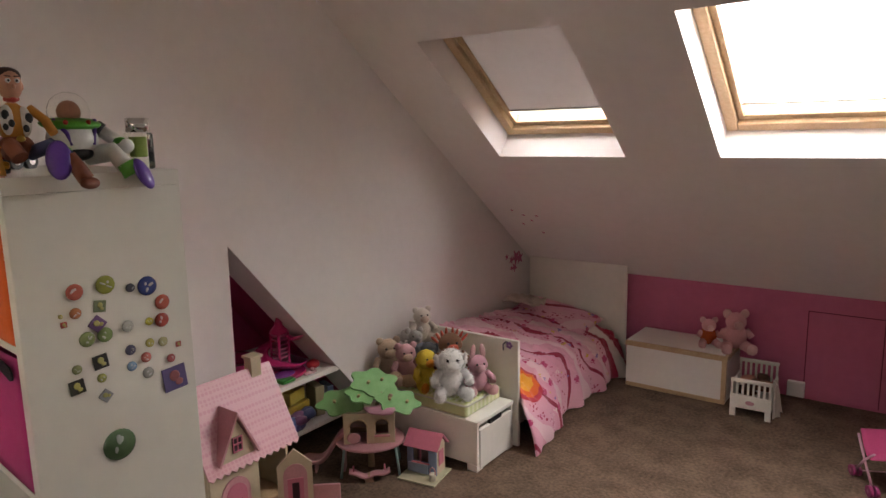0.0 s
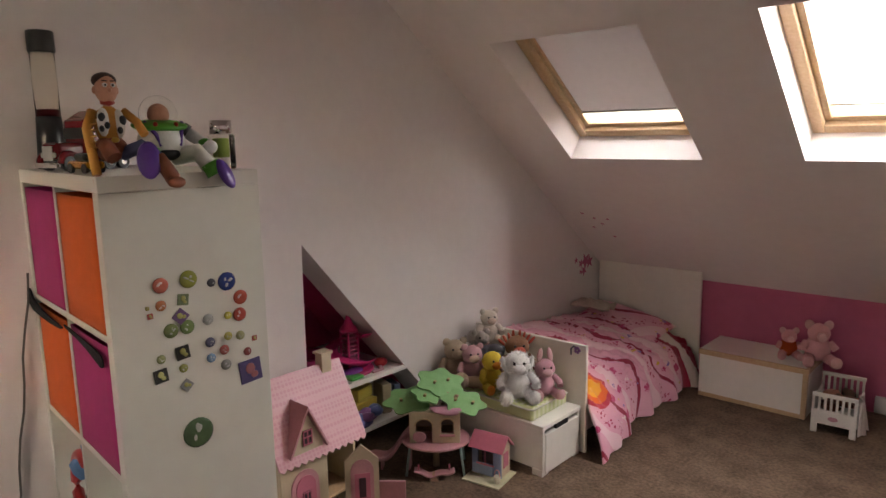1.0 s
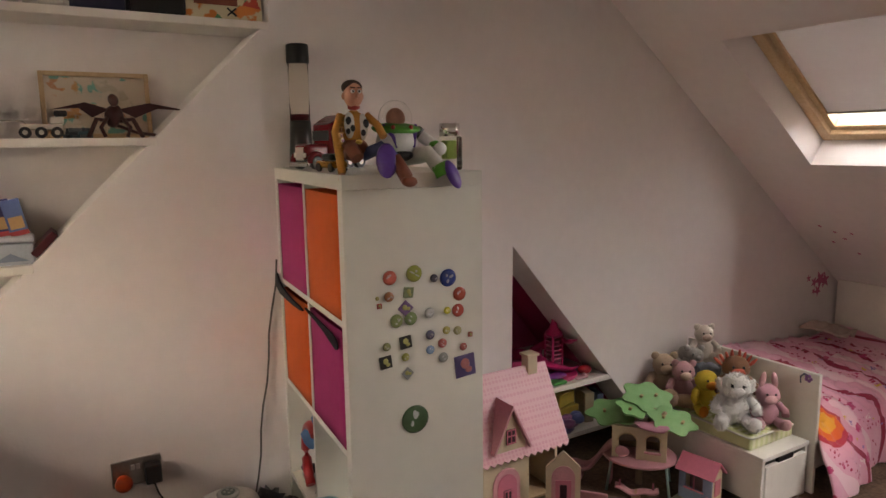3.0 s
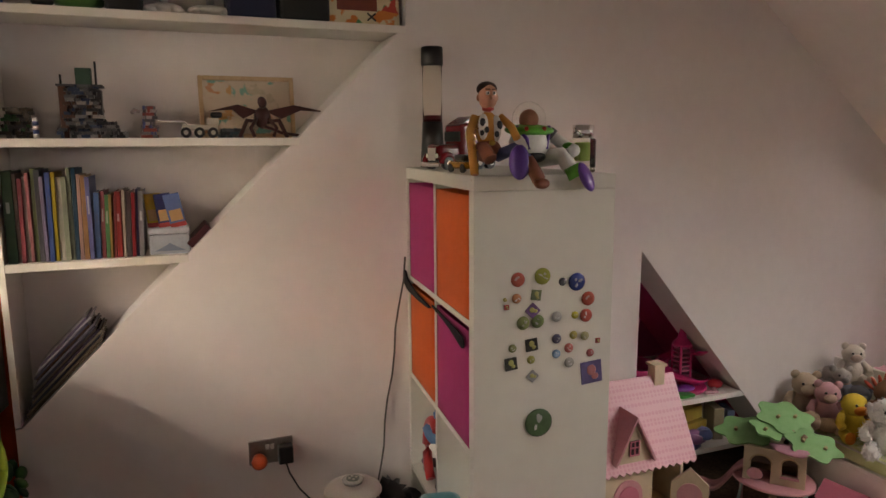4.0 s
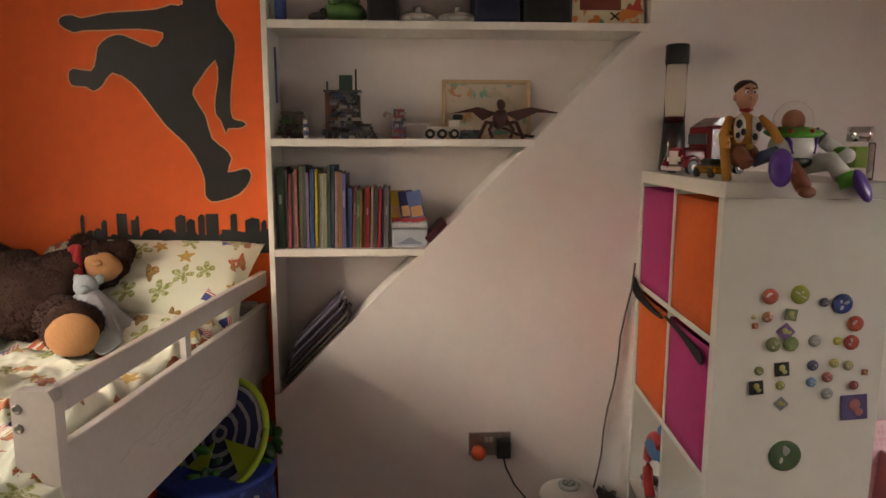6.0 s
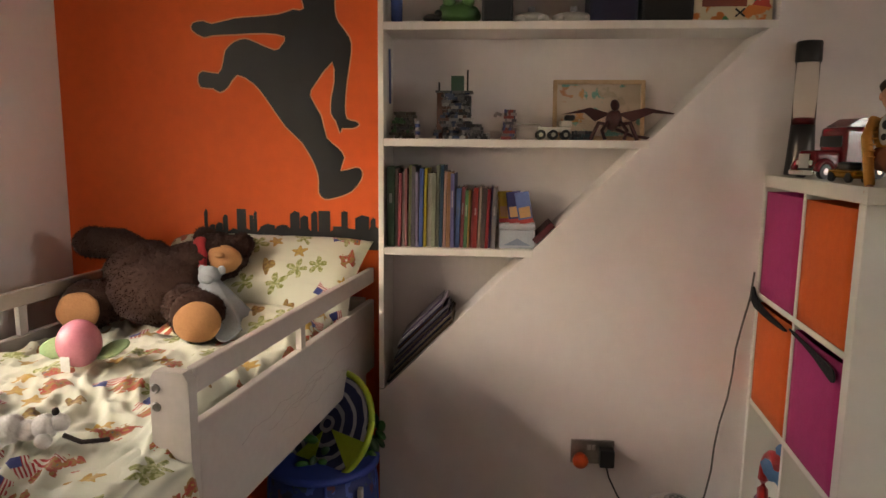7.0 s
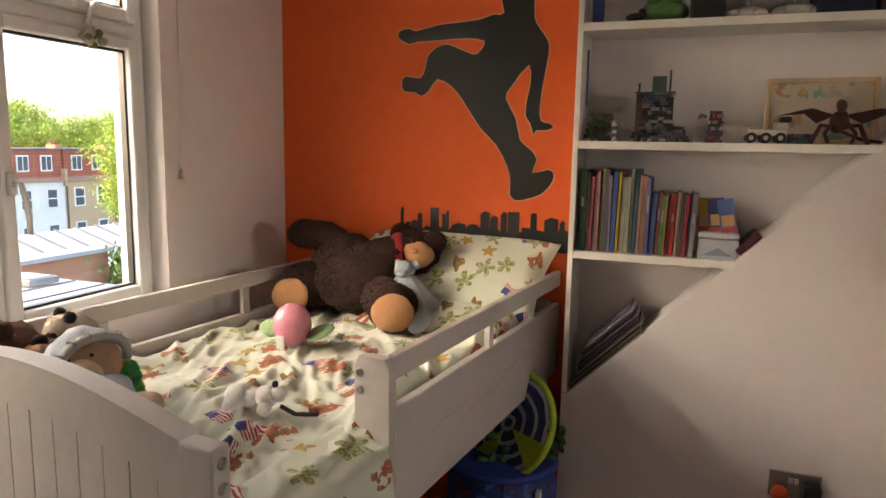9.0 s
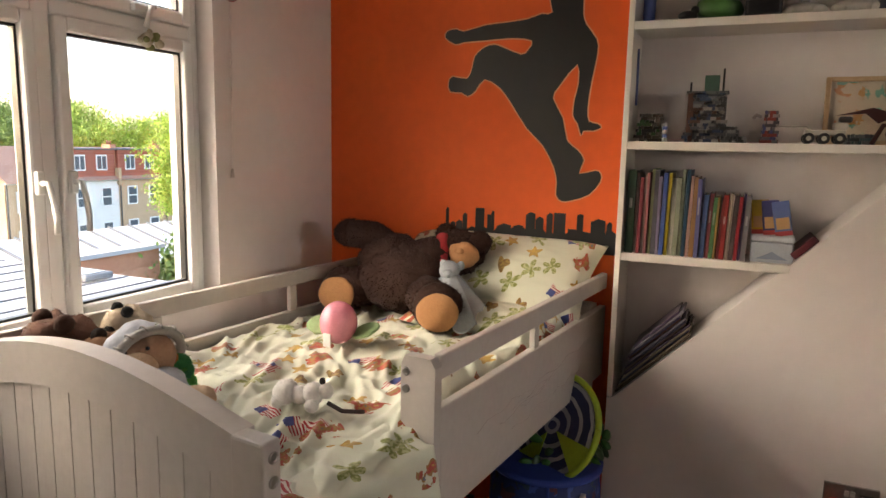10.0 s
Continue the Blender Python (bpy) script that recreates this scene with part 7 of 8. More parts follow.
d_ = part("door", prism(bmnew(), [(a - 0.075, b_ + 0.06) for a, b_ in arched(0.12, 0.285)], "x", hd + 0.0005, hd + 0.006), M_HROSE, dh, "pink arched door")
d2 = part("door_panel", prism(bmnew(), [(a - 0.075, b_ + 0.075) for a, b_ in arched(0.085, 0.25)], "x", hd + 0.0062, hd + 0.010), M_HPINK, d_)
house_window(dh, hd + 0.0102, -0.075, 0.20, 0.036, 0.07)
part("step", box(bmnew(), hd + 0.001, -0.16, 0.0, hd + 0.05, 0.01, 0.05, 0.004), M_HPINK, dh)
wing = part("hinged_front", prism(bmnew(), [(0, 0), (0.125, 0), (0.125, 0.345), (0.0625, 0.40), (0, 0.345)], "y", -0.006, 0.006), M_HCREAM, dh, "open hinged front panel", pose(0.185, 0.055, 0, 0, 0, 55))
part("arched_trim", prism(bmnew(), [(a + 0.0625, b_ + 0.13) for a, b_ in arched(0.085, 0.22)], "y", -0.0095, -0.0065), M_HROSE, wing)
part("shutter", box(bmnew(), 0.034, -0.013, 0.20, 0.091, -0.0098, 0.30), M_HPINK, wing)
part("pane", box(bmnew(), 0.05, -0.0145, 0.215, 0.075, -0.0132, 0.285), paint(0.06, 0.02, 0.03, 0.3), wing)
# The open room's dimness is painted in as this wall's dark brown.
part("interior_wall", box(bmnew(), -0.004, 0.03, 0.009, 0.0, hl - 0.012, 0.18), paint(0.16, 0.12, 0.07, 0.7), dh, "patterned inner wall, the room's dimness put into its dark brown")
bench_ = thing("toy_armchair", "small pink toy armchair standing before the doll's house", "doll furniture", pose(-1.42, 1.985, 0.0005, 0, 0, 40))
part("seat", box(bmnew(), -0.05, -0.03, 0.16, 0.05, 0.03, 0.19, 0.01, 3), M_HROSE, bench_)
part("back", box(bmnew(), -0.05, 0.02, 0.19, 0.05, 0.03, 0.27, 0.004), M_HROSE, bench_)
for a in (-0.045, 0.037):
    part("leg", box(bmnew(), a, -0.025, 0, a + 0.008, 0.025, 0.16), M_HROSE, bench_)

# ---- tree house toy ----
th = thing("tree_house_toy", "cream and pink toy tree house with green leaves", "toy house", pose(-1.735, 2.565, 0.0005, 0, 0, 40) @ Matrix.Diagonal((1.16, 1, 0.97, 1)))
part("platform", lathe(bmnew(), [(0.135, 0.145), (0.14, 0.149), (0.14, 0.157), (0.135, 0.16)], 30), M_HROSE, th)
for a in (-0.1, 0.1):
    for b_ in (-0.07, 0.07):
        part("post", cyl(bmnew(), (a * 1.15, b_ * 1.2, 0), (a, b_, 0.145), 0.005), paint(0.28, 0.42, 0.40, 0.4), th)
part("trunk", cyl(bmnew(), (0, 0.02, 0), (0, 0.02, 0.145), 0.014, 0.011), paint(0.3, 0.2, 0.12, 0.7), th)
fw = bmnew()
# front wall with an arched doorway and a window
def hole_wall(bm, w, h, th_, holes):
    xs_ = sorted({-w / 2, w / 2, *[q for a in holes for q in (a[0], a[2])]})
    zs_ = sorted({0, h, *[q for a in holes for q in (a[1], a[3])]})
    for i_ in range(len(xs_) - 1):
        for j_ in range(len(zs_) - 1):
            cx, cz = (xs_[i_] + xs_[i_ + 1]) / 2, (zs_[j_] + zs_[j_ + 1]) / 2
            if not any(a[0] < cx < a[2] and a[1] < cz < a[3] for a in holes):
                box(bm, xs_[i_], -th_, zs_[j_], xs_[i_ + 1], 0, zs_[j_ + 1])
    return bm


hole_wall(fw, 0.20, 0.145, 0.008, [(-0.075, 0.0, -0.01, 0.085), (0.025, 0.045, 0.075, 0.095)])
f_ = part("front_wall", fw, M_HCREAM, th, "", pose(0, -0.06, 0.1605))
for cx, w_, z0 in ((-0.0425, 0.065, 0.085), (0.05, 0.05, 0.095)):
    bm = bmnew()
    pts_ = [(cx - w_ / 2 - 0.006, z0), (cx - w_ / 2, z0)] + [(cx - w_ / 2 * math.cos(math.pi * j / 8), z0 + w_ / 2 * math.sin(math.pi * j / 8)) for j in range(1, 8)] + [(cx + w_ / 2, z0), (cx + w_ / 2 + 0.006, z0)] + [(cx + (w_ / 2 + 0.006) * math.cos(math.pi * j / 8), z0 + (w_ / 2 + 0.006) * math.sin(math.pi * j / 8)) for j in range(1, 8)]
    prism(bm, pts_, "y", -0.012, -0.0082)
    part("arch_trim", bm, paint(0.55, 0.42, 0.25, 0.5), f_)
    # Flat dark brown fill stands in for shade within the arch.
    bm = bmnew()
    prism(bm, [(cx + w_ / 2 * math.cos(math.pi * j / 8), z0 + w_ / 2 * math.sin(math.pi * j / 8)) for j in range(9)], "y", -0.010, -0.0083)
    part("arch_shadow_panel", bm, paint(0.10, 0.07, 0.05, 0.8), f_, "dark panel painted as the shade inside the arch")
part("sill", box(bmnew(), 0.02, -0.02, 0.036, 0.08, -0.0085, 0.044), M_HROSE, f_)
for a in (-0.1, 0.092):
    part("side_wall", box(bmnew(), a, -0.059, 0.1605, a + 0.008, 0.06, 0.305), M_HCREAM, th)
part("back_wall", box(bmnew(), -0.091, 0.052, 0.1605, 0.091, 0.06, 0.305), paint(0.25, 0.17, 0.1, 0.7), th)
part("roof_board", box(bmnew(), -0.105, -0.07, 0.3055, 0.105, 0.062, 0.312), M_HCREAM, th)
part("door_flower", lathe(bmnew(), [(0.024, 0), (0.027, 0.003), (0.024, 0.006)], 10), M_HROSE, th, "pink flower shape in the doorway", pose(-0.06, -0.085, 0.20, 90, 0, 0))
M_LEAF = mat("pale green painted leaf board", (0.16, 0.36, 0.12), 0.5, 0.2, 30, 0.05, 60, col2=(0.22, 0.44, 0.18))


def leaf_disc(bm, r, lobes, th_):
    pts_ = [((r * (1 + 0.13 * math.cos(lobes * a))) * math.cos(a), (r * (1 + 0.13 * math.cos(lobes * a))) * math.sin(a) * 0.8) for a in [2 * math.pi * k / 48 for k in range(48)]]
    return prism(bm, pts_, "z", 0, th_)


for x_, y_, z_, r, rx, ry, rz in ((-0.10, 0.0, 0.345, 0.10, 24, -8, 10), (0.02, 0.07, 0.405, 0.105, 30, 4, 40), (0.115, -0.03, 0.345, 0.085, 30, 14, 0), (-0.03, -0.02, 0.38, 0.075, 24, 0, 70)):
    lf = part("leaf_board", leaf_disc(bmnew(), r, 6, 0.008), M_LEAF, th, "green flower-shaped leaf board", pose(x_, y_, z_, rx, ry, rz))
    for k in range(2):
        part("peg", cyl(bmnew(), (0.035 * (k * 2 - 1), 0, 0.008), (0.035 * (k * 2 - 1), 0, 0.022), 0.006), paint(0.4, 0.32, 0.15, 0.5), lf)
for a in ((-0.06, 0.0), (0.05, 0.02), (0.09, -0.02)):
    part("branch", cyl(bmnew(), (a[0] * 0.6, a[1], 0.312), (a[0], a[1], 0.38), 0.008), paint(0.3, 0.2, 0.12, 0.7), th)
part("cloth_scrap", ell(bmnew(), (0.05, -0.07, 0.325), (0.07, 0.035, 0.014), (10, 0, 8), lump=0.5), plush(0.46, 0.22, 0.28), th, "scrap of mauve cloth on the roof")
slide = thing("toy_slide", "curved pink toy slide beside the tree house", "toy slide", pose(-1.86, 2.47, 0.0005, 0, 0, 35))
bm = bmnew()


def chute(u, v):
    x_ = 0.06 - 0.24 * u
    z_ = 0.16 * (1 - u) ** 1.6 + 0.02 + 0.02 * math.sin(u * 9)
    return (x_, -0.035 + 0.07 * v - 0.03 * u, z_ + 0.028 * (abs(2 * v - 1) ** 3))


part("chute", sheet(bm, 24, 10, chute, 0.005), M_HROSE, slide)
part("support", box(bmnew(), 0.03, -0.03, 0, 0.038, 0.03, 0.155), M_HROSE, slide)
part("support", box(bmnew(), -0.10, -0.04, 0, -0.092, 0.01, 0.05), M_HROSE, slide)
see = thing("toy_seesaw", "small curved pink toy seesaw on the carpet", "toy seesaw", pose(-1.665, 2.475, 0.0005, 0, 0, 42))
part("board", sheet(bmnew(), 20, 4, lambda u, v: (-0.09 + 0.18 * u, -0.022 + 0.044 * v, 0.03 + 0.022 * abs(2 * u - 1) ** 2 + 0.006 * math.sin(12 * u)), 0.008), M_HROSE, see)
part("pivot", prism(bmnew(), [(-0.02, 0), (0.02, 0), (0.006, 0.03), (-0.006, 0.03)], "y", -0.02, 0.02), paint(0.5, 0.3, 0.2, 0.5), see)
for s_ in (-1, 1):
    part("handle", cyl(bmnew(), (0.07 * s_, 0, 0.045), (0.07 * s_, 0, 0.075), 0.004), M_HPINK, see)

# ---- small toy house on its base ----
sh = thing("small_toy_house", "small open toy house with pink roof and pale base", "toy house", pose(-1.505, 2.685, 0.0005, 0, 0, 10))
part("base_board", box(bmnew(), -0.085, -0.12, 0, 0.105, 0.06, 0.008, 0.003), paint(0.50, 0.48, 0.32, 0.5), sh)
bm = bmnew()
hole_wall(bm, 0.15, 0.135, 0.007, [(-0.045, 0.055, 0.035, 0.115)])
fw_ = part("front_wall", bm, paint(0.24, 0.30, 0.46, 0.5), sh, "blue front wall with a window", pose(0, -0.03, 0.0085))
part("window_trim", box(bmnew(), -0.05, -0.012, 0.048, 0.04, -0.0075, 0.055), M_HPINK, fw_)
bm = bmnew()
box(bm, -0.008, -0.010, 0.056, -0.003, -0.004, 0.114)
part("glazing_bar", bm, M_HPINK, fw_)
part("lower_panel", box(bmnew(), -0.07, -0.0105, 0.0, 0.03, -0.0072, 0.046), paint(0.30, 0.38, 0.52, 0.5), fw_)
for a in (-0.075, 0.067):
    part("side_wall", prism(bmnew(), [(-0.029, 0.0085), (0.05, 0.0085), (0.05, 0.144), (0.01, 0.185), (-0.029, 0.144)], "x", a, a + 0.008), M_HCREAM, sh)
part("shutter", box(bmnew(), 0.0755, -0.015, 0.05, 0.079, 0.03, 0.12), M_HPINK, sh)
part("back_wall", box(bmnew(), -0.066, 0.044, 0.0085, 0.066, 0.05, 0.144), paint(0.3, 0.2, 0.2, 0.7), sh)
for sg in (-1, 1):
    part("roof_panel", prism(bmnew(), [(0.01, 0.198), (0.01 + sg * 0.062, 0.135), (0.01 + sg * 0.057, 0.13), (0.01, 0.187)], "x", -0.088, 0.088), M_HPINK, sh)
part("well", lathe(bmnew(), [(0.014, 0.0085), (0.016, 0.04), (0.013, 0.04)], 14, (0.075, -0.075)), paint(0.6, 0.55, 0.45, 0.5), sh)
part("well_hoop", tube(bmnew(), [(0.075 + 0.014 * math.cos(a), -0.075, 0.04 + 0.03 * math.sin(a)) for a in [math.pi * k / 8 for k in range(9)]], 0.0025), M_HROSE, sh)

# ---- niche: shelves and toys ----
nsh = thing("niche_shelf", "white shelf boards fitted in the triangular niche", "shelf", pose(0, 0, 0))
part("board", prism(bmnew(), [(2.03, 0.42), (2.625, 0.42), (2.604, 0.443), (2.03, 0.443)], "x", -2.549, W + 0.002), M_WHITE, nsh)
part("board", prism(bmnew(), [(2.03, 0.165), (2.842, 0.165), (2.822, 0.187), (2.03, 0.187)], "x", -2.549, W - 0.02), M_WHITE, nsh)
cz = 0.4435
M_HOT = paint(0.55, 0.025, 0.16, 0.35)
cas = thing("toy_tower", "hot pink plastic toy tower with spiral ramp", "toy", pose(-2.12, 2.385, cz))
bm = bmnew()
for s1 in (-1, 1):
    for s2 in (-1, 1):
        box(bm, 0.028 * s1 - 0.004, 0.028 * s2 - 0.004, 0, 0.028 * s1 + 0.004, 0.028 * s2 + 0.004, 0.2)
part("posts", bm, M_HOT, cas)
for k in range(9):
    part("rung", box(bmnew(), -0.03, -0.03, 0.02 + 0.021 * k, 0.03, 0.03, 0.026 + 0.021 * k), paint(0.58, 0.16, 0.28, 0.35), cas)
part("cap", lathe(bmnew(), [(0.045, 0.2), (0.04, 0.212), (0.02, 0.235), (0.012, 0.27), (0.004, 0.29)], 16), M_HOT, cas)
part("ramp", sheet(bmnew(), 40, 4, lambda u, v: ((0.055 + 0.05 * v) * math.cos(7.5 * u), (0.06 + 0.07 * v) * math.sin(7.5 * u), 0.16 * (1 - u) + 0.02 + 0.02 * abs(2 * v - 1)), 0.005), M_HOT, cas)
part("base", lathe(bmnew(), [(0.11, 0), (0.115, 0.008), (0.11, 0.016)], 26), M_HOT, cas)
gl = paint(0.4, 0.02, 0.12, 0.35)
for nm, lb, c, bmx, mt2 in (
        ("toy_bowl", "hot pink plastic toy bowl on the niche shelf", (-2.22, 2.22, cz), lathe(bmnew(), [(0.05, 0), (0.09, 0.05), (0.11, 0.10), (0.10, 0.10), (0.08, 0.05)], 24), gl),
        ("toy_slide_piece", "small green plastic toy piece on the niche shelf", (-2.02, 2.30, cz), box(bmnew(), -0.03, -0.015, 0, 0.03, 0.06, 0.016, 0.005), paint(0.05, 0.35, 0.06, 0.35)),
        ("toy_heart", "red plastic toy heart on the niche shelf", (-2.05, 2.52, cz), ell(bmnew(), (0, 0, 0.022), (0.03, 0.036, 0.022)), paint(0.42, 0.02, 0.03, 0.35)),
        ("toy_sandal", "tiny white and pink doll sandal on the shelf edge", (-2.01, 2.46, cz), ell(box(bmnew(), -0.015, -0.035, 0, 0.015, 0.035, 0.01, 0.004), (0, 0.02, 0.014), (0.014, 0.012, 0.01)), paint(0.6, 0.35, 0.38, 0.5)),
        ("toy_boat", "purple plastic toy boat on the niche shelf", (-2.06, 2.35, cz), ell(bmnew(), (0, 0, 0.018), (0.035, 0.06, 0.018)), paint(0.22, 0.04, 0.3, 0.35))):
    solid(nm, bmx, mt2, lb, "toy", pose(*c), "toys on the niche shelf")
for k, (c, sz, col, tilt) in enumerate((((-2.12, 2.42, 0.188), (0.12, 0.16, 0.10), (0.32, 0.22, 0.03), 8), ((-2.10, 2.57, 0.188), (0.10, 0.05, 0.15), (0.40, 0.34, 0.22), -14), ((-2.10, 2.645, 0.188), (0.10, 0.035, 0.13), (0.14, 0.18, 0.3), -18), ((-2.15, 2.26, 0.188), (0.10, 0.10, 0.19), (0.05, 0.09, 0.18), 0), ((-2.13, 2.43, 0.291), (0.10, 0.12, 0.06), (0.45, 0.34, 0.06), 14))):
    solid("toy_box", box(bmnew(), -sz[0] / 2, -sz[1] / 2, 0, sz[0] / 2, sz[1] / 2, sz[2], 0.004), paint(*col, 0.45), "cardboard toy box stowed on the low niche shelf", "box", pose(*c, tilt * 0.0, 0, tilt), "boxes on the low niche shelf")
bm = bmnew()
for k in range(9):
    ell(bm, (rs.uniform(-0.05, 0.05), rs.uniform(-0.10, 0.10), 0.03 + rs.uniform(0, 0.03)), (0.03, 0.04, 0.025), mi=k % 3, seg=10, lump=0.3)
solid("small_toys", bm, [paint(0.14, 0.12, 0.34, 0.35), paint(0.3, 0.12, 0.3, 0.35), paint(0.12, 0.16, 0.4, 0.35)], "blue and purple small toys heaped on the low shelf", "toys", pose(-2.04, 2.36, 0.1875), kind="stuff")

# ---- by the window ----
cord = thing("blind_cord", "thin white blind cord with small pull", "blind cord", pose(-1.565, S + 0.012, 0))
part("string", tube(bmnew(), [(0.0, 0, 2.3), (0.002, 0, 1.9), (0.006, 0, 1.6), (0.012, 0, 1.455)], 0.0022, 6), M_WALL, cord)
part("pull", cyl(bmnew(), (0.012, 0, 1.425), (0.012, 0, 1.455), 0.007, 0.004), paint(0.5, 0.45, 0.4, 0.5), cord)
rb = thing("rolled_blind", "rolled-up red-edged window blind above the window", "blind", pose(0, 0, 0))
part("roll", cyl(bmnew(), (WX0 - 0.06, S + 0.03, 2.02), (WX1 + 0.05, S + 0.03, 2.02), 0.028, seg=20), paint(0.5, 0.36, 0.3, 0.8), rb)
part("roll_end", cyl(bmnew(), (WX0 - 0.063, S + 0.03, 2.02), (WX0 - 0.0605, S + 0.03, 2.02), 0.03), paint(0.3, 0.05, 0.08, 0.6), rb)
posy = thing("flower_posy", "small posy of cream dried flowers hung on the transom", "flowers", pose(-1.258, FY + 0.09, 1.838))
for k in range(16):
    a, r = rs.uniform(0, 6.28), rs.uniform(0, 0.032)
    c_ = (r * math.cos(a) * 1.4, rs.uniform(0, 0.02), r * math.sin(a))
    part("flower", ell(bmnew(), c_, rs.uniform(0.008, 0.013), lump=0.6, seg=8), paint(0.5, 0.46, 0.36, 0.8) if k % 3 else paint(0.2, 0.22, 0.08, 0.8), posy)
part("hook", tube(bmnew(), [(0, 0.0, 0.03), (0, 0.012, 0.06), (-0.01, 0.012, 0.085), (-0.03, 0.004, 0.09)], 0.008), M_PVC, posy)
latch = part("stay_handle", box(bmnew(), -1.285, FY + 0.075, 1.905, -1.215, FY + 0.095, 1.93, 0.006), M_PVC, win)

# ---- outside ----
M_BRICK = mat("yellow-brown stock brick", (0.60, 0.43, 0.28), 0.9, 0.0, 1.2, 0.4, 14, col2=(0.50, 0.33, 0.20))
M_RBRICK = mat("red brick", (0.60, 0.30, 0.18), 0.9, 0.0, 1.2, 0.4, 14, col2=(0.50, 0.22, 0.13))
M_TILE = mat("red hung tiles", (0.46, 0.15, 0.10), 0.85, 0.0, 2.0, 0.5, 9, col2=(0.38, 0.11, 0.07))
M_RENDER = mat("white rendered wall", (0.80, 0.78, 0.75), 0.85, 0.1, 0.8)
M_FLAT = mat("grey flat roof felt", (0.52, 0.52, 0.52), 0.8, 0.15, 0.8)
M_PANE = paint(0.10, 0.12, 0.14, 0.1)
M_GRASS = mat("grass and yards", (0.10, 0.13, 0.05), 0.95, 0.0, 0.3, 0.3, 3, col2=(0.22, 0.2, 0.16))
setting("ground", box(bmnew(), -300, -400, -7.2, 300, S - 3.0, -7.0), M_GRASS, "gardens and yards between the terraces", "ground")


def house_row(lb, x0, x1, y_, wallm, z_wall, dorm):
    h = thing("terrace_house", lb, "house", pose(x0, y_, -7.0), "terrace across the gardens")
    w = x1 - x0
    part("wall", box(bmnew(), 0, -7, 0, w, 0, z_wall), wallm, h)
    part("roof", prism(bmnew(), [(0.3, z_wall + 0.01), (-3.5, z_wall + 2.5), (-7.3, z_wall + 0.01)], "x", 0.02, w - 0.02), paint(0.42, 0.24, 0.17, 0.9), h, "brown-red tiled roof")
    if dorm:
        dr = part("dormer", box(bmnew(), 0.15, -4.5, z_wall - 0.1, w - 0.15, -0.15, z_wall + 2.3), M_TILE, h, "red tile-hung dormer")
        part("dormer_roof", box(bmnew(), 0.05, -4.6, z_wall + 2.305, w - 0.05, 0.0, z_wall + 2.45), paint(0.16, 0.15, 0.15, 0.8), dr)
        for cx in (w * 0.3, w * 0.72):
            f = part("window", box(bmnew(), cx - 0.48, -0.15, z_wall + 0.75, cx + 0.48, -0.08, z_wall + 1.95), M_PVC, h)
            part("pane", box(bmnew(), cx - 0.39, -0.085, z_wall + 0.85, cx - 0.04, -0.07, z_wall + 1.84), M_PANE, f)
            part("pane", box(bmnew(), cx + 0.04, -0.085, z_wall + 0.85, cx + 0.39, -0.07, z_wall + 1.84), M_PANE, f)
    for lev in (0, 1):
        for cx in (w * 0.25, w * 0.72):
            zz = z_wall - 2.05 - 2.7 * lev
            f = part("window", box(bmnew(), cx - 0.5, -0.02, zz, cx + 0.5, 0.05, zz + 1.5), M_PVC, h)
            part("pane", box(bmnew(), cx - 0.38, 0.045, zz + 0.1, cx + 0.38, 0.06, zz + 0.7), M_PANE, f)
            part("pane", box(bmnew(), cx - 0.38, 0.045, zz + 0.8, cx + 0.38, 0.06, zz + 1.4), M_PANE, f)
    stack = part("chimney", box(bmnew(), -0.25, -1.3, z_wall + 0.4, 0.3, -0.4, z_wall + 2.75), M_RBRICK, h)
    for dx in (-0.1, 0.15):
        part("pot", cyl(bmnew(), (dx, -0.85, z_wall + 2.75), (dx, -0.85, z_wall + 3.05), 0.1, 0.08, 10), paint(0.35, 0.16, 0.09, 0.8), stack)
    part("party_wall", box(bmnew(), -0.12, -3.4, z_wall - 0.4, 0.12, 0.25, z_wall + 0.9), M_BRICK, h)
    if dorm:
        for k_ in range(9):
            part("tile_course", box(bmnew(), 0.15, -0.15, z_wall + 0.02 + 0.25 * k_, w - 0.15, -0.12, z_wall + 0.05 + 0.25 * k_), paint(0.24, 0.06, 0.035, 0.9), dr)
    part("gutter", cyl(bmnew(), (0, 0.12, z_wall), (w, 0.12, z_wall), 0.07, seg=10), paint(0.6, 0.6, 0.58, 0.5), h)
    part("downpipe", cyl(bmnew(), (w - 0.1, 0.1, 0), (w - 0.1, 0.1, z_wall), 0.05, seg=8), paint(0.05, 0.05, 0.05, 0.5), h)


for k in range(7):
    x1_ = -29.5 - 4.6 * k
    house_row(("white rendered" if k == 1 else "brick") + " terraced house with " + ("red tile-hung dormer" if k else "brown tiled roof"), x1_ - 4.58, x1_, -45.0, M_RENDER if k == 1 else M_BRICK, 5.45, k != 0)
ext = thing("rear_extension", "red brick rear extension with grey flat roof and rooflight", "extension", pose(-9.6, -8.0, -7.0))
part("wall", box(bmnew(), 2.2, -4.0, 0, 5.6, 1.2, 6.2), M_RBRICK, ext)
part("flat_roof", box(bmnew(), 2.1, -4.1, 6.201, 5.7, 1.3, 6.38), M_FLAT, ext)
for k in range(8):
    part("roof_seam", box(bmnew(), 2.15, -3.7 + 0.6 * k, 6.381, 5.6, -3.66 + 0.6 * k, 6.40), paint(0.15, 0.15, 0.155, 0.7), ext)
rl = part("rooflight", box(bmnew(), 2.35, -1.45, 6.401, 2.85, -0.75, 6.5, 0.02), paint(0.2, 0.2, 0.2, 0.4), ext)
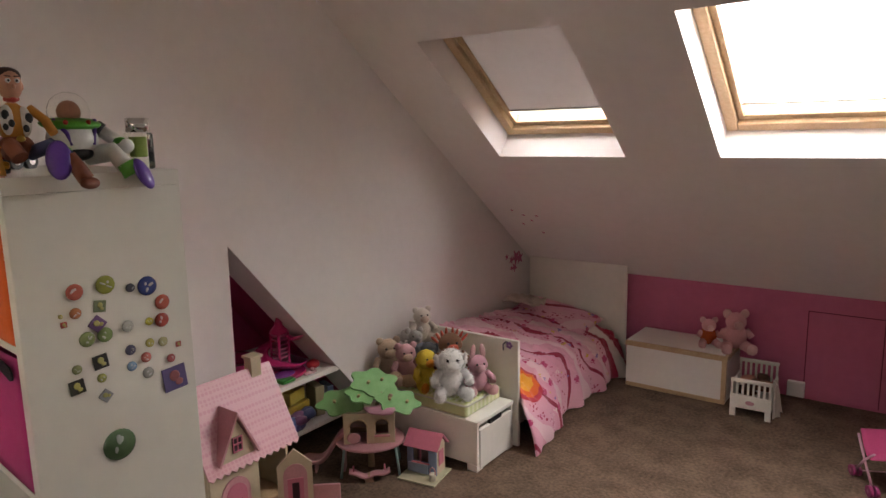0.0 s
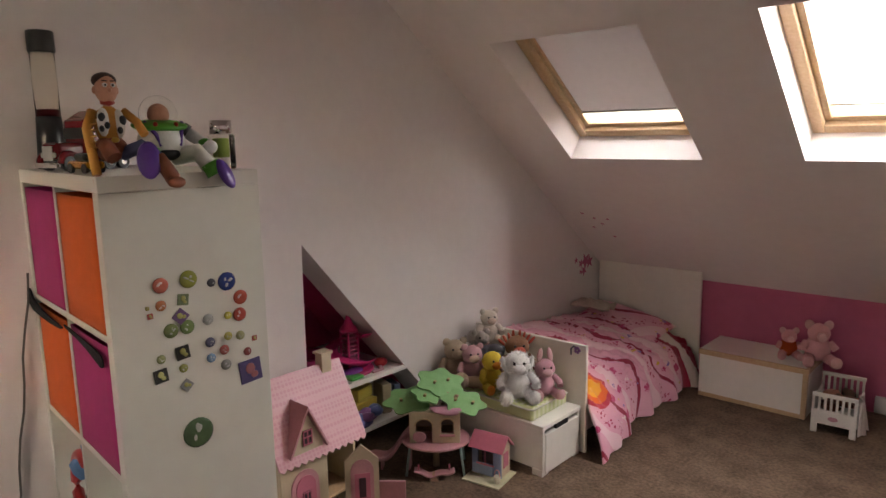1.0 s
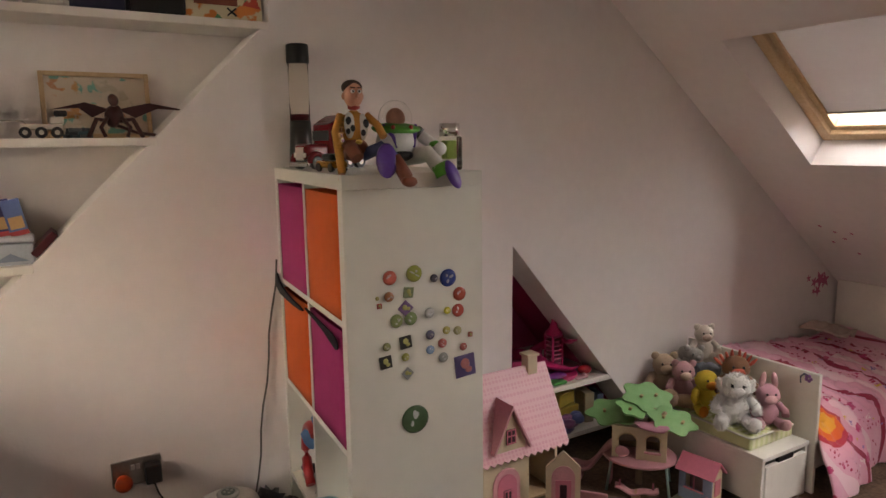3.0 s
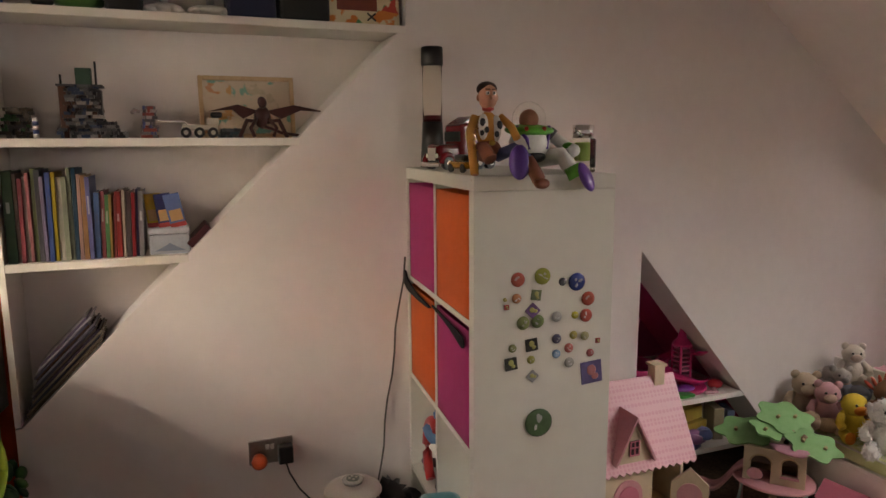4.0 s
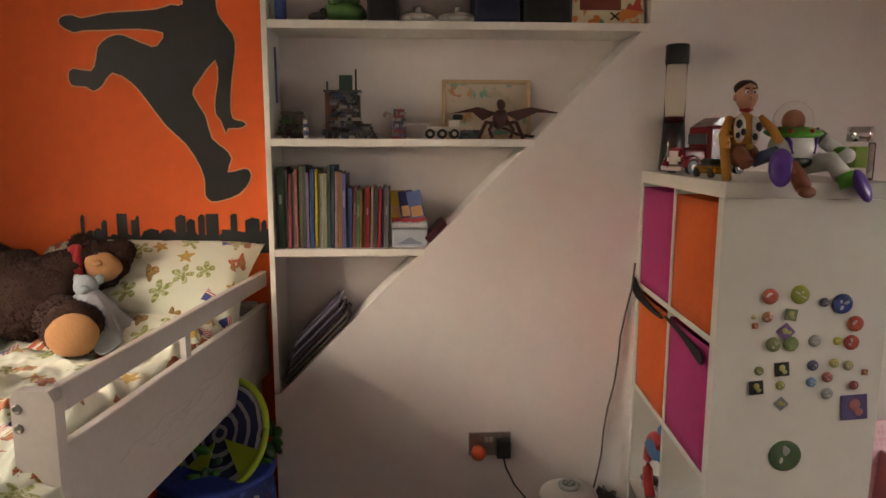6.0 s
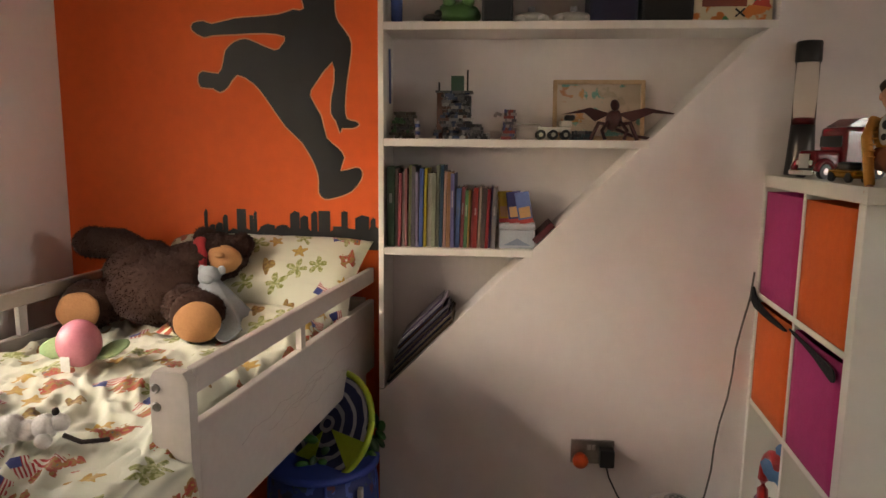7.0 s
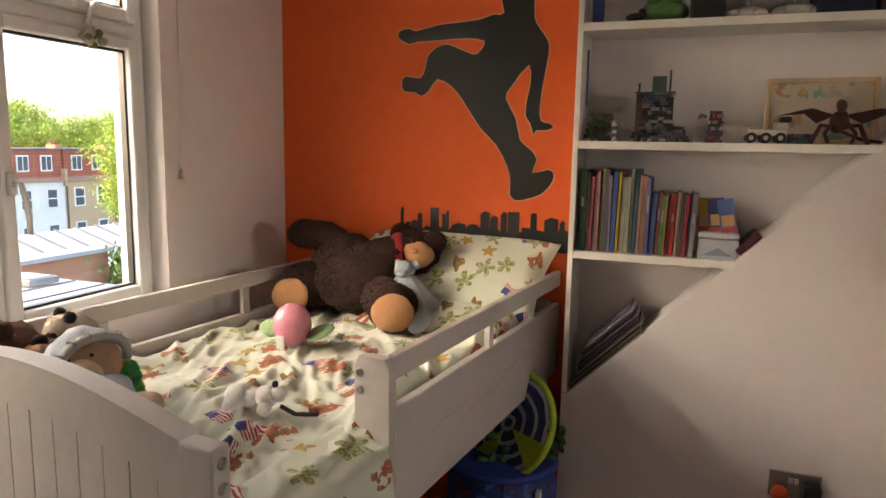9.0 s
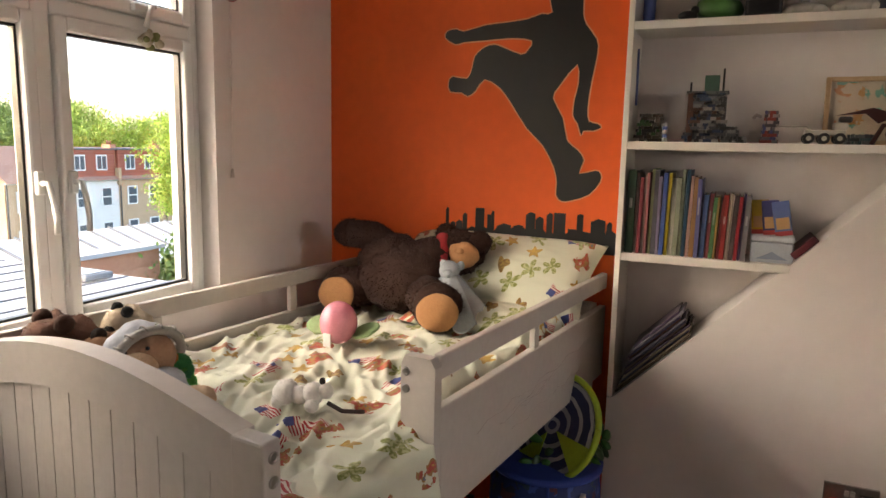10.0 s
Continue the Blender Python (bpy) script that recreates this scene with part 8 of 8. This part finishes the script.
part("pane", box(bmnew(), 2.42, -1.38, 6.501, 2.78, -0.82, 6.51), M_PANE, rl)
e2 = thing("rear_extension", "white rear extension with pale pitched glass roof", "extension", pose(-14.5, -16.5, -7.0))
part("wall", box(bmnew(), -5, -3.0, 0, 5, 1.0, 4.3), M_RENDER, e2)
part("lean_to_roof", prism(bmnew(), [(1.2, 4.301), (-3.0, 5.55), (-3.2, 4.301)], "x", -5.1, 5.1), mat("pale lean-to roof", (0.72, 0.72, 0.71), 0.5, 0.1, 0.6), e2)
for k in range(13):
    part("roof_bar", prism(bmnew(), [(1.21, 4.31), (-3.0, 5.56), (-3.0, 5.62), (1.21, 4.37)], "x", -5.0 + 0.82 * k, -4.93 + 0.82 * k), paint(0.2, 0.2, 0.2, 0.6), e2)
e3 = thing("garden_wall", "red brick garden wall with pale coping", "wall", pose(-12.5, -13.0, -7.0))
part("wall", box(bmnew(), 0.3, -0.3, 0, 6.0, 0, 5.9), M_RBRICK, e3)
part("coping", box(bmnew(), 0.2, -0.4, 5.901, 6.1, 0.1, 6.0), M_FLAT, e3)


def tree(lb, c, h, r, seed, cols, size=1.0):
    q = random.Random(seed)
    t = thing("tree", lb, "tree", pose(*c), "trees beyond the terrace")
    part("trunk", cyl(bmnew(), (0, 0, 0), (0, 0, h * 0.6), 0.3, 0.16, 10), paint(0.10, 0.075, 0.05, 0.9), t)
    for k in range(6):
        a = k * 1.05 + q.random()
        part("limb", cyl(bmnew(), (0, 0, h * (0.4 + 0.04 * k)), (r * 0.6 * math.cos(a), r * 0.6 * math.sin(a), h * (0.62 + 0.05 * k)), 0.12, 0.04, 8), paint(0.10, 0.075, 0.05, 0.9), t)
    clumps = [(Vector((q.gauss(0, r * 0.42), q.gauss(0, r * 0.42), h * 0.72 + q.gauss(0, h * 0.13))), q.uniform(0.35, 0.75) * size) for _ in range(70)]
    vs, fs, mi = [], [], []
    for cc, cr in clumps:
        for _ in range(280):
            p_ = cc + Vector((q.gauss(0, cr * 0.6), q.gauss(0, cr * 0.6), q.gauss(0, cr * 0.5)))
            e = Euler((q.uniform(0, 3.1), q.uniform(0, 3.1), q.uniform(0, 3.1))).to_matrix()
            s_ = q.uniform(0.05, 0.10) * size
            b0 = len(vs)
            vs += [p_ + e @ Vector(d) * s_ for d in ((-1, 0, 0), (0, -0.6, 0.1), (1, 0, 0), (0, 0.6, 0.1))]
            fs.append((b0, b0 + 1, b0 + 2, b0 + 3))
            mi.append(q.randrange(len(cols)))
    me = bpy.data.meshes.new("crown")
    me.from_pydata(vs, [], fs)
    for cl in cols:
        me.materials.append(paint(*cl, 0.7))
    me.polygons.foreach_set("material_index", mi)
    o_ = new("crown", me)
    o_.parent = t
    tagged(o_, "dense fresh green leaves", kind="stuff")


G1 = [(0.34, 0.48, 0.06), (0.40, 0.54, 0.08), (0.26, 0.38, 0.05), (0.46, 0.54, 0.12)]
G2 = [(0.12, 0.20, 0.04), (0.16, 0.26, 0.05), (0.2, 0.3, 0.06)]
tree("broad green tree behind the terrace", (-47.0, -60, -7), 11.8, 4.0, 1, G1, 1.8)
tree("broad green tree behind the terrace", (-54.5, -60, -7), 10.2, 4.4, 2, G1, 1.8)
tree("broad green tree behind the terrace", (-61.0, -61, -7), 10.6, 4.2, 3, G1, 1.8)
tree("darker green tree behind the terrace", (-39.0, -60, -7), 11.2, 3.6, 4, G2, 1.8)
tree("tall yellow-green tree before the terrace", (-30.1, -30, -7), 9.2, 1.1, 5, G1, 1.1)
tree("small dark shrub-like tree by the extension", (-12.9, -12.4, -7), 5.75, 0.55, 6, G2)
